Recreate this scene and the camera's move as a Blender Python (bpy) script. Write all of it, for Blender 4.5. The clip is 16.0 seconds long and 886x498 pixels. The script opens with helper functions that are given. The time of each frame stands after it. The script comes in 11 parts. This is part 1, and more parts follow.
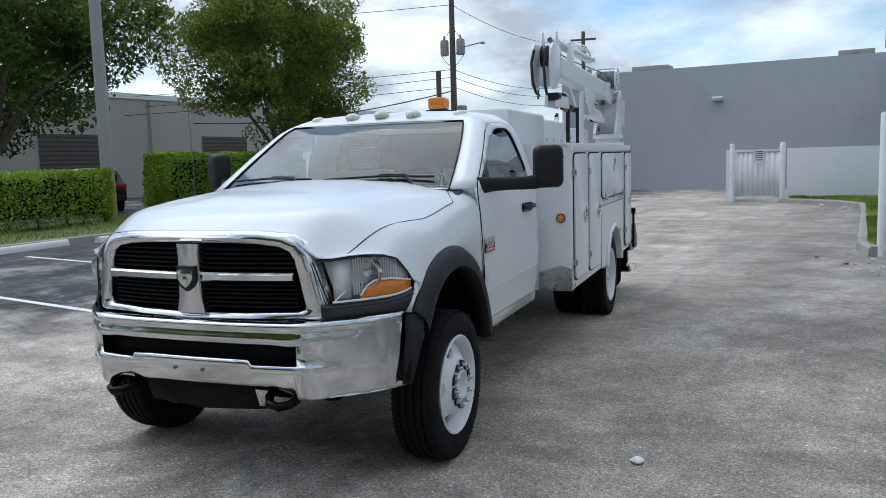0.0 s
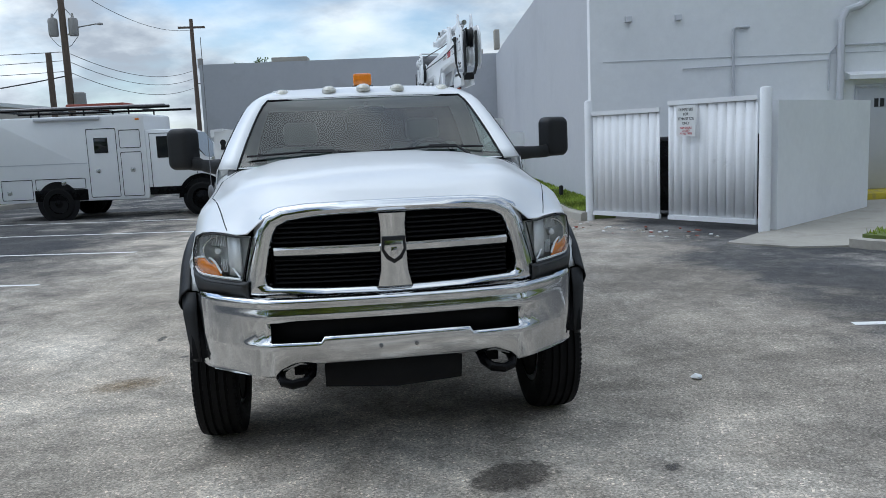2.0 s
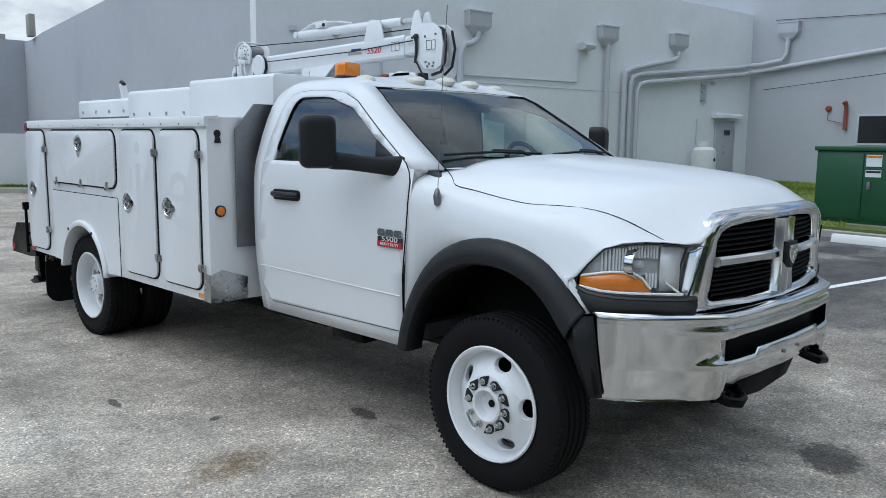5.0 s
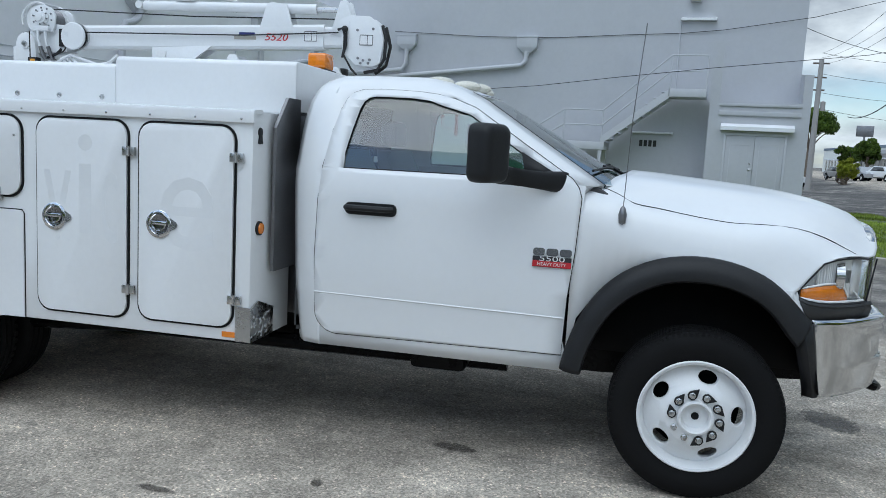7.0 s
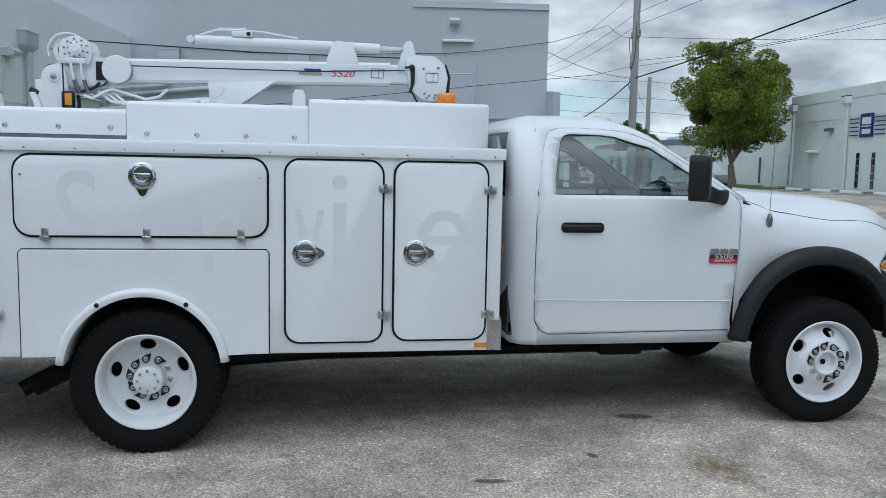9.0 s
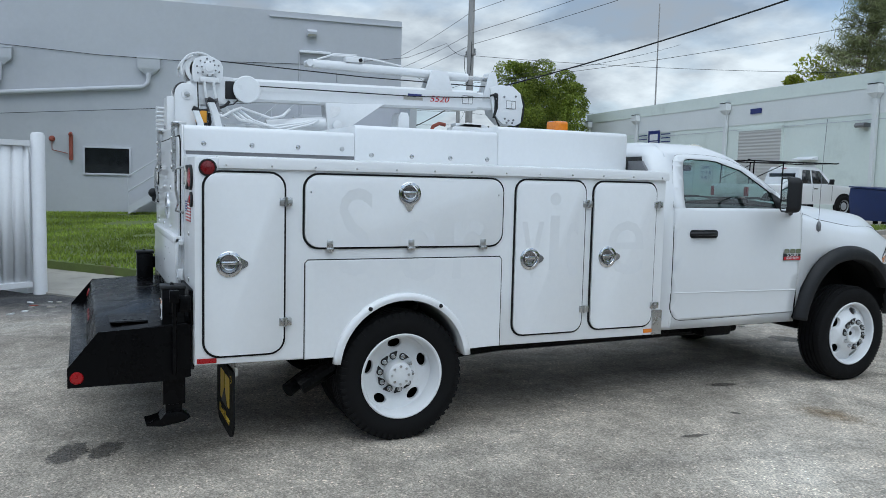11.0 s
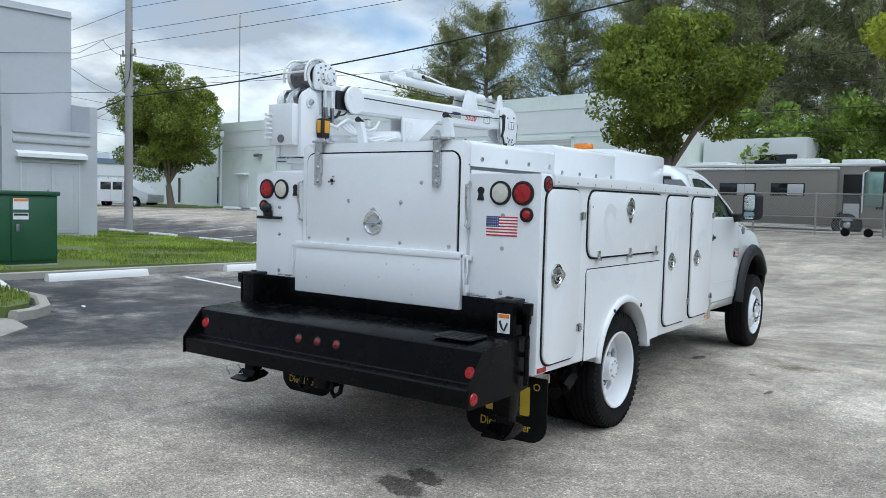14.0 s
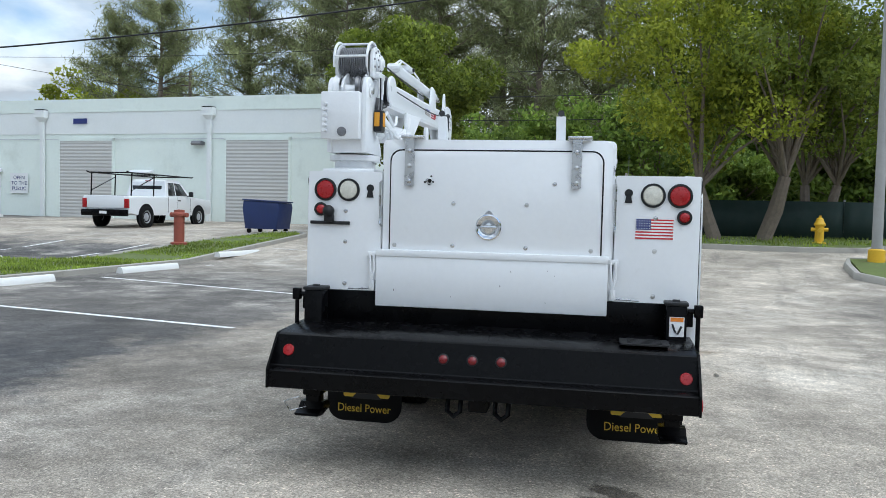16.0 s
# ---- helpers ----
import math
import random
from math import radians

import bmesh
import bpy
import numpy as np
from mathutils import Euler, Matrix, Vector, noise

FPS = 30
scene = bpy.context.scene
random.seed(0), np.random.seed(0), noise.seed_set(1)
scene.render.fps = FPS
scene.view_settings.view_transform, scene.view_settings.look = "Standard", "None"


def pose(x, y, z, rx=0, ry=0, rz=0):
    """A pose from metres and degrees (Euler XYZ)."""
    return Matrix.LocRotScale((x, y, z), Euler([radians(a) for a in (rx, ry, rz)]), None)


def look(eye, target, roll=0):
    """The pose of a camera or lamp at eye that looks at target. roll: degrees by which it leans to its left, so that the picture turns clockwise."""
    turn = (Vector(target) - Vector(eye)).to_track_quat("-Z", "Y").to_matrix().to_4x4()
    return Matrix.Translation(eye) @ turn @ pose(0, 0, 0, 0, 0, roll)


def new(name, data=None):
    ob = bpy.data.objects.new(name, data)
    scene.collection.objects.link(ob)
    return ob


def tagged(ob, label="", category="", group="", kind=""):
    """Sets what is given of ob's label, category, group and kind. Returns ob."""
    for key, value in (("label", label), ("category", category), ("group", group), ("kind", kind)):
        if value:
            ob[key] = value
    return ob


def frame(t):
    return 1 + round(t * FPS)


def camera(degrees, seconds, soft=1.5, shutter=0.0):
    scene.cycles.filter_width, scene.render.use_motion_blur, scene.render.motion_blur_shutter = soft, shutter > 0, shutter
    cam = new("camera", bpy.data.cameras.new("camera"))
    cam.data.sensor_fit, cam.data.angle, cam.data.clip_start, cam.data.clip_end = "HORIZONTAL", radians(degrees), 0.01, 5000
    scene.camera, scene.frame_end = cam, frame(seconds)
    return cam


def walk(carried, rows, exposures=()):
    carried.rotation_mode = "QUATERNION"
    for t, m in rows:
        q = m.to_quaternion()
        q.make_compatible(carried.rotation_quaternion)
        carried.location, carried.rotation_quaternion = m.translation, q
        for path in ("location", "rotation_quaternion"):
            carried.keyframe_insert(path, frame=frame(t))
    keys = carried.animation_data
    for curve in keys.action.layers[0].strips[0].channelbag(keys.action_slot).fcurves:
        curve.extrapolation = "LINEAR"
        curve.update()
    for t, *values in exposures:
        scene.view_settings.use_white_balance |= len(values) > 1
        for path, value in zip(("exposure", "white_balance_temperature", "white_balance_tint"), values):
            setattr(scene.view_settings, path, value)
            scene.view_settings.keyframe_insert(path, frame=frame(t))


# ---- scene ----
cam = camera(58.3, 16.0, soft=0.5)
PATH = [
    (0, (2.505, -3.874, 1.617), (1.778, -2.025, 1.393), -1.7),
    (0.5, (1.886, -4.046, 1.662), (1.38, -2.126, 1.417), -1.9),
    (1, (1.185, -4.239, 1.644), (0.94, -2.271, 1.387), -2.3),
    (1.5, (0.464, -4.286, 1.592), (0.484, -2.304, 1.322), -2.3),
    (2, (-0.254, -4.371, 1.579), (0.011, -2.408, 1.301), -2.4),
    (2.5, (-0.972, -4.287, 1.574), (-0.494, -2.364, 1.3), -2.3),
    (3, (-1.705, -4.157, 1.579), (-1.035, -2.291, 1.314), -2.2),
    (3.5, (-2.322, -3.85, 1.579), (-1.47, -2.059, 1.318), -1.9),
    (4, (-2.862, -3.407, 1.572), (-1.826, -1.717, 1.305), -1.2),
    (4.2, (-3.054, -3.204, 1.591), (-1.943, -1.564, 1.32), -0.9),
    (6.3, (-4.413, -0.483, 1.578), (-2.605, 0.332, 1.314), 3.0),
    (6.5, (-4.551, -0.242, 1.6), (-2.7, 0.467, 1.334), 3.3),
    (7, (-4.787, 0.462, 1.59), (-2.851, 0.894, 1.335), 3.1),
    (7.5, (-5.117, 1.151, 1.602), (-3.141, 1.342, 1.359), 2.6),
    (8, (-5.304, 1.854, 1.613), (-3.317, 1.853, 1.387), 2.1),
    (8.5, (-5.535, 2.577, 1.632), (-3.553, 2.412, 1.418), 1.5),
    (9, (-5.613, 3.285, 1.602), (-3.648, 2.975, 1.4), 1.1),
    (9.5, (-5.765, 3.979, 1.592), (-3.825, 3.533, 1.396), 1.0),
    (9.7, (-5.809, 4.237, 1.601), (-3.882, 3.739, 1.409), 1.1),
    (11.8, (-5.385, 7.112, 1.613), (-3.683, 6.071, 1.468), 1.4),
    (12, (-5.286, 7.37, 1.603), (-3.619, 6.274, 1.467), 1.4),
    (12.5, (-4.846, 7.927, 1.599), (-3.279, 6.691, 1.474), 1.5),
    (13, (-4.441, 8.482, 1.599), (-2.993, 7.108, 1.479), 1.5),
    (13.5, (-3.875, 8.954, 1.573), (-2.571, 7.442, 1.454), 1.6),
    (14, (-3.321, 9.41, 1.541), (-2.164, 7.782, 1.422), 1.5),
    (14.5, (-2.681, 9.694, 1.537), (-1.68, 7.966, 1.424), 1.4),
    (14.8, (-2.3, 9.905, 1.515), (-1.397, 8.123, 1.409), 1.5),
    (15, (-2.036, 9.995, 1.512), (-1.212, 8.175, 1.41), 1.4),
    (15.3, (-1.621, 10.074, 1.509), (-0.922, 8.202, 1.415), 1.6),
    (15.5, (-1.34, 10.103, 1.503), (-0.726, 8.202, 1.41), 1.5),
    (16, (-0.599, 10.178, 1.477), (-0.221, 8.216, 1.384), 1.4),
]
walk(cam, [(t, look(eye, target, roll)) for t, eye, target, roll in PATH], [(0, 0.0, 5900, 5), (2.5, -0.08, 5900, 5), (3.5, -0.06, 5900, 5), (7, -0.06, 5820, 3), (9, -0.20, 5840, 3), (12.5, 0.02, 5880, 3), (15, 0.32, 6000, 4), (16, 0.40, 6050, 4)])


# ---- sky, sun ----
def nodes_of(tree, kind, **inputs):
    n = tree.nodes.new(kind)
    for k, v in inputs.items():
        n.inputs[k.replace("_", " ")].default_value = v
    return n


world = bpy.data.worlds.new("sky")
scene.world = world
world.use_nodes = True
wt = world.node_tree
wt.nodes.clear()
w_out = wt.nodes.new("ShaderNodeOutputWorld")
w_bg = nodes_of(wt, "ShaderNodeBackground", Strength=0.115)
w_sky = wt.nodes.new("ShaderNodeTexSky")
w_sky.sky_type, w_sky.sun_disc = "NISHITA", False
w_sky.air_density, w_sky.dust_density, w_sky.ozone_density = 1.0, 0.4, 2.0
w_co = wt.nodes.new("ShaderNodeTexCoord")
w_sep = wt.nodes.new("ShaderNodeSeparateXYZ")
wt.links.new(w_co.outputs["Generated"], w_sep.inputs[0])


def wmath(op, a, b=None):
    n = wt.nodes.new("ShaderNodeMath")
    n.operation = op
    for i, v in enumerate((a, b)):
        if v is None:
            continue
        if hasattr(v, "links"):
            wt.links.new(v, n.inputs[i])
        else:
            n.inputs[i].default_value = v
    return n.outputs[0]


# cloud heaps: direction flattened towards the horizon
w_h = wmath("ADD", wmath("MAXIMUM", w_sep.outputs[2], 0.0), 0.42)
w_cx, w_cy = wmath("DIVIDE", w_sep.outputs[0], w_h), wmath("DIVIDE", w_sep.outputs[1], w_h)
w_comb = wt.nodes.new("ShaderNodeCombineXYZ")
wt.links.new(w_cx, w_comb.inputs[0])
wt.links.new(w_cy, w_comb.inputs[1])
wt.links.new(wmath("MULTIPLY", w_sep.outputs[2], 2.2), w_comb.inputs[2])
w_n1 = nodes_of(wt, "ShaderNodeTexNoise", Scale=1.9, Detail=10.0, Roughness=0.52, Distortion=0.15)
wt.links.new(w_comb.outputs[0], w_n1.inputs["Vector"])
w_r1 = wt.nodes.new("ShaderNodeValToRGB")
w_r1.color_ramp.elements[0].position, w_r1.color_ramp.elements[1].position = 0.35, 0.56
wt.links.new(w_n1.outputs[0], w_r1.inputs[0])
w_n2 = nodes_of(wt, "ShaderNodeTexNoise", Scale=2.6, Detail=7.0, Roughness=0.55)
wt.links.new(w_comb.outputs[0], w_n2.inputs["Vector"])
w_r2 = wt.nodes.new("ShaderNodeValToRGB")
w_r2.color_ramp.elements[0].position, w_r2.color_ramp.elements[1].position = 0.40, 0.60
w_r2.color_ramp.elements[0].color = (3.5, 3.7, 4.1, 1)
w_r2.color_ramp.elements[1].color = (8.2, 8.3, 8.4, 1)
wt.links.new(w_n2.outputs[0], w_r2.inputs[0])
w_mix = wt.nodes.new("ShaderNodeMix")
w_mix.data_type = "RGBA"
wt.links.new(w_r1.outputs[0], w_mix.inputs[0])
wt.links.new(w_sky.outputs[0], w_mix.inputs[6])
wt.links.new(w_r2.outputs[0], w_mix.inputs[7])
# veiled sun: the cloud deck is brighter round it
SUN_DIR = Vector((-0.40, 0.15, 0.68)).normalized()
w_dot = wt.nodes.new("ShaderNodeVectorMath")
w_dot.operation = "DOT_PRODUCT"
w_dot.inputs[1].default_value = SUN_DIR
wt.links.new(w_co.outputs["Generated"], w_dot.inputs[0])
w_glow = wmath("MULTIPLY_ADD", wmath("POWER", wmath("MAXIMUM", w_dot.outputs["Value"], 0.0), 1.6), 0.75)
w_glow.node.inputs[2].default_value = 0.95
# overcast part: a little brighter overhead than at the horizon
w_up = wmath("MULTIPLY_ADD", wmath("POWER", wmath("MAXIMUM", w_sep.outputs[2], 0.0), 2.0), 0.2)
w_up.node.inputs[2].default_value = 1.1
w_sc = wt.nodes.new("ShaderNodeVectorMath")
w_sc.operation = "SCALE"
wt.links.new(w_mix.outputs[2], w_sc.inputs[0])
wt.links.new(wmath("MULTIPLY", w_up, w_glow), w_sc.inputs["Scale"])
wt.links.new(w_sc.outputs[0], w_bg.inputs[0])
wt.links.new(w_bg.outputs[0], w_out.inputs[0])

sun = new("sun", bpy.data.lights.new("sun", "SUN"))
sun.data.energy, sun.data.angle, sun.data.color = 0.85, radians(50), (1.0, 0.965, 0.92)
w_sky.sun_rotation = math.atan2(SUN_DIR.x, SUN_DIR.y)
w_sky.sun_elevation = math.asin(SUN_DIR.z)
sun.matrix_world = look(SUN_DIR * 60, (0, 0, 0))


# ---- materials ----
def material(name, color, rough=0.6, metal=0.0, vary=0.12, scale=6.0, bump=0.0, bump_scale=120.0, coat=0.0,
             stain=None, stain_scale=0.8, stain_lo=0.55, stain_hi=0.75, rough_vary=0.1, spec=0.5, per_object=0.0, sheen=None):
    """Principled surface: two scales of colour change, roughness change, fine relief and blotches of a second colour."""
    m = bpy.data.materials.new(name)
    m.use_nodes = True
    t = m.node_tree
    b = t.nodes["Principled BSDF"]
    b.inputs["Metallic"].default_value = metal
    b.inputs["Specular IOR Level"].default_value = spec
    b.inputs["Coat Weight"].default_value = coat
    b.inputs["Coat Roughness"].default_value = 0.04
    co = t.nodes.new("ShaderNodeTexCoord")
    n1 = nodes_of(t, "ShaderNodeTexNoise", Scale=scale, Detail=5.0, Roughness=0.6)
    n2 = nodes_of(t, "ShaderNodeTexNoise", Scale=scale * 11, Detail=3.0, Roughness=0.6)
    for n in (n1, n2):
        t.links.new(co.outputs["Object"], n.inputs["Vector"])
    add = t.nodes.new("ShaderNodeMix")
    add.inputs[0].default_value = 0.4
    t.links.new(n1.outputs[0], add.inputs[2])
    t.links.new(n2.outputs[0], add.inputs[3])
    mr = nodes_of(t, "ShaderNodeMapRange", From_Min=0.3, From_Max=0.7, To_Min=1 - vary, To_Max=1 + vary)
    t.links.new(add.outputs[0], mr.inputs[0])
    val = mr.outputs[0]
    if per_object:
        oi = t.nodes.new("ShaderNodeObjectInfo")
        m2 = nodes_of(t, "ShaderNodeMapRange", To_Min=1 - per_object, To_Max=1 + per_object)
        t.links.new(oi.outputs["Random"], m2.inputs[0])
        mu = t.nodes.new("ShaderNodeMath")
        mu.operation = "MULTIPLY"
        t.links.new(val, mu.inputs[0])
        t.links.new(m2.outputs[0], mu.inputs[1])
        val = mu.outputs[0]
    sc = t.nodes.new("ShaderNodeVectorMath")
    sc.operation = "SCALE"
    sc.inputs[0].default_value = color[:3]
    t.links.new(val, sc.inputs["Scale"])
    out = sc.outputs[0]
    if stain:
        n3 = nodes_of(t, "ShaderNodeTexNoise", Scale=stain_scale, Detail=8.0, Roughness=0.68)
        t.links.new(co.outputs["Object"], n3.inputs["Vector"])
        m3 = nodes_of(t, "ShaderNodeMapRange", From_Min=stain_lo, From_Max=stain_hi)
        t.links.new(n3.outputs[0], m3.inputs[0])
        mx = t.nodes.new("ShaderNodeMix")
        mx.data_type = "RGBA"
        t.links.new(m3.outputs[0], mx.inputs[0])
        t.links.new(out, mx.inputs[6])
        mx.inputs[7].default_value = (*stain, 1)
        out = mx.outputs[2]
    t.links.new(out, b.inputs["Base Color"])
    rr = nodes_of(t, "ShaderNodeMapRange", From_Min=0.3, From_Max=0.7, To_Min=max(0.02, rough - rough_vary), To_Max=min(1, rough + rough_vary))
    t.links.new(n1.outputs[0], rr.inputs[0])
    t.links.new(rr.outputs[0], b.inputs["Roughness"])
    if bump:
        n4 = nodes_of(t, "ShaderNodeTexNoise", Scale=bump_scale, Detail=4.0, Roughness=0.65)
        t.links.new(co.outputs["Object"], n4.inputs["Vector"])
        bp = nodes_of(t, "ShaderNodeBump", Strength=bump, Distance=0.01)
        t.links.new(n4.outputs[0], bp.inputs["Height"])
        t.links.new(bp.outputs[0], b.inputs["Normal"])
    return m


def glass(name, tint, rough=0.0, ior=1.5, least=0.0):
    m = bpy.data.materials.new(name)
    m.use_nodes = True
    t = m.node_tree
    t.nodes.clear()
    o = t.nodes.new("ShaderNodeOutputMaterial")
    tr = nodes_of(t, "ShaderNodeBsdfTransparent", Color=(*tint, 1))
    gl = nodes_of(t, "ShaderNodeBsdfGlossy", Color=(1, 1, 1, 1), Roughness=rough)
    lw = t.nodes.new("ShaderNodeLayerWeight")
    lw.inputs["Blend"].default_value = 0.5
    pw = t.nodes.new("ShaderNodeMath")
    pw.operation = "POWER"
    pw.inputs[1].default_value = 5.0
    t.links.new(lw.outputs["Facing"], pw.inputs[0])
    fr = t.nodes.new("ShaderNodeMath")
    fr.operation = "MULTIPLY_ADD"
    f0 = ((ior - 1) / (ior + 1)) ** 2
    fr.inputs[1].default_value, fr.inputs[2].default_value = 1 - f0, f0
    t.links.new(pw.outputs[0], fr.inputs[0])
    mx = t.nodes.new("ShaderNodeMixShader")
    ad = t.nodes.new("ShaderNodeMath")
    ad.operation, ad.use_clamp = "ADD", True
    ad.inputs[1].default_value = least
    t.links.new(fr.outputs[0], ad.inputs[0])
    t.links.new(ad.outputs[0], mx.inputs[0])
    t.links.new(tr.outputs[0], mx.inputs[1])
    t.links.new(gl.outputs[0], mx.inputs[2])
    t.links.new(mx.outputs[0], o.inputs[0])
    return m


PAINT = material("white_car_paint", (0.755, 0.77, 0.785), 0.34, vary=0.02, scale=2.0, coat=0.5, rough_vary=0.05)
BODYPAINT = material("white_body_paint", (0.80, 0.81, 0.82), 0.40, vary=0.03, scale=3.0, coat=0.5, bump=0.02, bump_scale=60, stain=(0.60, 0.60, 0.59), stain_scale=2.2, stain_lo=0.62, stain_hi=0.95)
CHROME = material("chrome", (0.64, 0.65, 0.66), 0.11, metal=1.0, vary=0.05, scale=9, rough_vary=0.06)
LAMPDARK = material("grey_lamp_housing", (0.62, 0.63, 0.64), 0.35, metal=0.0, vary=0.1, scale=20)
LAMPPANEL = material("satin_lamp_panel", (0.78, 0.79, 0.80), 0.4, metal=0.3, vary=0.08, scale=20)
VALANCE = material("dark_grey_trim_plastic", (0.026, 0.027, 0.029), 0.5, vary=0.12, scale=10, bump=0.1, bump_scale=300)
SILVER = material("silvered_reflector", (0.92, 0.93, 0.94), 0.22, metal=0.0, vary=0.08, scale=30)
# latch steel darkened: shade and dark reflection of the recess are in its colour
LATCHDISH = material("shaded_latch_steel", (0.30, 0.30, 0.31), 0.22, metal=1.0, vary=0.15, scale=14)
MIRROR = material("mirror_glass", (0.82, 0.84, 0.85), 0.02, metal=1.0, vary=0.01, rough_vary=0.0)
STEEL = material("stainless_steel", (0.55, 0.55, 0.55), 0.28, metal=1.0, vary=0.12, scale=14, bump=0.05)
DARKSTEEL = material("dark_sheet_steel", (0.22, 0.22, 0.23), 0.4, metal=0.8, vary=0.2, scale=8)
BLACKPLASTIC = material("black_textured_plastic", (0.014, 0.0145, 0.016), 0.5, vary=0.2, scale=10, bump=0.15, bump_scale=300, spec=0.3)
BLACKPAINT = material("satin_black_paint", (0.003, 0.003, 0.0035), 0.26, vary=0.35, scale=5, bump=0.05, stain=(0.012, 0.012, 0.012), stain_scale=6, stain_lo=0.6, stain_hi=0.85, spec=0.10)
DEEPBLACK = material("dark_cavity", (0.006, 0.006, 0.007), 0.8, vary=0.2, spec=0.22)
GAP = material("black_rubber_seal", (0.008, 0.008, 0.009), 0.7, vary=0.2, spec=0.22)
RUBBER = material("tyre_rubber", (0.007, 0.007, 0.0075), 0.7, vary=0.3, scale=16, bump=0.2, bump_scale=200, spec=0.14)
WHEELWHITE = material("white_wheel_enamel", (0.74, 0.75, 0.76), 0.4, vary=0.04, scale=8, stain=(0.35, 0.30, 0.24), stain_scale=9, stain_lo=0.66, stain_hi=0.9)
AMBER = material("amber_lens", (0.75, 0.22, 0.015), 0.15, vary=0.15, scale=40, coat=0.6)
REDLENS = material("red_lens", (0.33, 0.003, 0.006), 0.3, vary=0.2, scale=60, coat=0.12)
REDREFLEX = material("deep_red_reflector", (0.16, 0.003, 0.006), 0.3, vary=0.25, scale=60, coat=0.2)
CLEARLENS = material("clear_lamp_lens", (0.62, 0.60, 0.52), 0.2, vary=0.2, scale=60, coat=0.5)
SCREENGLASS = glass("windscreen_glass", (0.54, 0.68, 0.65), ior=1.52, least=0.0)
WINDGLASS = glass("window_glass", (0.66, 0.79, 0.76), ior=1.52, least=0.07)
LAMPGLASS = glass("lamp_glass", (0.97, 0.98, 0.98), ior=1.25)
CABIN = material("grey_cabin_trim", (0.05, 0.052, 0.055), 0.75, vary=0.15)
CABINLIGHT = material("light_grey_seat_vinyl", (0.26, 0.265, 0.265), 0.7, vary=0.12)
CRANEWHITE = material("white_crane_enamel", (0.76, 0.77, 0.78), 0.36, vary=0.04, scale=5, coat=0.2, stain=(0.5, 0.47, 0.42), stain_scale=5, stain_lo=0.68, stain_hi=0.95)
REMOTEAMBER = material("amber_plastic", (0.62, 0.28, 0.015), 0.5, vary=0.1, scale=30)
YELLOWPRINT = material("yellow_print", (0.72, 0.50, 0.04), 0.5)
REDPRINT = material("red_print", (0.50, 0.02, 0.03), 0.4)
BLACKPRINT = material("black_print", (0.015, 0.015, 0.018), 0.5)
WHITEPRINT = material("white_print", (0.80, 0.80, 0.80), 0.5)
BLUEPRINT = material("blue_print", (0.02, 0.03, 0.16), 0.5)
# wall grey, toned down because its sunward faces came out too bright
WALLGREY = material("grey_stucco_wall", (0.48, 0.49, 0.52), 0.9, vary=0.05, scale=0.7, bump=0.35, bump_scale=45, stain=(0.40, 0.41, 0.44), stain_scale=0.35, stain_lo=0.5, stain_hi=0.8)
# the same wall grey, lightened to offset shade on faces turned from the sun
WALLGREYLIFTED = material("shade_lifted_grey_stucco", (0.82, 0.83, 0.85), 0.9, vary=0.05, scale=0.7, bump=0.35, bump_scale=45, stain=(0.76, 0.77, 0.79), stain_scale=0.5)
WALLGREEN = material("pale_green_wall", (0.73, 0.79, 0.74), 0.9, vary=0.04, scale=0.6, bump=0.2, bump_scale=40, stain=(0.55, 0.60, 0.55), stain_scale=0.5, stain_lo=0.55, stain_hi=0.8)
WALLWHITE = material("white_wall_paint", (0.74, 0.76, 0.75), 0.85, vary=0.04, scale=0.8, bump=0.15, bump_scale=40)
WALLTAN = material("tan_wall_paint", (0.42, 0.395, 0.35), 0.9, vary=0.06, scale=0.6, bump=0.2, bump_scale=40)
GREYTRIM = material("grey_painted_metal", (0.53, 0.54, 0.575), 0.6, vary=0.05, scale=5)
GATEWHITE = material("pale_grey_corrugated_steel", (0.78, 0.79, 0.81), 0.55, vary=0.05, scale=3, stain=(0.40, 0.39, 0.38), stain_scale=2.5, stain_lo=0.62, stain_hi=0.9)
CONCRETE = material("weathered_concrete", (0.36, 0.34, 0.30), 0.92, vary=0.12, scale=2.0, bump=0.3, bump_scale=60, stain=(0.18, 0.17, 0.15), stain_scale=1.2, stain_lo=0.52, stain_hi=0.78)
STOPWHITE = material("white_painted_concrete", (0.72, 0.72, 0.70), 0.85, vary=0.06, scale=6, bump=0.2, bump_scale=80, stain=(0.45, 0.43, 0.40), stain_scale=3, stain_lo=0.6, stain_hi=0.85)
STRIPE = material("white_line_paint", (0.80, 0.80, 0.78), 0.85, vary=0.1, scale=7, stain=(0.22, 0.22, 0.21), stain_scale=9, stain_lo=0.56, stain_hi=0.70)
GREENBOX = material("dark_green_enamel", (0.012, 0.075, 0.030), 0.42, vary=0.12, scale=3, coat=0.15)
POLEGREY = material("grey_pole_concrete", (0.34, 0.33, 0.32), 0.85, vary=0.1, scale=3, bump=0.2)
POLEWOOD = material("weathered_pole_timber", (0.13, 0.10, 0.08), 0.9, vary=0.25, scale=7, bump=0.3)
WIRE = material("black_cable", (0.015, 0.015, 0.016), 0.6, vary=0.1)
BARK = material("grey_brown_bark", (0.17, 0.135, 0.105), 0.95, vary=0.3, scale=9, bump=0.6, bump_scale=30)
BLUEBIN = material("dark_blue_steel", (0.015, 0.03, 0.11), 0.5, vary=0.2, scale=4)
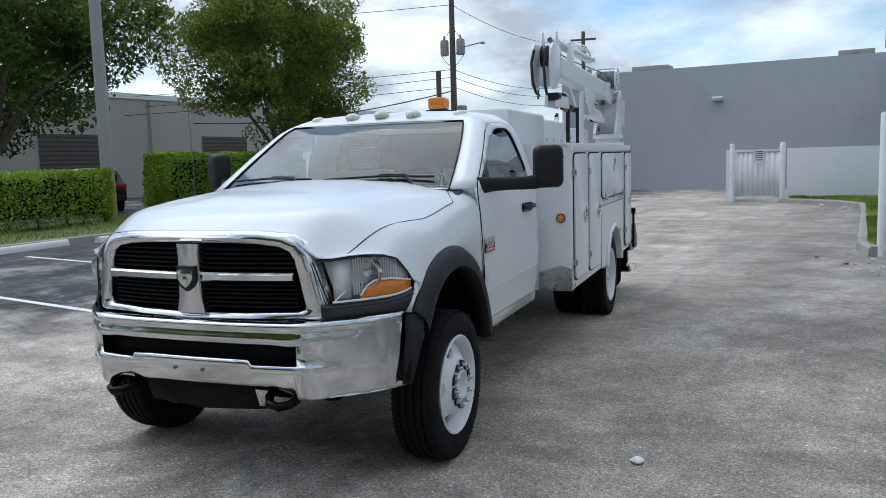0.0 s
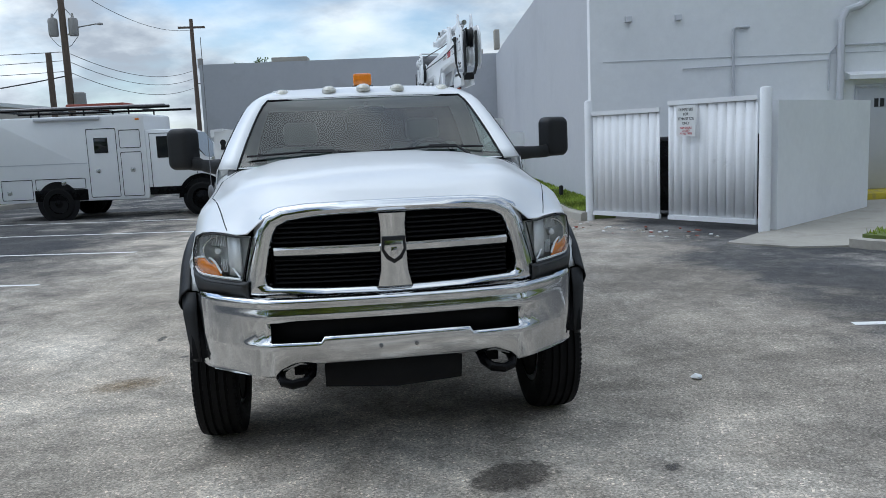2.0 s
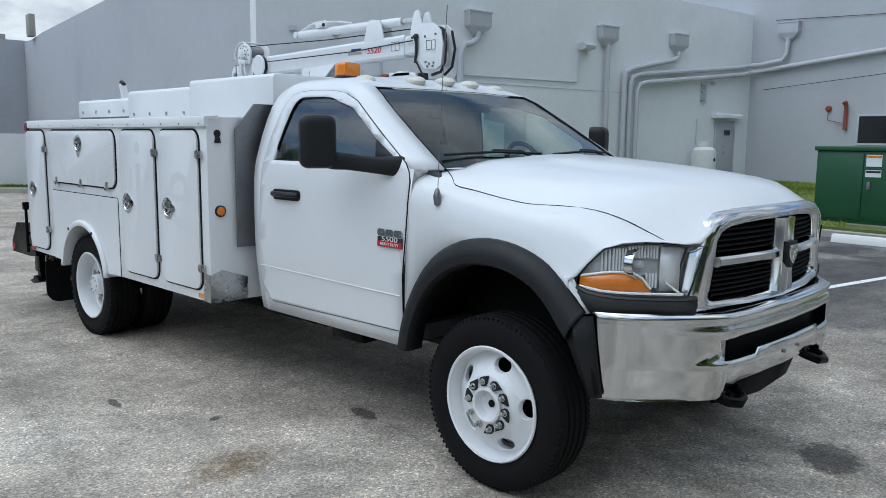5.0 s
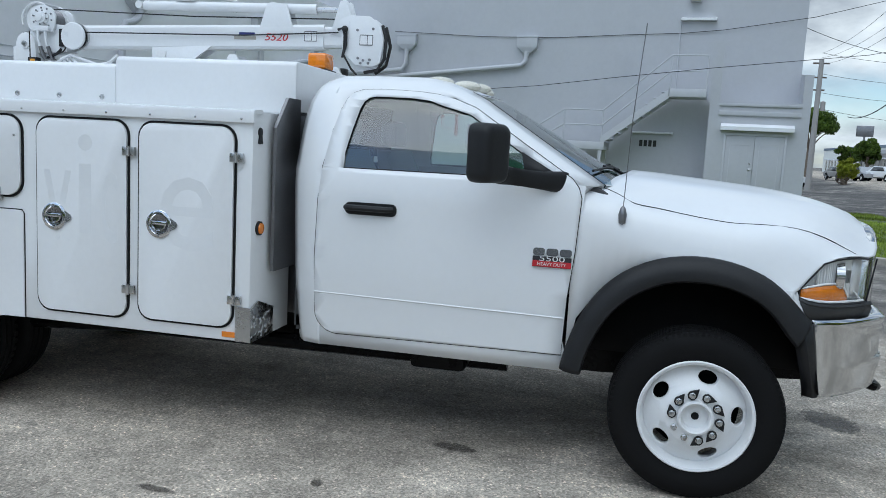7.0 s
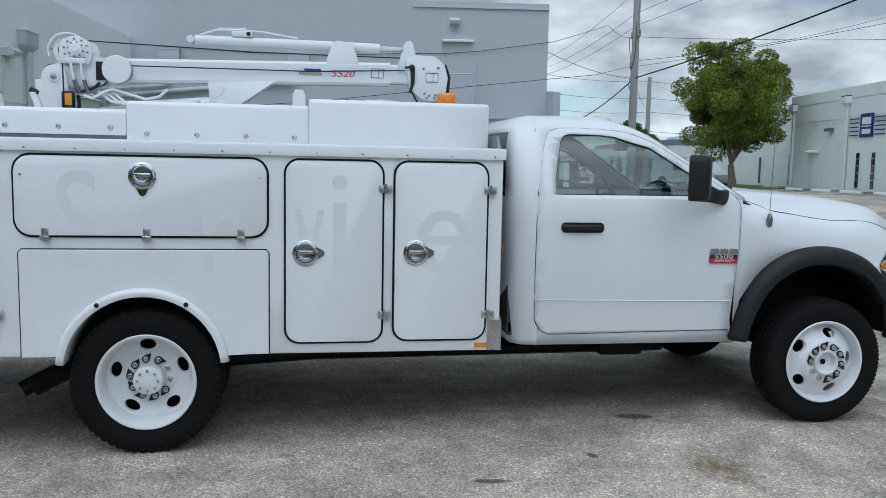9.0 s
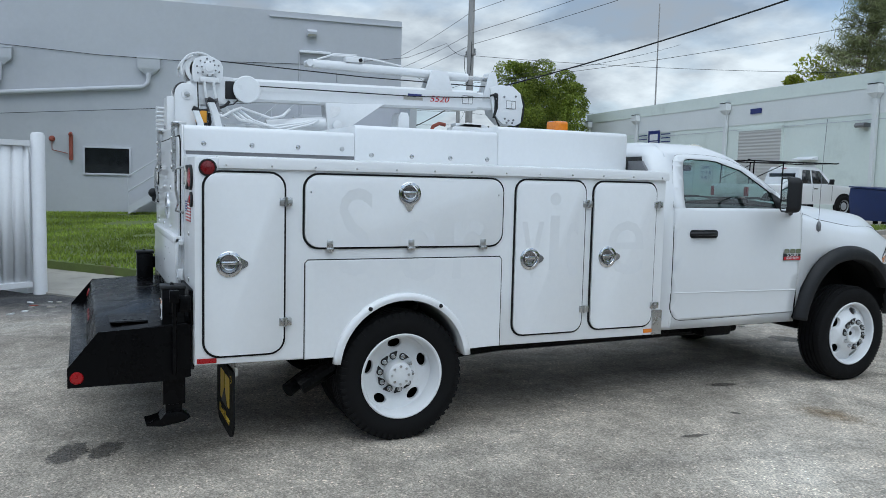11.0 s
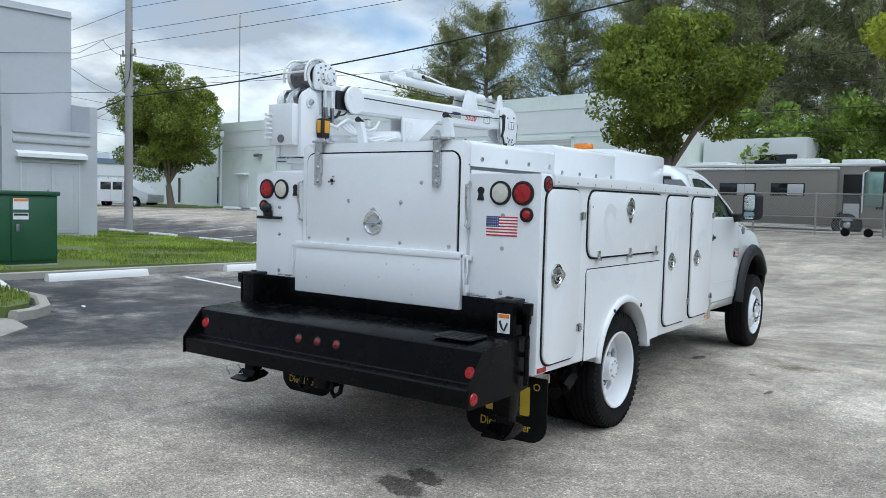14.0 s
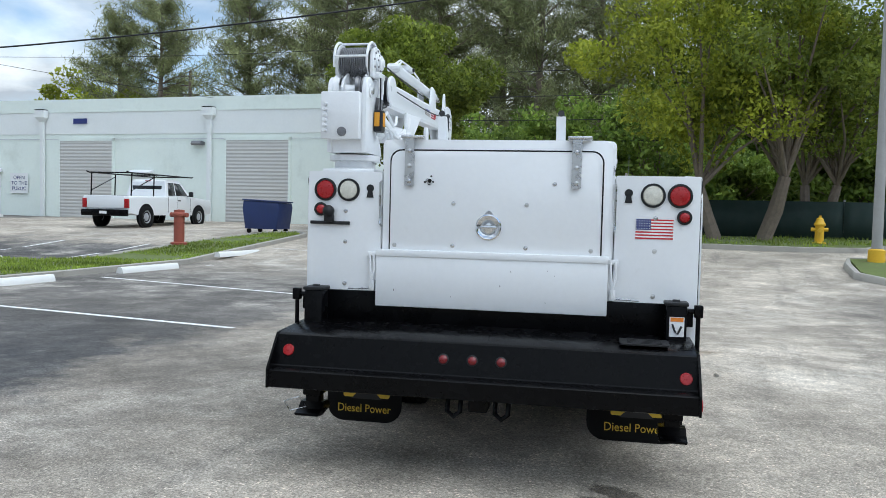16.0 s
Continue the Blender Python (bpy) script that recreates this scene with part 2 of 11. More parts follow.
RUSTRED = material("faded_red_paint", (0.28, 0.07, 0.045), 0.7, vary=0.2, scale=12)
HYDYELLOW = material("yellow_hydrant_paint", (0.72, 0.42, 0.02), 0.5, vary=0.1)
SHEDROLL = material("grey_roller_door", (0.50, 0.49, 0.47), 0.6, vary=0.05, scale=4)
FARCAR = material("silver_car_paint", (0.35, 0.36, 0.38), 0.35, coat=0.4)
DARKGLASS = material("dark_window_glass", (0.012, 0.014, 0.016), 0.06, vary=0.1, spec=0.6)
SIGNWHITE = material("white_sign_sheet", (0.74, 0.75, 0.75), 0.5, vary=0.04)
TAN = material("taupe_motorhome_paint", (0.23, 0.21, 0.19), 0.45, vary=0.05, coat=0.3)


def leaf_material(name, dark, light, hue=0.0):
    m = bpy.data.materials.new(name)
    m.use_nodes = True
    t = m.node_tree
    b = t.nodes["Principled BSDF"]
    b.inputs["Roughness"].default_value = 0.55
    b.inputs["Specular IOR Level"].default_value = 0.35
    g = t.nodes.new("ShaderNodeNewGeometry")
    r = t.nodes.new("ShaderNodeValToRGB")
    r.color_ramp.elements[0].color = (*dark, 1)
    r.color_ramp.elements[1].color = (*light, 1)
    t.links.new(g.outputs["Random Per Island"], r.inputs[0])
    co = t.nodes.new("ShaderNodeTexCoord")
    n = nodes_of(t, "ShaderNodeTexNoise", Scale=0.55, Detail=3.0)
    t.links.new(co.outputs["Object"], n.inputs["Vector"])
    mr = nodes_of(t, "ShaderNodeMapRange", From_Min=0.35, From_Max=0.65, To_Min=0.6, To_Max=1.5)
    t.links.new(n.outputs[0], mr.inputs[0])
    sc = t.nodes.new("ShaderNodeVectorMath")
    sc.operation = "SCALE"
    t.links.new(r.outputs[0], sc.inputs[0])
    t.links.new(mr.outputs[0], sc.inputs["Scale"])
    t.links.new(sc.outputs[0], b.inputs["Base Color"])
    tl = t.nodes.new("ShaderNodeBsdfTranslucent")
    t.links.new(sc.outputs[0], tl.inputs[0])
    mx = nodes_of(t, "ShaderNodeMixShader", Fac=0.45)
    o = t.nodes["Material Output"]
    t.links.new(b.outputs[0], mx.inputs[1])
    t.links.new(tl.outputs[0], mx.inputs[2])
    t.links.new(mx.outputs[0], o.inputs[0])
    return m


LEAF = leaf_material("green_leaves", (0.082, 0.118, 0.016), (0.250, 0.295, 0.045))
LEAFDARK = leaf_material("dark_green_leaves", (0.042, 0.076, 0.014), (0.122, 0.183, 0.026))
LEAFYELLOW = leaf_material("yellow_green_leaves", (0.175, 0.220, 0.020), (0.410, 0.435, 0.048))
NEEDLE = leaf_material("grey_green_needles", (0.14, 0.155, 0.065), (0.32, 0.335, 0.16))
HEDGE = leaf_material("hedge_leaves", (0.095, 0.175, 0.018), (0.32, 0.43, 0.055))
GRASSMAT = leaf_material("grass_blades", (0.150, 0.215, 0.030), (0.330, 0.410, 0.070))
SOIL = material("turf_soil", (0.115, 0.150, 0.040), 0.95, vary=0.25, scale=3, bump=0.4, bump_scale=80, stain=(0.13, 0.10, 0.06), stain_scale=1.6, stain_lo=0.56, stain_hi=0.72)


def asphalt():
    """Worn asphalt: dark newer sealcoat in the stalls, paler bleached lane, dust drifts, aggregate and hairline relief."""
    m = bpy.data.materials.new("worn_asphalt")
    m.use_nodes = True
    t = m.node_tree
    b = t.nodes["Principled BSDF"]
    b.inputs["Specular IOR Level"].default_value = 0.3
    co = t.nodes.new("ShaderNodeTexCoord")

    def noise_at(scale, detail, rough=0.6):
        n = nodes_of(t, "ShaderNodeTexNoise", Scale=scale, Detail=detail, Roughness=rough)
        t.links.new(co.outputs["Object"], n.inputs["Vector"])
        return n.outputs[0]

    def remap(v, a, c, lo, hi):
        n = nodes_of(t, "ShaderNodeMapRange", From_Min=a, From_Max=c, To_Min=lo, To_Max=hi)
        t.links.new(v, n.inputs[0])
        return n.outputs[0]

    def mathn(op, a, c):
        n = t.nodes.new("ShaderNodeMath")
        n.operation = op
        n.use_clamp = False
        for i, v in enumerate((a, c)):
            if hasattr(v, "links"):
                t.links.new(v, n.inputs[i])
            else:
                n.inputs[i].default_value = v
        return n.outputs[0]

    def mix(f, a, c):
        n = t.nodes.new("ShaderNodeMix")
        n.data_type = "RGBA"
        t.links.new(f, n.inputs[0])
        for i, v in ((6, a), (7, c)):
            if hasattr(v, "links"):
                t.links.new(v, n.inputs[i])
            else:
                n.inputs[i].default_value = (*v, 1)
        return n.outputs[2]

    big, mid, fine, grit = noise_at(0.16, 6), noise_at(0.9, 8, 0.68), noise_at(7, 6, 0.7), noise_at(85, 4, 0.8)
    sep = t.nodes.new("ShaderNodeSeparateXYZ")
    t.links.new(co.outputs["Object"], sep.inputs[0])
    wob = mathn("ADD", sep.outputs[0], remap(mid, 0.3, 0.7, -1.1, 1.1))
    wy0 = mathn("ADD", sep.outputs[1], remap(mid, 0.3, 0.7, -1.0, 1.0))
    east = mathn("MAXIMUM", mathn("MULTIPLY", remap(wob, 0.2, 1.9, 0, 0.36), remap(wy0, -7.5, -4.5, 0.35, 1)), remap(wob, 2.6, 4.0, 0, 1))
    west = remap(wob, -3.6, -6.2, 0, 1)
    wy = mathn("ADD", sep.outputs[1], remap(mid, 0.3, 0.7, -2.0, 2.0))
    south = remap(wy, -4.0, -10.5, 1, 0)
    east = mathn("MULTIPLY", east, remap(sep.outputs[1], 0.0, 4.0, 0.78, 1.0))
    sealed = mathn("MULTIPLY", mathn("MAXIMUM", east, west), south)
    # sealed stalls across the lawn and along the far warehouse, with a bleached lane between
    stalls = mathn("MULTIPLY", remap(sep.outputs[0], 12.2, 12.9, 0, 0.9), remap(wy, -9.6, -11.4, 1, 0))
    stalls2 = mathn("MULTIPLY", remap(wob, 26.0, 29.0, 0, 0.8), remap(wy, -18.2, -20.0, 0, 1))
    sealed = mathn("MAXIMUM", sealed, mathn("MAXIMUM", stalls, stalls2))
    pale = mix(remap(mid, 0.36, 0.64, 0, 1), (0.362, 0.319, 0.266), (0.512, 0.452, 0.376))
    dark = mix(remap(mid, 0.35, 0.65, 0, 1), (0.042, 0.043, 0.048), (0.092, 0.091, 0.092))
    base = mix(sealed, pale, dark)
    drift = mathn("MULTIPLY", remap(big, 0.46, 0.60, 0, 1), remap(mid, 0.46, 0.62, 0, 0.65))
    base = mix(drift, base, (0.50, 0.465, 0.412))
    spots = remap(noise_at(2.6, 5, 0.6), 0.66, 0.74, 0, 0.5)
    base = mix(spots, base, (0.075, 0.07, 0.065))
    # patches a step lighter and darker, worn by use
    wear = mathn("MULTIPLY", remap(noise_at(0.38, 5, 0.6), 0.36, 0.64, 0.76, 1.18), remap(noise_at(1.5, 6, 0.65), 0.34, 0.66, 0.84, 1.14))
    scw = t.nodes.new("ShaderNodeVectorMath")
    scw.operation = "SCALE"
    t.links.new(base, scw.inputs[0])
    t.links.new(wear, scw.inputs["Scale"])
    base = scw.outputs[0]
    # long streaks left by wheels along the lane
    stm = t.nodes.new("ShaderNodeMapping")
    stm.inputs["Scale"].default_value = (2.6, 0.22, 1.0)
    t.links.new(co.outputs["Object"], stm.inputs[0])
    stn = nodes_of(t, "ShaderNodeTexNoise", Scale=1.0, Detail=7.0, Roughness=0.62)
    t.links.new(stm.outputs[0], stn.inputs["Vector"])
    base = mix(remap(stn.outputs[0], 0.54, 0.70, 0, 0.38), base, (0.14, 0.13, 0.12))
    # aggregate: single stones, some of them bleached
    vo = nodes_of(t, "ShaderNodeTexVoronoi", Scale=88.0)
    t.links.new(co.outputs["Object"], vo.inputs["Vector"])
    sx_ = t.nodes.new("ShaderNodeSeparateColor")
    t.links.new(vo.outputs["Color"], sx_.inputs[0])
    stone = mathn("MULTIPLY", remap(sx_.outputs[0], 0, 1, 0.66, 1.30), remap(sx_.outputs[1], 0.88, 0.93, 1.0, 1.5))
    streak = remap(noise_at(3.2, 7, 0.72), 0.36, 0.64, 0.84, 1.16)
    sc = t.nodes.new("ShaderNodeVectorMath")
    sc.operation = "SCALE"
    base = mix(remap(noise_at(0.55, 9, 0.75), 0.54, 0.68, 0, 0.30), base, (0.13, 0.12, 0.11))
    scq = t.nodes.new("ShaderNodeVectorMath")
    scq.operation = "SCALE"
    t.links.new(base, scq.inputs[0])
    t.links.new(mathn("MULTIPLY", stone, streak), scq.inputs["Scale"])
    base = scq.outputs[0]
    t.links.new(base, sc.inputs[0])
    t.links.new(mathn("MULTIPLY", remap(grit, 0.36, 0.64, 0.62, 1.36), remap(fine, 0.3, 0.7, 0.84, 1.16)), sc.inputs["Scale"])
    t.links.new(sc.outputs[0], b.inputs["Base Color"])
    t.links.new(remap(mid, 0.3, 0.7, 0.78, 0.97), b.inputs["Roughness"])
    bp = nodes_of(t, "ShaderNodeBump", Strength=0.55, Distance=0.012)
    t.links.new(mathn("ADD", grit, mathn("MULTIPLY", fine, 1.2)), bp.inputs["Height"])
    t.links.new(bp.outputs[0], b.inputs["Normal"])
    return m


ASPHALT = asphalt()


def stain(name, color, rim, spread, rough):
    """A stain that soaks in: it fades out towards an uneven rim."""
    m = material(name, color, rough, vary=0.35, scale=20, bump=0.4, bump_scale=95)
    t = m.node_tree
    co = t.nodes.new("ShaderNodeTexCoord")
    mp = t.nodes.new("ShaderNodeMapping")
    mp.inputs["Location"].default_value = (-1, -1, 0)
    mp.inputs["Scale"].default_value = (2, 2, 0)
    t.links.new(co.outputs["Generated"], mp.inputs[0])
    ln = t.nodes.new("ShaderNodeVectorMath")
    ln.operation = "LENGTH"
    t.links.new(mp.outputs[0], ln.inputs[0])
    n = nodes_of(t, "ShaderNodeTexNoise", Scale=16.0, Detail=8.0, Roughness=0.75)
    t.links.new(co.outputs["Object"], n.inputs["Vector"])
    mr = nodes_of(t, "ShaderNodeMapRange", From_Min=0.3, From_Max=0.7, To_Min=-spread, To_Max=spread)
    t.links.new(n.outputs[0], mr.inputs[0])
    ad = t.nodes.new("ShaderNodeMath")
    t.links.new(ln.outputs["Value"], ad.inputs[0])
    t.links.new(mr.outputs[0], ad.inputs[1])
    al = nodes_of(t, "ShaderNodeMapRange", From_Min=rim, From_Max=0.92, To_Min=0.58, To_Max=0.0)
    t.links.new(ad.outputs[0], al.inputs[0])
    t.links.new(al.outputs[0], t.nodes["Principled BSDF"].inputs["Alpha"])
    return m


WETSTAIN = stain("damp_oil_stain", (0.075, 0.066, 0.058), 0.62, 0.35, 0.5)
RUSTSTAIN = stain("rusty_stain", (0.26, 0.175, 0.085), 0.05, 0.5, 0.9)
YELLOWCURB = material("worn_yellow_paint", (0.50, 0.40, 0.04), 0.85, vary=0.12, scale=5, stain=(0.20, 0.18, 0.13), stain_scale=3.0, stain_lo=0.5, stain_hi=0.68)
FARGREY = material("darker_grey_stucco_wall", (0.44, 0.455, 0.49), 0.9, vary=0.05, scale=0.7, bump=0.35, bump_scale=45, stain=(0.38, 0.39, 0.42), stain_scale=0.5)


# ---- mesh helpers ----
def box(bm, x0, x1, y0, y1, z0, z1, bev=0.0, seg=2):
    vs = [bm.verts.new((x, y, z)) for x in (x0, x1) for y in (y0, y1) for z in (z0, z1)]
    fs = [bm.faces.new([vs[i] for i in q]) for q in ((0, 1, 3, 2), (4, 6, 7, 5), (0, 4, 5, 1), (2, 3, 7, 6), (0, 2, 6, 4), (1, 5, 7, 3))]
    if bev:
        es = list({e for f in fs for e in f.edges})
        bmesh.ops.bevel(bm, geom=es, offset=bev, segments=seg, affect="EDGES", profile=0.5)


def prism(bm, pts, axis, d0, d1, bev=0.0):
    """A flat outline carried from d0 to d1 along an axis; pts are the other two coordinates in their order."""
    def put(a, b, d):
        return {"x": (d, a, b), "y": (a, d, b), "z": (a, b, d)}[axis]
    lo = [bm.verts.new(put(a, b, d0)) for a, b in pts]
    hi = [bm.verts.new(put(a, b, d1)) for a, b in pts]
    n = len(pts)
    fs = [bm.faces.new(lo), bm.faces.new(hi)] + [bm.faces.new((lo[i], lo[(i + 1) % n], hi[(i + 1) % n], hi[i])) for i in range(n)]
    if bev:
        es = list(set(fs[0].edges) | set(fs[1].edges))
        bmesh.ops.bevel(bm, geom=es, offset=bev, segments=2, affect="EDGES", profile=0.5)


def rounded(x0, x1, z0, z1, r, n=6, radii=None):
    """Rounded rectangle outline; radii: one radius a corner from lower left, anticlockwise."""
    rs = radii or (r, r, r, r)
    out = []
    for (cx, cz, a0), q in zip(((x0, z0, 180), (x1, z0, 270), (x1, z1, 0), (x0, z1, 90)), rs):
        ox = cx + q if cx == x0 else cx - q
        oz = cz + q if cz == z0 else cz - q
        for i in range(n + 1):
            a = radians(a0 + 90 * i / n)
            out.append((ox + q * math.cos(a), oz + q * math.sin(a)))
    return out


def lathe(bm, prof, at, axis="x", n=32, caps=False):
    """Profile of (radius, distance along the axis) turned round it."""
    at = Vector(at)
    rings = []
    for r, d in prof:
        ring = []
        for i in range(n):
            a = 2 * math.pi * i / n
            c, s = r * math.cos(a), r * math.sin(a)
            v = {"x": (d, c, s), "y": (c, d, s), "z": (c, s, d)}[axis]
            ring.append(bm.verts.new(at + Vector(v)))
        rings.append(ring)
    for p, q in zip(rings, rings[1:]):
        for i in range(n):
            bm.faces.new((p[i], p[(i + 1) % n], q[(i + 1) % n], q[i]))
    for ring, (r, d) in ((rings[0], prof[0]), (rings[-1], prof[-1])):
        if caps and r > 1e-4:
            bm.faces.new(ring)


def tube(bm, pts, r, n=8, closed=False, radii=None):
    """A round bar through the points."""
    pts = [Vector(p) for p in pts]
    rings = []
    m = len(pts)
    up = None
    for i, p in enumerate(pts):
        a = pts[(i - 1) % m] if (closed or i > 0) else p
        b = pts[(i + 1) % m] if (closed or i < m - 1) else p
        d = (b - a).normalized()
        if up is None:
            up = d.orthogonal().normalized()
        up = (up - d * up.dot(d))
        up = up.normalized() if up.length > 1e-6 else d.orthogonal().normalized()
        side = d.cross(up)
        rr = radii[i] if radii else r
        rings.append([bm.verts.new(p + (up * math.cos(2 * math.pi * k / n) + side * math.sin(2 * math.pi * k / n)) * rr) for k in range(n)])
    for i in range(m if closed else m - 1):
        p, q = rings[i], rings[(i + 1) % m]
        for k in range(n):
            bm.faces.new((p[k], p[(k + 1) % n], q[(k + 1) % n], q[k]))
    if not closed:
        bm.faces.new(rings[0])
        bm.faces.new(rings[-1])


def loft(bm, rings, closed=True, caps=(False, False)):
    rows = [[bm.verts.new(p) for p in ring] for ring in rings]
    n = len(rows[0])
    for p, q in zip(rows, rows[1:]):
        for i in range(n if closed else n - 1):
            try:
                bm.faces.new((p[i], p[(i + 1) % n], q[(i + 1) % n], q[i]))
            except ValueError:
                pass
    if caps[0]:
        bm.faces.new(rows[0])
    if caps[1]:
        bm.faces.new(rows[-1])
    return rows


def arc(c, r, a0, a1, n):
    return [(c[0] + r * math.cos(radians(a0 + (a1 - a0) * i / n)), c[1] + r * math.sin(radians(a0 + (a1 - a0) * i / n))) for i in range(n + 1)]


def link(name, bm, mat, smooth=35.0, thick=0.0, recalc=True):
    if recalc:
        bmesh.ops.recalc_face_normals(bm, faces=bm.faces)
    me = bpy.data.meshes.new(name)
    bm.to_mesh(me)
    bm.free()
    me.materials.append(mat)
    if smooth:
        me.shade_smooth()
        me.set_sharp_from_angle(angle=radians(smooth))
    ob = new(name, me)
    if thick:
        mod = ob.modifiers.new("thickness", "SOLIDIFY")
        mod.thickness, mod.offset = thick, 0
    return ob


def part(name, bm, mat, parent, label="", smooth=35.0, thick=0.0, m=None):
    """One mesh object under a thing or under a part."""
    ob = link(name, bm, mat, smooth, thick)
    ob.parent = parent
    if m is not None:
        ob.matrix_basis = m
    if label:
        ob["label"] = label
    return ob


SITE = pose(0, 0, 0, 0, 0, -6.5)


def thing(name, label, category, m=None, group="", kind=""):
    """An Empty at a thing's base, in the site's frame."""
    e = new(name)
    e.empty_display_size = 0.2
    e.matrix_basis = SITE @ (m if m is not None else Matrix())
    return tagged(e, label, category, group, kind)


def solid(name, bm, mat, label, category, m=None, group="", kind="", smooth=35.0, site=True, thick=0.0):
    """A thing of one mesh, in the site's frame."""
    ob = link(name, bm, mat, smooth, thick)
    ob.matrix_basis = (SITE if site else Matrix()) @ (m if m is not None else Matrix())
    return tagged(ob, label, category, group, kind)


def text_mesh(name, body, size, mat, parent, m, extrude=0.0015, align="CENTER", shear=0.0, offset=0.0, width=1.0):
    c = bpy.data.curves.new(name, "FONT")
    c.body, c.size, c.extrude, c.align_x, c.align_y, c.shear, c.offset = body, size, extrude, align, "CENTER", shear, offset
    c.resolution_u = 3
    tmp = bpy.data.objects.new(name, c)
    me = bpy.data.meshes.new_from_object(tmp)
    bpy.data.objects.remove(tmp)
    me.transform(Matrix.Diagonal((width, 1, 1, 1)))
    me.materials.clear()
    me.materials.append(mat)
    ob = new(name, me)
    ob.parent = parent
    ob.matrix_basis = m
    return ob


RISE = [(-60.0, 0.9), (-21.5, 0.8), (-17.0, 0.66), (-14.0, 0.58), (-10.0, 0.28), (-8.5, 0.12), (-6.5, 0.0)]


def ground_z(u, v):
    if v >= -6.5:
        return 0.0
    if v <= -60:
        return 0.9
    for (a, p), (b, q) in zip(RISE, RISE[1:]):
        if v <= b:
            return p + (q - p) * (v - a) / (b - a)


def lawn_z(u, v):
    return 0.13 + (0.18 * min(1.0, max(0.0, (u - 9.5) / 11.0)) + 0.05) * min(1.0, max(0.0, (v + 4.0) / 6.0)) - 0.05 + ground_z(u, v)


# ---- ground ----
def grid_lines():
    near = [i * 1.0 for i in range(-30, 31)]
    far = [35, 42, 50, 62, 80, 110, 160, 240, 400, 700]
    return [-f for f in reversed(far)] + near + far


def build_ground():
    g = grid_lines()
    n = len(g)
    verts = [(u, v, ground_z(u, v)) for v in g for u in g]
    faces = [(j * n + i, j * n + i + 1, (j + 1) * n + i + 1, (j + 1) * n + i) for j in range(n - 1) for i in range(n - 1)]
    me = bpy.data.meshes.new("ground")
    me.from_pydata(verts, [], faces)
    me.shade_smooth()
    me.materials.append(ASPHALT)
    ob = new("ground", me)
    ob.matrix_basis = SITE
    tagged(ob, "worn grey asphalt parking lot with bleached dusty patches", "asphalt", kind="structure")


build_ground()


def blot(name, mat, label, cx, cy, rx, ry, seed, turn=0.0, z=0.004):
    """A flat stain with an uneven rim, in the truck's frame."""
    rnd = random.Random(seed)
    ph = [rnd.uniform(0, 6.28) for _ in range(5)]
    bm = bmesh.new()
    ring = []
    for i in range(56):
        a = 2 * math.pi * i / 56
        k = 1 + 0.16 * math.sin(2 * a + ph[0]) + 0.10 * math.sin(3 * a + ph[1]) + 0.07 * math.sin(5 * a + ph[2]) + 0.05 * math.sin(9 * a + ph[3]) + 0.035 * math.sin(15 * a + ph[4])
        ring.append((rx * k * math.cos(a), ry * k * math.sin(a), 0))
    bm.faces.new([bm.verts.new(p) for p in ring])
    solid(name, bm, mat, label, "stain", pose(cx, cy, z, 0, 0, turn), site=False, kind="structure")


blot("fluid_stain", WETSTAIN, "dark damp fluid stain on the asphalt", 0.50, -0.93, 0.23, 0.19, 3, 20)
blot("fluid_stain", WETSTAIN, "dark damp fluid stain on the asphalt", -0.72, 6.10, 0.12, 0.20, 5, 70)
blot("rust_stain", RUSTSTAIN, "rusty brown stain on the pale asphalt", -1.68, 1.1, 0.30, 0.22, 13, 10)
blot("oil_spot", WETSTAIN, "small dark oil spot on the asphalt", -0.78, 1.25, 0.17, 0.06, 17, 80)
blot("oil_spot", WETSTAIN, "small dark oil spot on the asphalt", -1.45, 1.75, 0.05, 0.03, 19, 20)
blot("oil_spot", WETSTAIN, "small dark oil spot on the asphalt", -1.75, 2.4, 0.12, 0.03, 23, 80)
blot("oil_spot", WETSTAIN, "small dark oil spot on the asphalt", 1.25, -1.0, 0.06, 0.04, 29, 40)
blot("fluid_stain", WETSTAIN, "dark damp fluid stain on the asphalt", -0.74, 5.90, 0.10, 0.17, 9, 60, 0.005)


def strip(name, u0, v0, u1, v1, width, mat, label, z=0.005, group="", kind="structure", category="line"):
    a, b = Vector((u0, v0)), Vector((u1, v1))
    d = (b - a).normalized()
    s = Vector((-d.y, d.x)) * width / 2
    bm = bmesh.new()
    k = max(2, int((b - a).length / 0.6))
    rnd = random.Random(int(u0 * 31 + v0 * 17))
    rows = []
    for i in range(k + 1):
        p = a.lerp(b, i / k)
        rows.append([bm.verts.new((*(p + s * (q * rnd.uniform(0.93, 1.05))), z + ground_z(*p))) for q in (-1, 1)])
    for p, q in zip(rows, rows[1:]):
        bm.faces.new((p[0], p[1], q[1], q[0]))
    return solid(name, bm, mat, label, category, group=group, kind=kind)


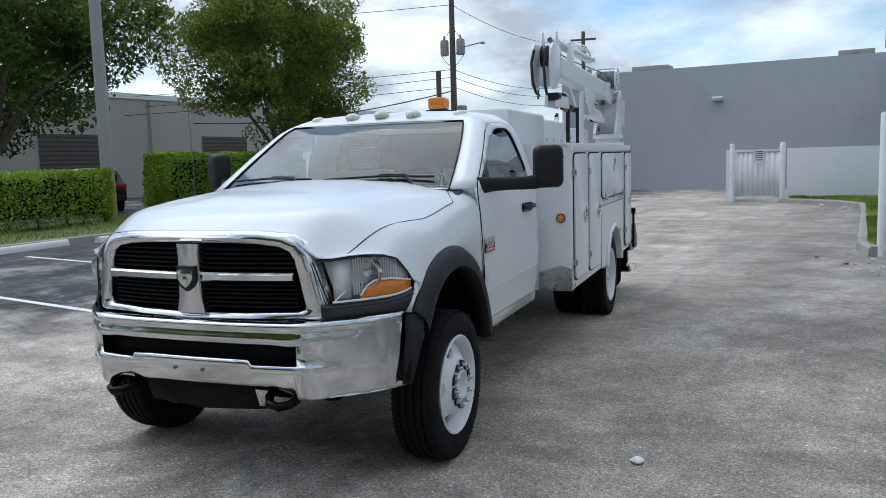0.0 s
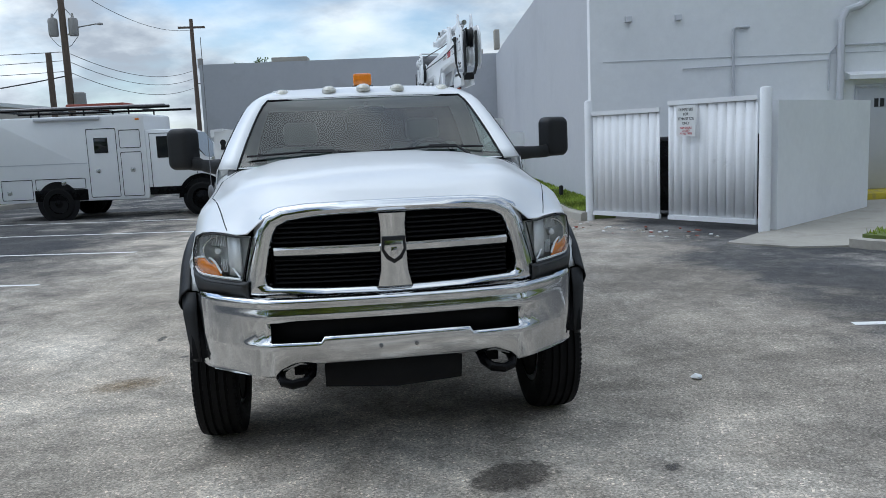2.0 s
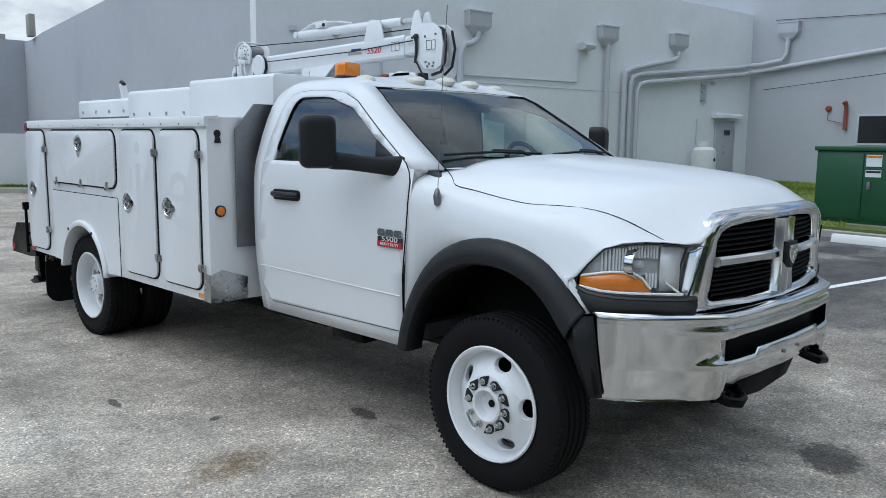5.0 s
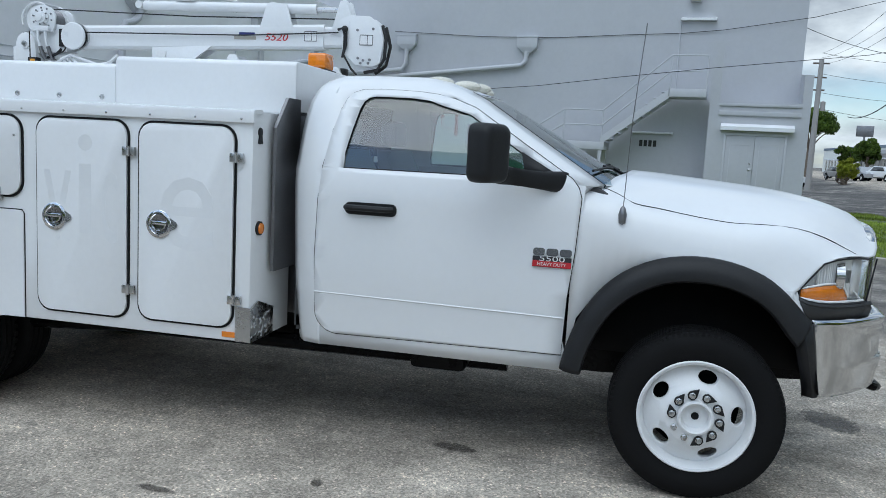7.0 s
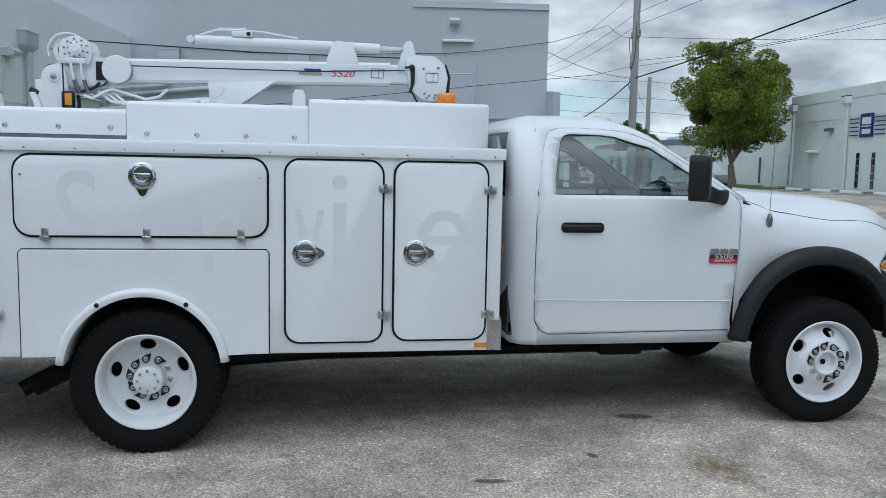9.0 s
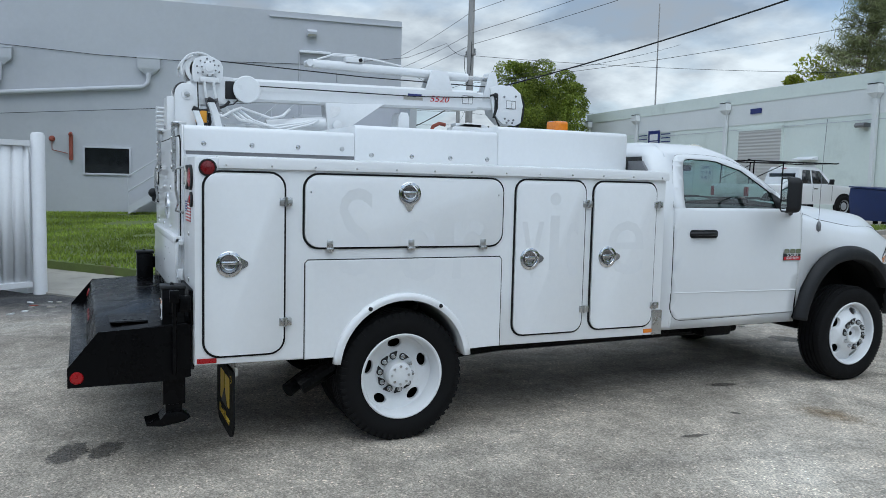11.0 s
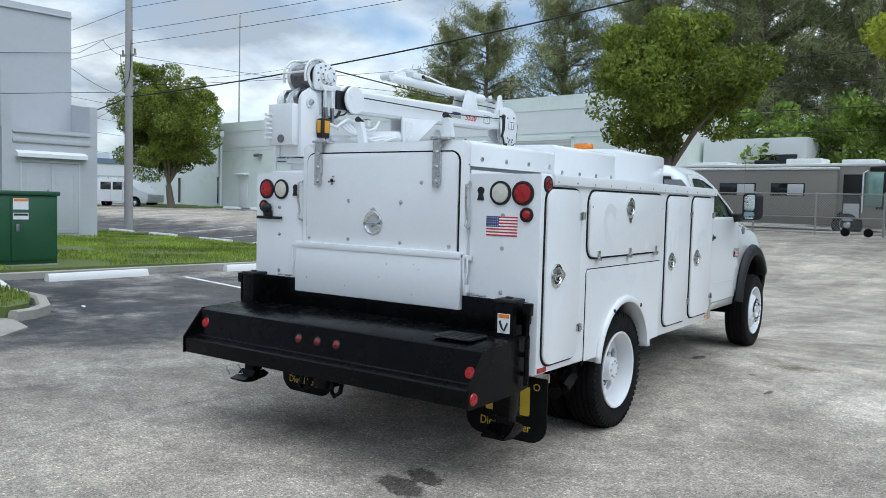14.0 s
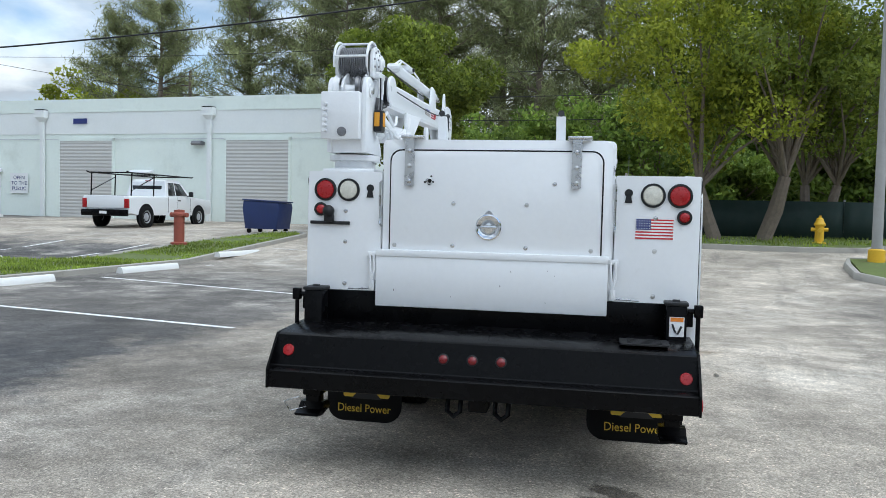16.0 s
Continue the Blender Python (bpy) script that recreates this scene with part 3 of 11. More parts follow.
for u0, v0, u1, v1 in ((3.55, 1.62, 9.2, 1.12), (4.6, -2.2, 9.55, -3.1), (5.2, -5.95, 9.65, -6.85), (5.6, -9.5, 9.9, -10.4),
                       (14.0, -5.9, 13.9, -10.2), (17.2, -5.9, 17.1, -10.2), (20.6, -5.9, 20.5, -10.2), (24.2, -5.9, 24.1, -10.2),
                       (-4.75, 2.48, -11.2, 3.25), (-4.5, 5.28, -11.2, 6.05), (-4.3, 8.05, -11.2, 8.85), (-4.15, 10.8, -11.0, 11.6), (-4.1, 13.35, -10.8, 14.1), (-4.0, 15.7, -6.5, 16.0)):
    strip("parking_line", u0, v0, u1, v1, 0.10, STRIPE, "worn white painted parking line on asphalt", group="parking lines")


def wheel_stop(u, v, turn, length=1.85):
    bm = bmesh.new()
    prof = [(-0.09, 0), (0.09, 0), (0.085, 0.05), (0.055, 0.12), (0.04, 0.13), (-0.04, 0.13), (-0.055, 0.12), (-0.085, 0.05)]
    prism(bm, prof, "y", -length / 2, length / 2)
    solid("wheel_stop", bm, STOPWHITE, "white painted concrete wheel stop on the asphalt", "wheel stop", pose(u, v, ground_z(u, v), 0, 0, turn), group="wheel stops")


for u, v, tn in ((9.75, 2.5, 3), (9.75, -1.05, -2), (9.85, -4.95, -2), (10.0, -8.85, -3), (9.3, 4.35, 78)):
    wheel_stop(u, v, tn)
for u, v in ((15.6, -5.5), (18.8, -5.55), (22.6, -5.75), (25.9, -5.8)):
    wheel_stop(u, v, 90)
for u, v in ((-12.2, 3.6), (-12.3, 6.9), (-12.2, 9.3), (-11.9, 12.3), (-11.4, 15.3)):
    wheel_stop(u, v, 6)


# ---- lawns, kerbs, paving ----
def sheet(name, outline, zf, mat, label, category, lift=0.0, cell=0.5, kind="structure"):
    """A flat area inside an outline, with a grid so that it follows the ground."""
    bm = bmesh.new()
    f = bm.faces.new([bm.verts.new((u, v, 0)) for u, v in outline])
    us, vs = [p[0] for p in outline], [p[1] for p in outline]
    for axis, lo, hi in ((0, min(us), max(us)), (1, min(vs), max(vs))):
        k = lo + cell
        while k < hi:
            co, no = ((k, 0, 0), (1, 0, 0)) if axis == 0 else ((0, k, 0), (0, 1, 0))
            bmesh.ops.bisect_plane(bm, geom=bm.verts[:] + bm.edges[:] + bm.faces[:], plane_co=co, plane_no=no)
            k += cell
    for q in bm.verts:
        q.co.z = zf(q.co.x, q.co.y) + lift
    rim = [e for e in bm.edges if len(e.link_faces) == 1]
    low = bmesh.ops.extrude_edge_only(bm, edges=rim)["geom"]
    for q in low:
        if isinstance(q, bmesh.types.BMVert):
            q.co.z -= 0.2
    return solid(name, bm, mat, label, category, kind=kind)


def kerb(name, pts, width=0.15, high=0.14, label="weathered grey concrete kerb round the lawn"):
    bm = bmesh.new()
    n = len(pts)
    rows = []
    for i, (u, v) in enumerate(pts):
        a, b = Vector(pts[max(0, i - 1)]), Vector(pts[min(n - 1, i + 1)])
        d = (b - a).normalized()
        s = Vector((-d.y, d.x))
        g = ground_z(u, v)
        prof = [(-width / 2, -0.02), (-width / 2, high), (-width / 2 + 0.02, high + 0.012), (width / 2 - 0.03, high + 0.012), (width / 2, high - 0.02), (width / 2 + 0.015, -0.02)]
        rows.append([(u + s.x * o, v + s.y * o, g + z) for o, z in prof])
    loft(bm, rows, closed=True, caps=(True, True))
    return solid(name, bm, CONCRETE, label, "kerb", kind="structure")


LAWN = [(5.75, 5.45), (6.0, 5.1), (6.9, 4.75), (9.9, 4.72), (10.35, 4.45), (10.4, 3.6), (10.4, -10.6), (10.5, -13.4), (11.0, -13.9), (11.8, -13.5), (12.4, -10.6), (12.9, -6.6), (13.3, -5.2), (25.0, -5.0), (25.0, -2.2), (21.45, -2.2), (21.45, 11.95), (12.3, 11.95), (11.2, 10.9), (9.0, 8.4), (6.9, 6.3)]
sheet("lawn", LAWN, lawn_z, SOIL, "mown green lawn with thin brown patches", "lawn", lift=0.02)
STRIPLAWN = [(3.02, 9.9), (3.7, 9.9), (3.7, 22.9), (0.9, 22.9), (1.1, 22.3), (2.6, 21.2), (3.0, 20.2)]
sheet("lawn", STRIPLAWN, lambda u, v: 0.13, SOIL, "narrow grass strip along the grey wall", "lawn", lift=0.02)
HEDGELAWN = [(-12.6, 1.0), (-12.6, 17.0), (-11.6, 22.0), (-11.6, 30.0), (-17.5, 30.0), (-17.5, 1.0)]
sheet("lawn", HEDGELAWN, lambda u, v: 0.12, SOIL, "grass strip under the clipped hedge", "lawn", lift=0.02, cell=1.0)
FARLAWN = [(0.4, -15.3), (-0.4, -14.7), (-5.0, -14.4), (-6.4, -15.0), (-7.0, -16.5), (-18.0, -16.5), (-18.0, -30.0), (0.4, -19.5)]
sheet("lawn", FARLAWN, lambda u, v: 0.12 + ground_z(u, v), SOIL, "grass verge under the street trees", "lawn", lift=0.02, cell=1.0)
kerb("kerb", [(5.62, 5.42), (5.72, 5.18), (6.0, 4.92), (6.9, 4.62), (9.9, 4.6), (10.2, 4.45), (10.3, 4.1), (10.3, 1.0), (10.3, -3.0), (10.3, -7.0), (10.33, -9.8), (10.35, -12.0), (10.4, -13.5), (10.75, -14.05), (11.4, -14.0), (11.9, -13.5), (12.5, -10.6), (12.95, -6.6), (13.1, -5.9)], high=0.11)
kerb("kerb", [(3.1, 9.7), (2.93, 10.6), (2.95, 13), (2.97, 16), (2.98, 19), (2.9, 20.3), (2.4, 21.2), (1.5, 22.0), (0.7, 22.6)])
kerb("kerb", [(-12.5, 1.0), (-12.5, 6), (-12.5, 12), (-12.5, 17.0), (-11.5, 22.0), (-11.5, 30.0)])
kerb("kerb", [(0.5, -19.3), (0.5, -16.0), (0.3, -15.2), (-0.4, -14.6), (-2.5, -14.35), (-5.0, -14.3), (-6.4, -14.85), (-7.1, -16.2), (-9, -16.4), (-18.0, -16.4)])
WALKWAY = [(4.3, 6.15), (4.95, 5.5), (5.7, 5.4), (6.9, 6.25), (9.0, 8.35), (11.2, 10.85), (12.2, 11.9), (9.0, 11.9), (8.1, 9.8), (5.3, 7.2)]
sheet("walkway", WALKWAY, lambda u, v: 0.022, CONCRETE, "stained grey concrete walkway to the door", "walkway", lift=0.0)
ISLAND = [(-5.55, -9.0), (-5.35, -9.6), (-5.5, -11.9), (-10.0, -12.5), (-10.0, -8.7), (-6.7, -8.7)]
sheet("lawn", ISLAND, lambda u, v: 0.12 + ground_z(u, v), SOIL, "small grass island at the lot entrance", "lawn", lift=0.02)
kerb("kerb", [(-10.0, -8.6), (-6.7, -8.58), (-5.7, -8.8), (-5.25, -9.4), (-5.3, -10.9), (-5.5, -12.0), (-10.0, -12.6)])


def grass(name, outline, zf, count, seed, label, hmin=0.03, hmax=0.08):
    """Many blades in one mesh."""
    rnd = np.random.RandomState(seed)
    us, vs = np.array([p[0] for p in outline]), np.array([p[1] for p in outline])
    pts = []
    while len(pts) < count:
        u, v = rnd.uniform(us.min(), us.max()), rnd.uniform(vs.min(), vs.max())
        inside = False
        j = len(outline) - 1
        for i in range(len(outline)):
            (xi, yi), (xj, yj) = outline[i], outline[j]
            if (yi > v) != (yj > v) and u < (xj - xi) * (v - yi) / (yj - yi) + xi:
                inside = not inside
            j = i
        if inside and noise.noise((u * 0.5, v * 0.5, seed)) > -0.35:
            pts.append((u, v))
    verts, faces = [], []
    for u, v in pts:
        z, h, a, w = zf(u, v) + 0.015, rnd.uniform(hmin, hmax), rnd.uniform(0, 6.28), rnd.uniform(0.008, 0.02)
        lx, ly = rnd.uniform(-0.03, 0.03), rnd.uniform(-0.03, 0.03)
        c, s = math.cos(a) * w, math.sin(a) * w
        i = len(verts)
        verts += [(u - c, v - s, z), (u + c, v + s, z), (u + lx, v + ly, z + h)]
        faces.append((i, i + 1, i + 2))
    me = bpy.data.meshes.new(name)
    me.from_pydata(verts, [], faces)
    me.materials.append(GRASSMAT)
    ob = new(name, me)
    ob.matrix_basis = SITE
    tagged(ob, label, "grass", kind="stuff")


grass("grass", [p for p in LAWN], lambda u, v: lawn_z(u, v) + 0.01, 60000, 2, "short green grass blades on the lawn")
grass("grass", STRIPLAWN, lambda u, v: 0.15, 9000, 4, "short green grass along the wall")
grass("grass", FARLAWN, lambda u, v: 0.14 + ground_z(u, v), 9000, 6, "short grass under the street trees", 0.05, 0.12)
grass("grass", HEDGELAWN, lambda u, v: 0.14, 9000, 8, "short grass beside the hedge", 0.04, 0.10)


# ---- grey building ----
def wall_box(name, u0, u1, v0, v1, z1, mat, label, z0=-0.05, bev=0.0):
    bm = bmesh.new()
    box(bm, u0, u1, v0, v1, z0, z1, bev)
    return solid(name, bm, mat, label, "wall", kind="structure")


B1_TOP, B2_TOP = 5.75, 7.2
# this face takes the lightened grey, so its shade is evened out in colour
wall_box("wall_north", 3.72, 21.5, 12.0, 12.25, B1_TOP, WALLGREYLIFTED, "tall grey painted stucco warehouse wall")
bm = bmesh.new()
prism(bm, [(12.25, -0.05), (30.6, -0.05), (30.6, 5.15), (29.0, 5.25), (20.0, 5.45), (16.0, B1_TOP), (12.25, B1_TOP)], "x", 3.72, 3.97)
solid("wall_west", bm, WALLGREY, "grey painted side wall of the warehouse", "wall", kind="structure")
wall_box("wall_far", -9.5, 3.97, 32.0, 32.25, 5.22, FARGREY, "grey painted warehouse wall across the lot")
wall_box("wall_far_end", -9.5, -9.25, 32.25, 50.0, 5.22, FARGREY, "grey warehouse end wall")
wall_box("wall_link", 3.72, 3.97, 30.6, 32.0, 5.15, WALLGREY, "short grey wall piece between the buildings")
wall_box("roof", 3.97, 21.5, 12.25, 30.6, 5.0, WALLGREY, "flat grey warehouse roof", z0=4.8)
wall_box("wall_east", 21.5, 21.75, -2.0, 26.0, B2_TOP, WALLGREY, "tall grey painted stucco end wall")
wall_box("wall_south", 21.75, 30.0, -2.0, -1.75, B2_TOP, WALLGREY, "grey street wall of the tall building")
wall_box("wall_trim", 21.44, 21.498, -2.0, 2.6, 7.05, GREYTRIM, "thin grey drip ledge on the wall", z0=6.99)
for z in (2.95,):
    bm = bmesh.new()
    box(bm, 3.98, 15.0, 11.988, 11.999, z - 0.006, z + 0.006)
    solid("trim", bm, GREYTRIM, "thin joint line on the stucco wall", "trim", kind="structure")
# entrance block with the double door
wall_box("wall_block", 20.2, 21.498, -2.24, 0.5, 3.35, WALLGREY, "grey entrance block with parapet")
wall_box("wall_block_parapet", 20.2, 20.4, 0.22, 0.52, 5.1, WALLGREY, "tall grey fin wall by the stair", z0=3.35)
bm = bmesh.new()
prism(bm, [(20.2, 3.35), (20.2, 4.15), (20.75, 4.2), (21.5, 4.3), (21.5, 3.35)], "y", -2.24, -2.0)
solid("wall_block_wing", bm, WALLGREY, "grey wing wall with a sloped top", "wall", kind="structure")
for z0, z1, pr in ((2.95, 3.08, 0.05), (3.22, 3.3, 0.04)):
    bm = bmesh.new()
    box(bm, 20.2 - pr, 20.198, -2.0, 0.22, z0, z1, 0.008)
    solid("trim", bm, WALLGREY, "raised stucco band over the entrance", "trim", kind="structure")


def awning(u, v, z, length, along, depth=0.22, high=0.16):
    """A small sloped canopy over a door; along: 'u' on a wall facing -v, 'v' on a wall facing -u."""
    bm = bmesh.new()
    prof = [(0, 0), (-depth, 0), (-depth, high * 0.55), (0, high)]
    if along == "u":
        prism(bm, [(v + a, z + b) for a, b in prof], "x", u, u + length)
    else:
        prism(bm, [(u + a, z + b) for a, b in prof], "y", v, v + length)
    solid("door_canopy", bm, GATEWHITE, "pale grey metal canopy fixed over a door", "canopy")


awning(8.95, 11.998, 2.40, 2.25, "u")
awning(20.198, -1.86, 2.52, 2.0, "v", 0.2, 0.2)
awning(19.35, 11.998, 2.36, 1.6, "u")
awning(21.498, 0.55, 5.86, 1.05, "v", 0.18, 0.10)
awning(21.498, 1.55, 2.36, 1.25, "v", 0.14, 0.06)


def leaf_door(name, u, v, w, h, facing, label, double=False, z=0.1):
    """A flush metal door in a frame on a wall. facing 'v': wall looks to -v; 'u': to -u."""
    d = thing(name, label, "door", pose(u, v, z, 0, 0, 0 if facing == "v" else -90), kind="structure")
    bm = bmesh.new()
    for a, b, c, e in ((-0.06, 0, 0, h), (w, w + 0.06, 0, h), (-0.06, w + 0.06, h, h + 0.06)):
        box(bm, a, b, -0.035, -0.003, c, e, 0.004)
    part("door_frame", bm, GREYTRIM, d)
    leaves = 2 if double else 1
    for i in range(leaves):
        bm = bmesh.new()
        a, b = i * w / leaves + 0.008, (i + 1) * w / leaves - 0.008
        box(bm, a, b, -0.022, -0.004, 0.01, h - 0.01, 0.003)
        lf = part("door_leaf", bm, WALLGREY, d)
        bm = bmesh.new()
        for p, q, s, t in ((a + 0.12, b - 0.12, 0.15, 0.165), (a + 0.12, b - 0.12, h - 0.28, h - 0.265), (a + 0.12, a + 0.135, 0.15, h - 0.265), (b - 0.135, b - 0.12, 0.15, h - 0.265)):
            box(bm, p, q, -0.028, -0.020, s, t)
        if double:
            part("panel_moulding", bm, GREYTRIM, lf)
        else:
            bm.free()
    bm = bmesh.new()
    x = w / 2 - 0.09 if double else w * 0.48
    lathe(bm, [(0.03, 0), (0.035, -0.02), (0.028, -0.06), (0.0, -0.07)], (x, -0.022, 1.12), "y", 14)
    lathe(bm, [(0.028, 0), (0.028, -0.02), (0.0, -0.022)], (x, -0.022, 1.3), "y", 12)
    part("door_knob", bm, STEEL, d)
    return d


leaf_door("door_1", 9.22, 12.0, 1.8, 2.1, "v", "grey painted steel door in the warehouse wall", double=False, z=0.14)
leaf_door("door_2", 20.2, -0.04, 1.6, 2.1, "u", "grey painted double door in the entrance block", double=True, z=0.28)
leaf_door("door_3", 19.6, 12.0, 1.05, 2.1, "v", "grey painted steel door in the warehouse wall", z=0.14)


def hopper(u, v, z, facing, pts):
    """A roof drain box with its downpipe."""
    t = thing("downspout", "grey painted scupper box and drain pipe on the wall", "downspout", group="downspouts")
    bm = bmesh.new()
    s = 1 if facing == "v" else 0
    w, d = 0.34, 0.2
    rings = []
    for zz, k, dd in ((z + 0.33, 1, 1), (z + 0.02, 1, 1), (z - 0.02, 0.95, 0.95), (z - 0.22, 0.22, 0.4)):
        a, dp = w * k, d * dd
        if s:
            rings.append([(u - a, v, zz), (u + a, v, zz), (u + a, v - dp, zz), (u - a, v - dp, zz)])
        else:
            rings.append([(u, v - a, zz), (u, v + a, zz), (u - dp, v + a, zz), (u - dp, v - a, zz)])
    loft(bm, rings, caps=(True, True))
    part("scupper_box", bm, GREYTRIM, t)
    bm = bmesh.new()
    if s:
        box(bm, u - w - 0.02, u + w + 0.02, v - d - 0.02, v, z + 0.31, z + 0.345)
    else:
        box(bm, u - d - 0.02, u, v - w - 0.02, v + w + 0.02, z + 0.31, z + 0.345)
    part("box_rim", bm, GREYTRIM, t)
    bm = bmesh.new()
    tube(bm, pts, 0.075, 10)
    part("drain_pipe", bm, GREYTRIM, t)


hopper(9.35, 11.998, 4.25, "v", [(9.35, 11.88, 4.1), (9.3, 11.88, 3.95), (9.15, 11.88, 3.85), (8.9, 11.88, 3.78), (8.8, 11.88, 3.6), (8.8, 11.88, 2.0), (8.8, 11.88, 0.15)])
hopper(14.05, 11.998, 4.35, "v", [(14.05, 11.88, 4.2), (14.05, 11.88, 2.2), (14.05, 11.88, 0.2)])
hopper(17.3, 11.998, 4.42, "v", [(17.3, 11.88, 4.25), (17.25, 11.88, 4.08), (17.1, 11.88, 4.0), (15.1, 11.88, 3.62), (14.85, 11.88, 3.5), (14.8, 11.88, 3.3), (14.8, 11.88, 0.2)])
hopper(21.498, 10.7, 5.05, "u", [(21.38, 10.7, 4.9), (21.38, 10.72, 4.4), (21.36, 10.85, 4.2), (21.3, 11.6, 4.1), (21.2, 11.86, 4.08), (20.6, 11.87, 3.98), (15.4, 11.87, 3.48), (15.12, 11.87, 3.38), (15.05, 11.87, 3.2), (15.05, 11.87, 0.2)])
hopper(21.498, 6.42, 5.0, "u", [(21.38, 6.42, 4.85), (21.38, 6.45, 4.55), (21.38, 6.6, 4.4), (21.38, 11.5, 3.92), (21.2, 11.8, 3.86), (20.6, 11.82, 3.76), (15.65, 11.82, 3.26), (15.4, 11.84, 3.18), (15.32, 11.84, 3.0), (15.32, 11.84, 0.2)])


def flood_lamp(u, v, z, facing, w=0.2):
    t = thing("wall_lamp", "small grey floodlight fixed on the wall", "lamp", pose(u, v, z, 0, 0, 0 if facing == "v" else -90), group="wall lamps")
    bm = bmesh.new()
    prism(bm, [(0, 0.1), (-0.18, 0.14), (-0.3, 0.05), (-0.28, -0.03), (-0.1, -0.07), (0, -0.07)], "x", -w, w)
    part("housing", bm, GREYTRIM, t)
    bm = bmesh.new()
    prism(bm, [(-0.285, 0.035), (-0.295, 0.035), (-0.275, -0.035), (-0.11, -0.072), (-0.1, -0.06)], "x", -w + 0.03, w - 0.03)
    part("lens", bm, CLEARLENS, t)


flood_lamp(13.15, 11.99, 4.05, "v")
flood_lamp(21.49, 1.2, 6.5, "u", 0.16)
flood_lamp(-2.6, 31.99, 3.78, "v", 0.22)
for u, z in ((4.49, 3.76), (5.5, 3.76), (19.3, 3.42)):
    t = thing("wall_lamp", "small square grey lamp fixed on the wall", "lamp", pose(u, 11.998, z), group="wall lamps")
    bm = bmesh.new()
    prism(bm, [(0, 0.07), (-0.09, 0.06), (-0.11, -0.04), (0, -0.05)], "x", -0.06, 0.06)
    part("housing", bm, GREYTRIM, t)


def conduit(name, pts, r, label="thin grey conduit clipped to the wall", mat=None):
    bm = bmesh.new()
    tube(bm, pts, r, 6)
    solid(name, bm, mat or GREYTRIM, label, "conduit")


conduit("conduit", [(6.63, 11.96, 2.0), (6.63, 11.96, 3.5), (6.66, 11.96, 3.53), (6.95, 11.96, 3.53)], 0.03)
conduit("conduit", [(8.6, 11.97, 2.2), (8.62, 11.97, 2.95), (8.75, 11.97, 3.1), (12.9, 11.97, 3.14), (12.98, 11.97, 3.22), (13.0, 11.97, 3.95)], 0.018)
conduit("conduit", [(5.6, 11.97, 2.75), (8.6, 11.97, 2.82)], 0.012)
conduit("conduit", [(21.47, 1.6, 3.7), (21.47, 1.6, 5.85)], 0.02)
conduit("wall_cable", [(21.47, 11.2, 5.5), (21.47, 8, 5.34), (21.47, 5.5, 5.32), (21.47, 3.3, 5.42), (21.47, 1.5, 5.48), (21.44, 0.3, 5.58), (21.42, -2.2, 5.95), (26.2, -5.2, 7.4)], 0.009, "slack cable hung along the grey wall", WIRE)
conduit("wall_cable", [(21.4, 11.5, 3.3), (21.35, 6, 3.75), (20.1, 3.19, 3.97), (19.6, 0.37, 4.25), (22, -3.8, 4.95), (26.4, -6.25, 5.86)], 0.009, "thin black cable hung across the wall", WIRE)
# vents, window, pipes and notices on the walls
bm = bmesh.new()
for i in range(7):
    prism(bm, [(11.998, 2.82 + i * 0.09), (11.94, 2.80 + i * 0.09), (11.94, 2.82 + i * 0.09), (11.998, 2.87 + i * 0.09)], "x", 18.68, 18.95)
solid("wall_vent", bm, GREYTRIM, "grey louvred vent in the wall", "vent")
t = thing("window_1", "small dark window in the grey end wall", "window", pose(21.498, 6.2, 2.0, 0, 0, -90), kind="structure")
bm = bmesh.new()
for a, b, c, d in ((-1.02, -0.96, -0.4, 0.4), (0.36, 0.42, -0.4, 0.4), (-1.02, 0.42, 0.4, 0.46), (-1.02, 0.42, -0.46, -0.4)):
    box(bm, a - 1.2, b - 1.2, -0.05, 0.0, c, d, 0.005)
part("window_frame", bm, GREYTRIM, t)
bm = bmesh.new()
box(bm, -2.16, -0.84, -0.02, -0.004, -0.4, 0.4)
part("pane", bm, DARKGLASS, t)
bm = bmesh.new()
tube(bm, [(21.42, 8.75, 2.0), (21.42, 8.75, 2.75), (21.36, 8.75, 2.82), (21.28, 8.75, 2.78)], 0.06, 8)
solid("standpipe", bm, RUSTRED, "rusty red standpipe fixed to the wall", "pipe")
bm = bmesh.new()
lathe(bm, [(0.09, 0), (0.09, -0.05), (0.06, -0.09), (0, -0.1)], (21.49, 9.3, 2.65), "x", 16)
tube(bm, [(21.45, 9.3, 2.6), (21.45, 9.3, 2.3), (21.45, 8.85, 2.2)], 0.012, 6)
solid("alarm_bell", bm, RUSTRED, "small red alarm bell on the wall", "alarm bell")


def number_sign(body, u, v, z, facing, size):
    t = thing("number_plate_bars", "dark bars in place of a painted number on the wall", "sign", pose(u, v, z, 0, 0, 0 if facing == "v" else -90))
    for i in range(body):
        bm = bmesh.new()
        a = (i - body / 2) * size * 0.72
        box(bm, a, a + size * 0.5, -0.006, 0, -size / 2, size / 2)
        part("bar", bm, BLACKPRINT, t)


number_sign(3, 9.75, 11.975, 1.92, "v", 0.17)
number_sign(4, 21.496, 2.28, 2.05, "u", 0.2)
number_sign(3, 20.25, 11.965, 1.9, "v", 0.17)
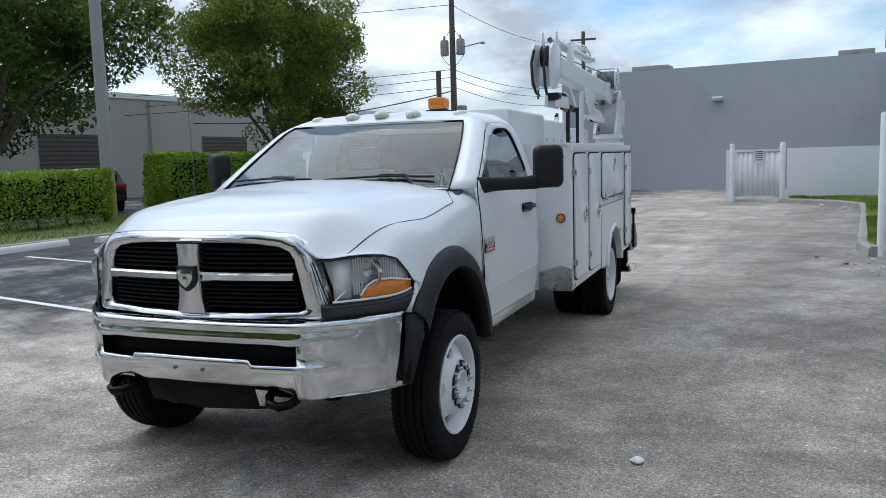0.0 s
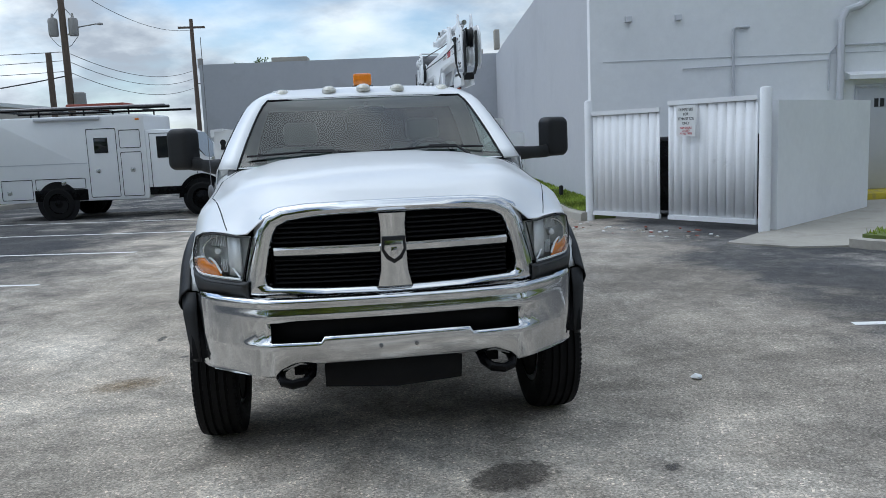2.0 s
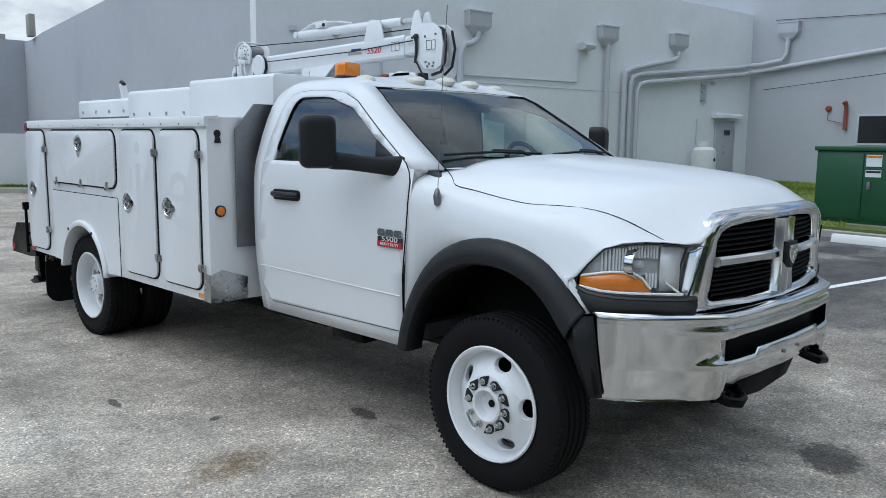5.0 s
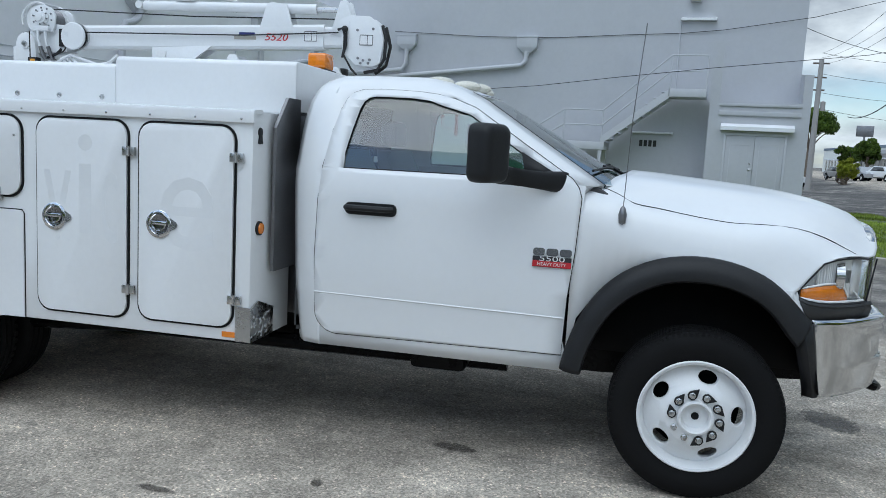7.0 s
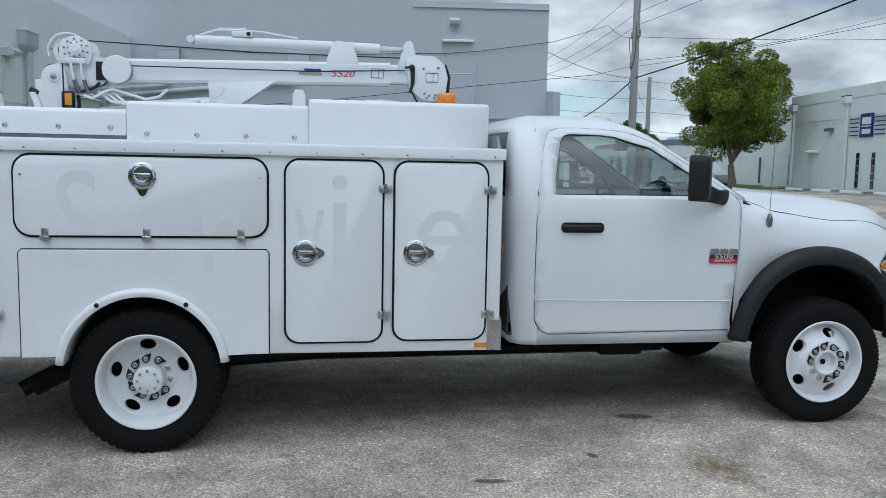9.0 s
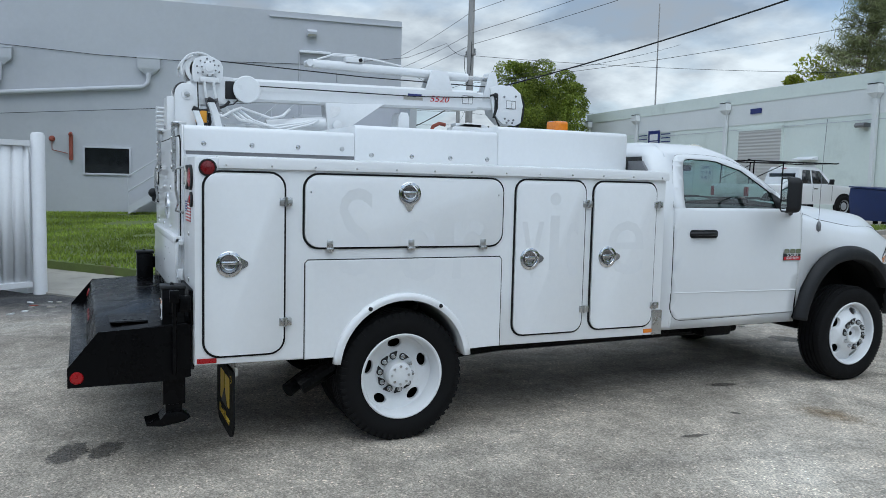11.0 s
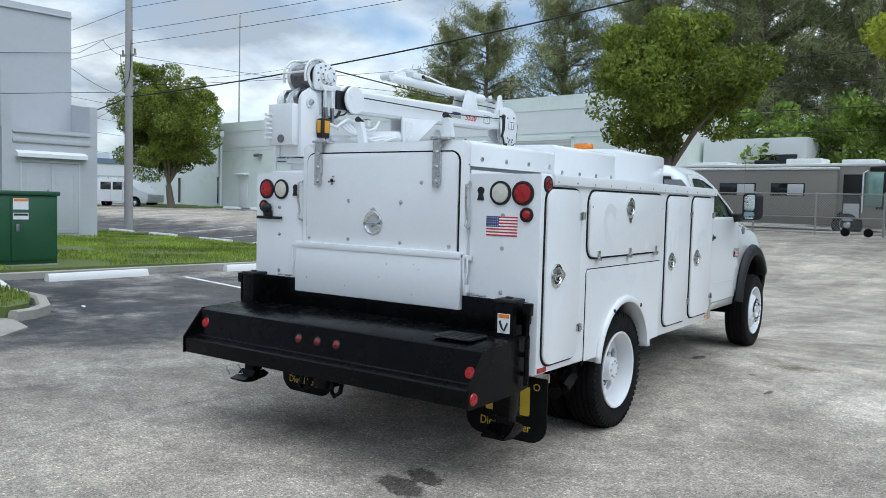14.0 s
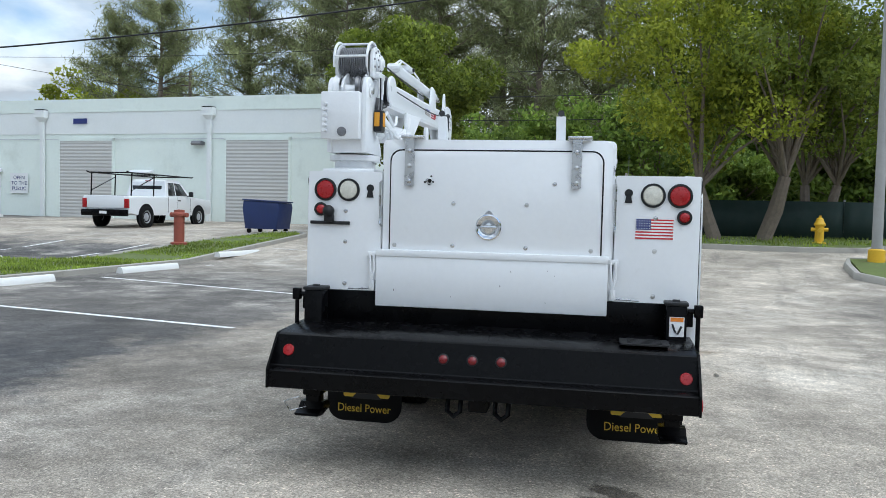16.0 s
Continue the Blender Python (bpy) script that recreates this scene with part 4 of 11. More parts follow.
# gas cylinder
t = thing("gas_cylinder", "white upright gas cylinder standing by the wall", "gas cylinder", pose(18.2, 11.45, lawn_z(18.2, 11.4)))
bm = bmesh.new()
lathe(bm, [(0.25, 0), (0.33, 0.04), (0.36, 0.12), (0.37, 0.2), (0.37, 0.95), (0.34, 1.08), (0.24, 1.16), (0.18, 1.17)], (0, 0, 0), "z", 28)
part("tank", bm, STOPWHITE, t)
bm = bmesh.new()
lathe(bm, [(0.2, 1.14), (0.2, 1.34), (0.19, 1.34), (0.19, 1.14)], (0, 0, 0), "z", 24)
part("collar", bm, STOPWHITE, t)
bm = bmesh.new()
lathe(bm, [(0.04, 1.1), (0.04, 1.28), (0.0, 1.29)], (0, 0, 0), "z", 10)
part("valve", bm, STEEL, t)
bm = bmesh.new()
prism(bm, [(0.0, 0.72), (0.07, 0.79), (0.0, 0.86), (-0.07, 0.79)], "y", -0.374, -0.370)
part("hazard_label", bm, BLACKPRINT, t)
conduit("gas_pipe", [(18.5, 11.96, 1.5), (18.5, 11.96, 2.3)], 0.015)
# air conditioner under the stair
t = thing("air_conditioner", "beige louvred air conditioner by the door", "air conditioner", pose(20.95, 1.0, 0.3))
bm = bmesh.new()
box(bm, -0.35, 0.35, -0.42, 0.42, 0.0, 0.72, 0.02)
part("case", bm, CONCRETE, t)
for i in range(9):
    bm = bmesh.new()
    box(bm, -0.365, -0.35, -0.38, 0.38, 0.08 + i * 0.065, 0.11 + i * 0.065)
    part("louvre", bm, GREYTRIM, t)
# roof unit on the far building
for u0, u1 in ((-6.4, -4.8), (1.9, 3.2)):
    bm = bmesh.new()
    box(bm, u0, u1, 32.6, 33.6, 5.1, 5.48, 0.03)
    solid("roof_unit", bm, CONCRETE, "low grey unit on the flat roof", "roof unit")
bm = bmesh.new()
box(bm, 3.5, 3.72, 30.0, 30.5, 5.2, 6.0, 0.03)
solid("roof_unit", bm, CONCRETE, "small grey roof upstand on the wall end", "roof unit")


# ---- outside stair ----
def stair():
    t = thing("outside_stair", "grey painted outside steel stair with tubular railings", "stair")
    u0, u1 = 20.2, 21.3
    pts = [(6.9, 0.35), (3.72, 2.02), (1.68, 3.68)]
    for nm, (va, za), (vb, zb), top in (("stringer", (7.0, 0.40), (4.79, 1.98), 0), ("stringer", (3.6, 1.98), (1.67, 3.66), 1)):
        for uu in (u0, u1 - 0.06):
            bm = bmesh.new()
            prism(bm, [(va, za - 0.05), (vb, zb - 0.24), (vb, zb + 0.02), (va, za + 0.2)], "x", uu, uu + 0.06)
            part("stringer", bm, GREYTRIM, t)
        n = 9
        for i in range(n):
            k = (i + 0.5) / n
            bm = bmesh.new()
            v, z = va + (vb - va) * k, za + (zb - za) * k
            box(bm, u0 + 0.06, u1 - 0.06, v - 0.14, v + 0.14, z, z + 0.04)
            part("step", bm, GREYTRIM, t)
    for va, vb, z in ((3.5, 4.85, 1.98), (0.62, 1.72, 3.66)):
        bm = bmesh.new()
        box(bm, u0, u1, va, vb, z - 0.22, z + 0.02, 0.01)
        part("landing", bm, GREYTRIM, t)
    for v in (3.62,):
        for uu in (u0 + 0.02, u1 - 0.1):
            bm = bmesh.new()
            box(bm, uu, uu + 0.1, v - 0.05, v + 0.05, 0.25, 1.8)
            part("post", bm, GREYTRIM, t)
    line = [(7.0, 0.55), (4.79, 2.0), (3.6, 2.0), (1.67, 3.68), (0.64, 3.68)]
    for h in (0.98, 0.52):
        bm = bmesh.new()
        tube(bm, [(u0 + 0.03, v, z + h) for v, z in line], 0.022, 8)
        part("rail", bm, GREYTRIM, t)
    for v, z in ((7.0, 0.55), (5.9, 1.25), (4.79, 2.0), (3.6, 2.0), (2.65, 2.82), (1.67, 3.68), (0.64, 3.68)):
        bm = bmesh.new()
        tube(bm, [(u0 + 0.03, v, z - 0.1), (u0 + 0.03, v, z + 0.98)], 0.02, 8)
        part("baluster", bm, GREYTRIM, t)


stair()


# ---- bin enclosures ----
def corrugated(bm, p0, p1, z0, z1, pitch=0.155, deep=0.03):
    """A ribbed sheet between two points of the plan."""
    a, b = Vector(p0), Vector(p1)
    d = (b - a)
    length = d.length
    d.normalize()
    s = Vector((-d.y, d.x))
    prof = []
    k = 0.0
    while k < length:
        for f, o in ((0.0, 0), (0.34, 0), (0.46, deep), (0.54, deep), (0.66, 0)):
            if k + f * pitch <= length:
                prof.append((k + f * pitch, o))
        k += pitch
    prof.append((length, 0))
    top = [(*(a + d * x + s * o), z1) for x, o in prof]
    bot = [(*(a + d * x + s * o), z0) for x, o in prof]
    loft(bm, [bot, top], closed=False)


def enclosure(pa, pb, h, sign_at, split=0.45, wall_to=None, label="pale grey corrugated steel bin gate between posts"):
    t = thing("bin_gate", label, "gate")
    A, B = Vector(pa), Vector(pb)
    d = (B - A).normalized()
    mid0, mid1 = A.lerp(B, split), A.lerp(B, split + 0.05)
    for p, q, dz in ((A + d * 0.09, mid0, -0.06), (mid1, B - d * 0.12, 0.03)):
        bm = bmesh.new()
        corrugated(bm, p, q, 0.12, h + dz)
        leaf = part("gate_leaf", bm, GATEWHITE, t, smooth=20, thick=0.006)
        s = Vector((-d.y, d.x)) * 0.03
        for z in (h + dz, 0.14):
            bm = bmesh.new()
            ring = [(*(p - s), z - 0.035), (*(p + s), z - 0.035), (*(p + s), z + 0.035), (*(p - s), z + 0.035)]
            ring2 = [(*(q - s), z - 0.035), (*(q + s), z - 0.035), (*(q + s), z + 0.035), (*(q - s), z + 0.035)]
            loft(bm, [ring, ring2], caps=(True, True))
            part("gate_bar", bm, GATEWHITE, leaf)
    for p, r in ((A, 0.075), (B, 0.085)):
        bm = bmesh.new()
        lathe(bm, [(r, 0), (r, h + 0.14), (r * 0.8, h + 0.17), (0, h + 0.18)], (p.x, p.y, 0), "z", 18)
        part("gate_post", bm, GATEWHITE, t)
    return t, d


gate, gd = enclosure((3.2, 9.75), (5.23, 7.15), 1.94, None)
sp = Vector((3.2, 9.75)).lerp(Vector((5.23, 7.15)), 0.62)
ang = math.degrees(math.atan2(gd.y, gd.x))
sg = thing("notice_sign", "white metal notice board with black and red writing on the gate", "sign", pose(sp.x - 0.075, sp.y - 0.06, 1.68, 0, 0, ang), )
bm = bmesh.new()
prism(bm, rounded(-0.17, 0.17, -0.24, 0.24, 0.02, 3), "y", -0.02, -0.014)
part("board", bm, SIGNWHITE, sg)
for i, (w, z) in enumerate((("DUMPSTERS", 0.17), ("FOR", 0.10), ("TENANT USE", 0.03), ("ONLY", -0.04))):
    text_mesh("writing", w, 0.062, BLACKPRINT, sg, pose(0, -0.022, z, 90, 0, 0), width=0.78)
for i, (w, z) in enumerate((("KEEP DOORS", -0.11), ("CLOSED", -0.155), ("AT ALL TIMES", -0.2))):
    text_mesh("writing", w, 0.045, REDPRINT, sg, pose(0, -0.022, z, 90, 0, 0), width=0.78)
enclosure((-0.75, 23.0), (0.72, 23.0), 1.66, None, split=0.95)
sg = thing("notice_sign", "small white notice board on the far gate", "sign", pose(0.05, 22.93, 1.42))
bm = bmesh.new()
box(bm, -0.15, 0.15, -0.012, 0, -0.2, 0.2)
part("board", bm, SIGNWHITE, sg)
for i in range(5):
    bm = bmesh.new()
    box(bm, -0.11, 0.11, -0.016, -0.012, 0.14 - i * 0.065, 0.165 - i * 0.065)
    part("bar", bm, BLACKPRINT, sg)


def low_wall(p0, p1, h, label):
    a, b = Vector(p0), Vector(p1)
    d = (b - a).normalized()
    s = Vector((-d.y, d.x)) * 0.1
    bm = bmesh.new()
    loft(bm, [[(*(p - s), -0.05), (*(p + s), -0.05), (*(p + s), h), (*(p - s), h)] for p in (a, b)], caps=(True, True))
    # lightened grey again: the weak light on these screen walls is made up in colour
    solid("low_wall", bm, WALLGREYLIFTED, label, "wall", kind="structure")


low_wall((5.36, 7.25), (8.15, 9.8), 1.92, "grey stucco screen wall of the bin enclosure")
low_wall((8.15, 9.8), (8.15, 11.98), 1.92, "grey stucco screen wall of the bin enclosure")
low_wall((0.85, 23.0), (3.72, 23.0), 1.65, "grey stucco screen wall of the far enclosure")
low_wall((-0.85, 23.1), (-0.85, 27.0), 1.65, "grey stucco screen wall of the far enclosure")
# assumed bin, itself unseen: its black stands for the dark between the gate leaves
dm = thing("dumpster", "assumed black dumpster that darkens the gap in the bin gate", "dumpster", pose(5.55, 9.55, 0, 0, 0, -52))
bm = bmesh.new()
prism(bm, [(-1.25, 0.12), (1.25, 0.12), (1.3, 1.35), (-1.3, 1.35)], "y", -0.75, 0.75, 0.02)
part("bin", bm, BLACKPAINT, dm)
bm = bmesh.new()
prism(bm, [(-1.32, 1.36), (1.32, 1.36), (1.32, 1.42), (-1.32, 1.42)], "y", -0.78, 0.78, 0.01)
part("lid", bm, BLACKPLASTIC, dm)
bm = bmesh.new()
lathe(bm, [(0.05, 0), (0.05, 0.3), (0.0, 0.32)], (3.3, 13.3, 0.1), "z", 10)
solid("bollard", bm, BLACKPLASTIC, "short dark stub post in the grass", "post")
bm = bmesh.new()
prism(bm, [(8.27, 10.95), (11.6, 11.05), (13.4, 11.7), (13.4, 11.985), (8.27, 11.985)], "z", -0.02, 0.145, 0.012)
solid("door_landing", bm, YELLOWCURB, "worn yellow painted concrete landing at the door", "landing", kind="structure")
rnd = random.Random(21)
for i in range(46):
    k = rnd.random()
    c = Vector((3.2, 9.75)).lerp(Vector((5.4, 6.9)), k) + Vector((-rnd.uniform(0.05, 1.0), -rnd.uniform(0.05, 0.9)))
    bm = bmesh.new()
    a, b = rnd.uniform(0.02, 0.07), rnd.uniform(0.012, 0.04)
    q = [(a * math.cos(x) * rnd.uniform(0.6, 1), b * math.sin(x) * rnd.uniform(0.6, 1)) for x in (0.2, 1.3, 2.4, 3.5, 4.6, 5.6)]
    prism(bm, q, "z", 0.0, rnd.uniform(0.006, 0.02))
    solid("litter_scrap", bm, rnd.choice((SIGNWHITE, SIGNWHITE, CONCRETE, RUSTRED, BLACKPLASTIC)), "small scrap of litter lying on the asphalt", "litter", pose(c.x, c.y, 0.002, 0, 0, rnd.uniform(0, 360)), group="litter by the gate")
for u, v in ((1.9, 0.45), (6.6, 5.55), (6.3, 4.3), (2.5, 20.2), (1.9, 21.3)):
    bm = bmesh.new()
    bmesh.ops.create_icosphere(bm, subdivisions=2, radius=0.038 if v < 5 else 0.06, matrix=Matrix.Diagonal((1.2, 0.8, 0.35, 1)))
    for q in bm.verts:
        q.co += q.co.normalized() * 0.03 * noise.noise(q.co * 14 + Vector((u, v, 0)))
    solid("crumpled_paper", bm, SIGNWHITE, "crumpled white litter lying on the ground", "litter", pose(u, v, 0.014 if v < 5 else 0.03), group="loose litter")

# ---- green transformer cabinet ----
t = thing("transformer_cabinet", "dark green steel transformer cabinet on the lawn", "cabinet", pose(10.95, 3.66, 0.2, 0, 0, -1))
bm = bmesh.new()
box(bm, 0, 1.2, -0.92, 0.74, 0.0, 1.26, 0.015)
part("body", bm, GREENBOX, t)
bm = bmesh.new()
box(bm, -0.05, 1.24, -0.96, 0.78, 1.26, 1.34, 0.02)
part("lid", bm, GREENBOX, t)
for a, b in ((-0.87, -0.11), (-0.09, 0.69)):
    bm = bmesh.new()
    box(bm, -0.022, 0.0, a, b, 0.07, 1.22, 0.008)
    dr = part("door", bm, GREENBOX, t)
    bm = bmesh.new()
    if a < -0.5:
        box(bm, -0.05, -0.022, -0.24, -0.18, 0.6, 0.74, 0.006)
        lathe(bm, [(0.035, 0), (0.03, -0.03), (0, -0.035)], (-0.022, -0.21, 0.63), "x", 12)
        part("lock", bm, DARKSTEEL, dr)
    else:
        bm.free()
for z, h in ((1.0, 0.2), (0.82, 0.12)):
    bm = bmesh.new()
    box(bm, -0.028, -0.022, -0.4, -0.14, z, z + h)
    lab = part("warning_label", bm, SIGNWHITE, t, "white warning label with an orange header")
    bm = bmesh.new()
    box(bm, -0.031, -0.0285, -0.39, -0.15, z + h - 0.05, z + h - 0.012)
    part("label_header", bm, AMBER if h > 0.15 else BLACKPRINT, lab)
bm = bmesh.new()
box(bm, 0.0, 1.2, -0.95, 0.77, -0.2, 0.0)
part("plinth", bm, CONCRETE, t)


# ---- service truck ----
truck = tagged(new("service_truck"), "white utility service truck with tool compartments and a folded crane", "truck")
truck.empty_display_size = 0.3


def lerp_table(tab, x):
    for (a, p), (b, q) in zip(tab, tab[1:]):
        if x <= b:
            return p + (q - p) * max(0.0, (x - a)) / (b - a)
    return tab[-1][1]


def curved(pts, n=3):
    """Points on a smooth line through pts."""
    out = []
    q = [pts[0]] + list(pts) + [pts[-1]]
    for i in range(1, len(q) - 2):
        a, b, c, d = q[i - 1:i + 3]
        for j in range(n):
            t = j / n
            out.append(tuple(0.5 * (2 * b[k] + (c[k] - a[k]) * t + (2 * a[k] - 5 * b[k] + 4 * c[k] - d[k]) * t * t + (3 * b[k] - a[k] - 3 * c[k] + d[k]) * t ** 3) for k in range(len(b))))
    return out + [pts[-1]]


def mirror_x(bm):
    bmesh.ops.mirror(bm, geom=bm.verts[:] + bm.edges[:] + bm.faces[:], axis="X", merge_dist=0.0005)


HOOD_Z = [(-0.84, 1.262), (-0.81, 1.292), (-0.75, 1.333), (-0.68, 1.370), (-0.58, 1.406), (-0.45, 1.436), (-0.25, 1.462), (0.05, 1.488), (0.3, 1.508), (0.7, 1.523)]
FRONT_Y = [(0.0, -0.805), (0.3, -0.787), (0.55, -0.750), (0.60, -0.750), (0.62, -0.746), (0.665, -0.722), (0.72, -0.676), (0.79, -0.612), (0.85, -0.552), (0.89, -0.500), (0.918, -0.448), (0.944, -0.392), (0.957, -0.345), (0.99, -0.315)]
EDGE_Z = [(0.0, 1.296), (0.30, 1.295), (0.42, 1.290), (0.50, 1.280), (0.56, 1.258), (0.60, 1.228), (0.63, 1.196), (0.66, 1.176), (0.72, 1.172), (0.79, 1.182), (0.85, 1.180), (0.89, 1.174), (0.918, 1.157), (0.944, 1.092), (0.957, 1.03), (1.0, 1.01)]


def hood_z(x, y, s, dz):
    """Height of the hood and fenders: from the front edge up to the crown line within a run that widens to the side."""
    lift = 0.4 * s ** 3 * max(0.0, min(1.0, (x - 0.68) / 0.12))
    z = lerp_table(HOOD_Z, y) + dz * (1 - lift)
    run = 0.07 + 0.19 * min(1.0, max(0.0, (x - 0.30) / 0.36))
    if s < run:
        k = math.sin(s / run * math.pi / 2)
        z = lerp_table(EDGE_Z, x) * (1 - k) + z * k
    return z


def arch_low(y):
    if y < -0.315:
        return lerp_table([(-0.745, 1.15), (-0.612, 1.176), (-0.552, 1.174), (-0.50, 1.168), (-0.448, 1.150), (-0.392, 1.085), (-0.345, 1.02), (-0.315, 0.92)], y)
    if y > 0.675:
        return 0.55
    return 0.50 + math.sqrt(max(0.0, 0.62 ** 2 - (y - 0.10) ** 2)) if abs(y - 0.1) < 0.618 else 0.55


def front_clip():
    bm = bmesh.new()
    cols = [(0.0, 0.0), (0.14, -0.002), (0.26, -0.006), (0.33, -0.014), (0.42, -0.020), (0.50, -0.027), (0.56, -0.035), (0.61, -0.047), (0.65, -0.059), (0.70, -0.078), (0.76, -0.108), (0.82, -0.145), (0.88, -0.172), (0.925, -0.205), (0.955, -0.25), (0.972, -0.32), (0.98, -0.38), (0.982, 0)]
    rings = []
    for s in [0, 0.012, 0.03, 0.055, 0.085, 0.12, 0.16, 0.205, 0.25, 0.31, 0.37, 0.43, 0.49, 0.55, 0.61, 0.67, 0.73, 0.79, 0.85, 0.91, 0.96, 1.0]:
        ring = []
        for j, (x, dz) in enumerate(cols):
            yf = lerp_table(FRONT_Y, x)
            yr = 0.43 + 0.25 * (x / 0.982) ** 2
            y = yf + (yr - yf) * s
            z = hood_z(x, y, s, dz)
            low = arch_low(y)
            if j == len(cols) - 1:
                z = low
            else:
                z = max(z, low + 0.002 * (len(cols) - j))
            xx = x * (1.0 - 0.012 * max(0.0, y / 0.68) if x > 0.9 else 1.0)
            ring.append((xx, y, z))
        rings.append(ring)
    loft(bm, rings, closed=False)
    mirror_x(bm)
    part("front_clip", bm, PAINT, truck, smooth=50, thick=0.004)
    # shut line between hood and fender, one a side
    for sx in (1, -1):
        bm = bmesh.new()
        pts = []
        for s in (0.02, 0.06, 0.12, 0.2, 0.3, 0.4, 0.5, 0.6, 0.7, 0.8, 0.88, 0.94, 1.0):
            x = 0.735 + 0.155 * min(1, s * 2.4) ** 0.8
            if s > 0.80:
                x -= (s - 0.80) * 0.55
            yf = lerp_table(FRONT_Y, x)
            y = yf + (0.43 + 0.25 * (x / 0.982) ** 2 - yf) * s
            dz = lerp_table([(c[0], c[1]) for c in cols[:-1]], x)
            z = hood_z(x, y, s, dz)
            pts.append((sx * x, y, z + 0.002))
        tube(bm, curved(pts), 0.0026, 5)
        part("hood_gap", bm, GAP, truck)


front_clip()


# cab: lower sides, with the door as a panel of its own
def side_x(z):
    return 0.25 * (side_line(z - 0.025) + 2 * side_line(z) + side_line(z + 0.025))


def side_line(z):
    return lerp_table([(0.5, 0.935), (0.60, 0.955), (0.78, 0.968), (0.82, 0.975), (1.0, 0.978), (1.2, 0.972), (1.32, 0.966), (1.40, 0.956), (1.46, 0.942), (1.53, 0.921), (1.60, 0.90), (1.75, 0.845), (1.84, 0.80), (1.875, 0.768), (1.90, 0.745)], z)


def side_panel(outline, off=0.0, cuts=(0.60, 0.70, 0.78, 0.82, 0.95, 1.1, 1.2, 1.35)):
    """A body side patch that follows the tumblehome; outline in (y, z)."""
    bm = bmesh.new()
    bm.faces.new([bm.verts.new((0, y, z)) for y, z in outline])
    for z in cuts:
        bmesh.ops.bisect_plane(bm, geom=bm.verts[:] + bm.edges[:] + bm.faces[:], plane_co=(0, 0, z), plane_no=(0, 0, 1))
    for q in bm.verts:
        q.co.x = side_x(q.co.z) + off
    return bm


def flip_x(bm, sx):
    if sx < 0:
        for q in bm.verts:
            q.co.x = -q.co.x
    return bm


def pillar(z):
    return 0.60 + 0.73 * (z - 1.44) / 0.46


DOOR = [(0.70, 0.615), (1.86, 0.60)] + arc((1.86, 0.72), 0.12, -80, 0, 5) + [(1.985, 1.0), (1.98, 1.3), (1.97, 1.46), (1.945, 1.64), (1.915, 1.76), (1.895, 1.81), (1.865, 1.845), (1.82, 1.862), (1.70, 1.868), (1.52, 1.862), (1.42, 1.852), (1.33, 1.832)]
DOOR += [(pillar(z) + 0.058, z) for z in (1.79, 1.70, 1.60, 1.52, 1.47)] + [(0.672, 1.43), (0.655, 1.38), (0.66, 1.28), (0.668, 1.12), (0.69, 0.9)]
PANE = [(1.872, 1.456), (1.868, 1.50), (1.838, 1.66), (1.815, 1.765), (1.80, 1.80), (1.775, 1.82), (1.74, 1.828), (1.55, 1.826), (1.45, 1.816), (1.39, 1.796)]
PANE += [(pillar(z) + 0.135, z) for z in (1.755, 1.70, 1.62, 1.54, 1.48)] + [(0.79, 1.458)]


def door_skin():
    bm = bmesh.new()
    edges = []
    for loop in (DOOR, PANE):
        vs = [bm.verts.new((0, y, z)) for y, z in loop]
        edges += [bm.edges.new((p, q)) for p, q in zip(vs, vs[1:] + vs[:1])]
    bmesh.ops.triangle_fill(bm, use_beauty=True, edges=edges)
    for z in (0.62, 0.70, 0.78, 0.82, 0.95, 1.1, 1.2, 1.26, 1.32, 1.36, 1.40, 1.43, 1.46, 1.495, 1.53, 1.565, 1.60, 1.675, 1.70, 1.725, 1.75, 1.77, 1.79, 1.81, 1.825, 1.84, 1.85, 1.86):
        bmesh.ops.bisect_plane(bm, geom=bm.verts[:] + bm.edges[:] + bm.faces[:], plane_co=(0, 0, z), plane_no=(0, 0, 1))
    for i in range(13):
        bmesh.ops.bisect_plane(bm, geom=bm.verts[:] + bm.edges[:] + bm.faces[:], plane_co=(0, 0.68 + i * 0.11, 0), plane_no=(0, 1, 0))
    for q in bm.verts:
        q.co.x = side_x(q.co.z) + 0.005
    return bm


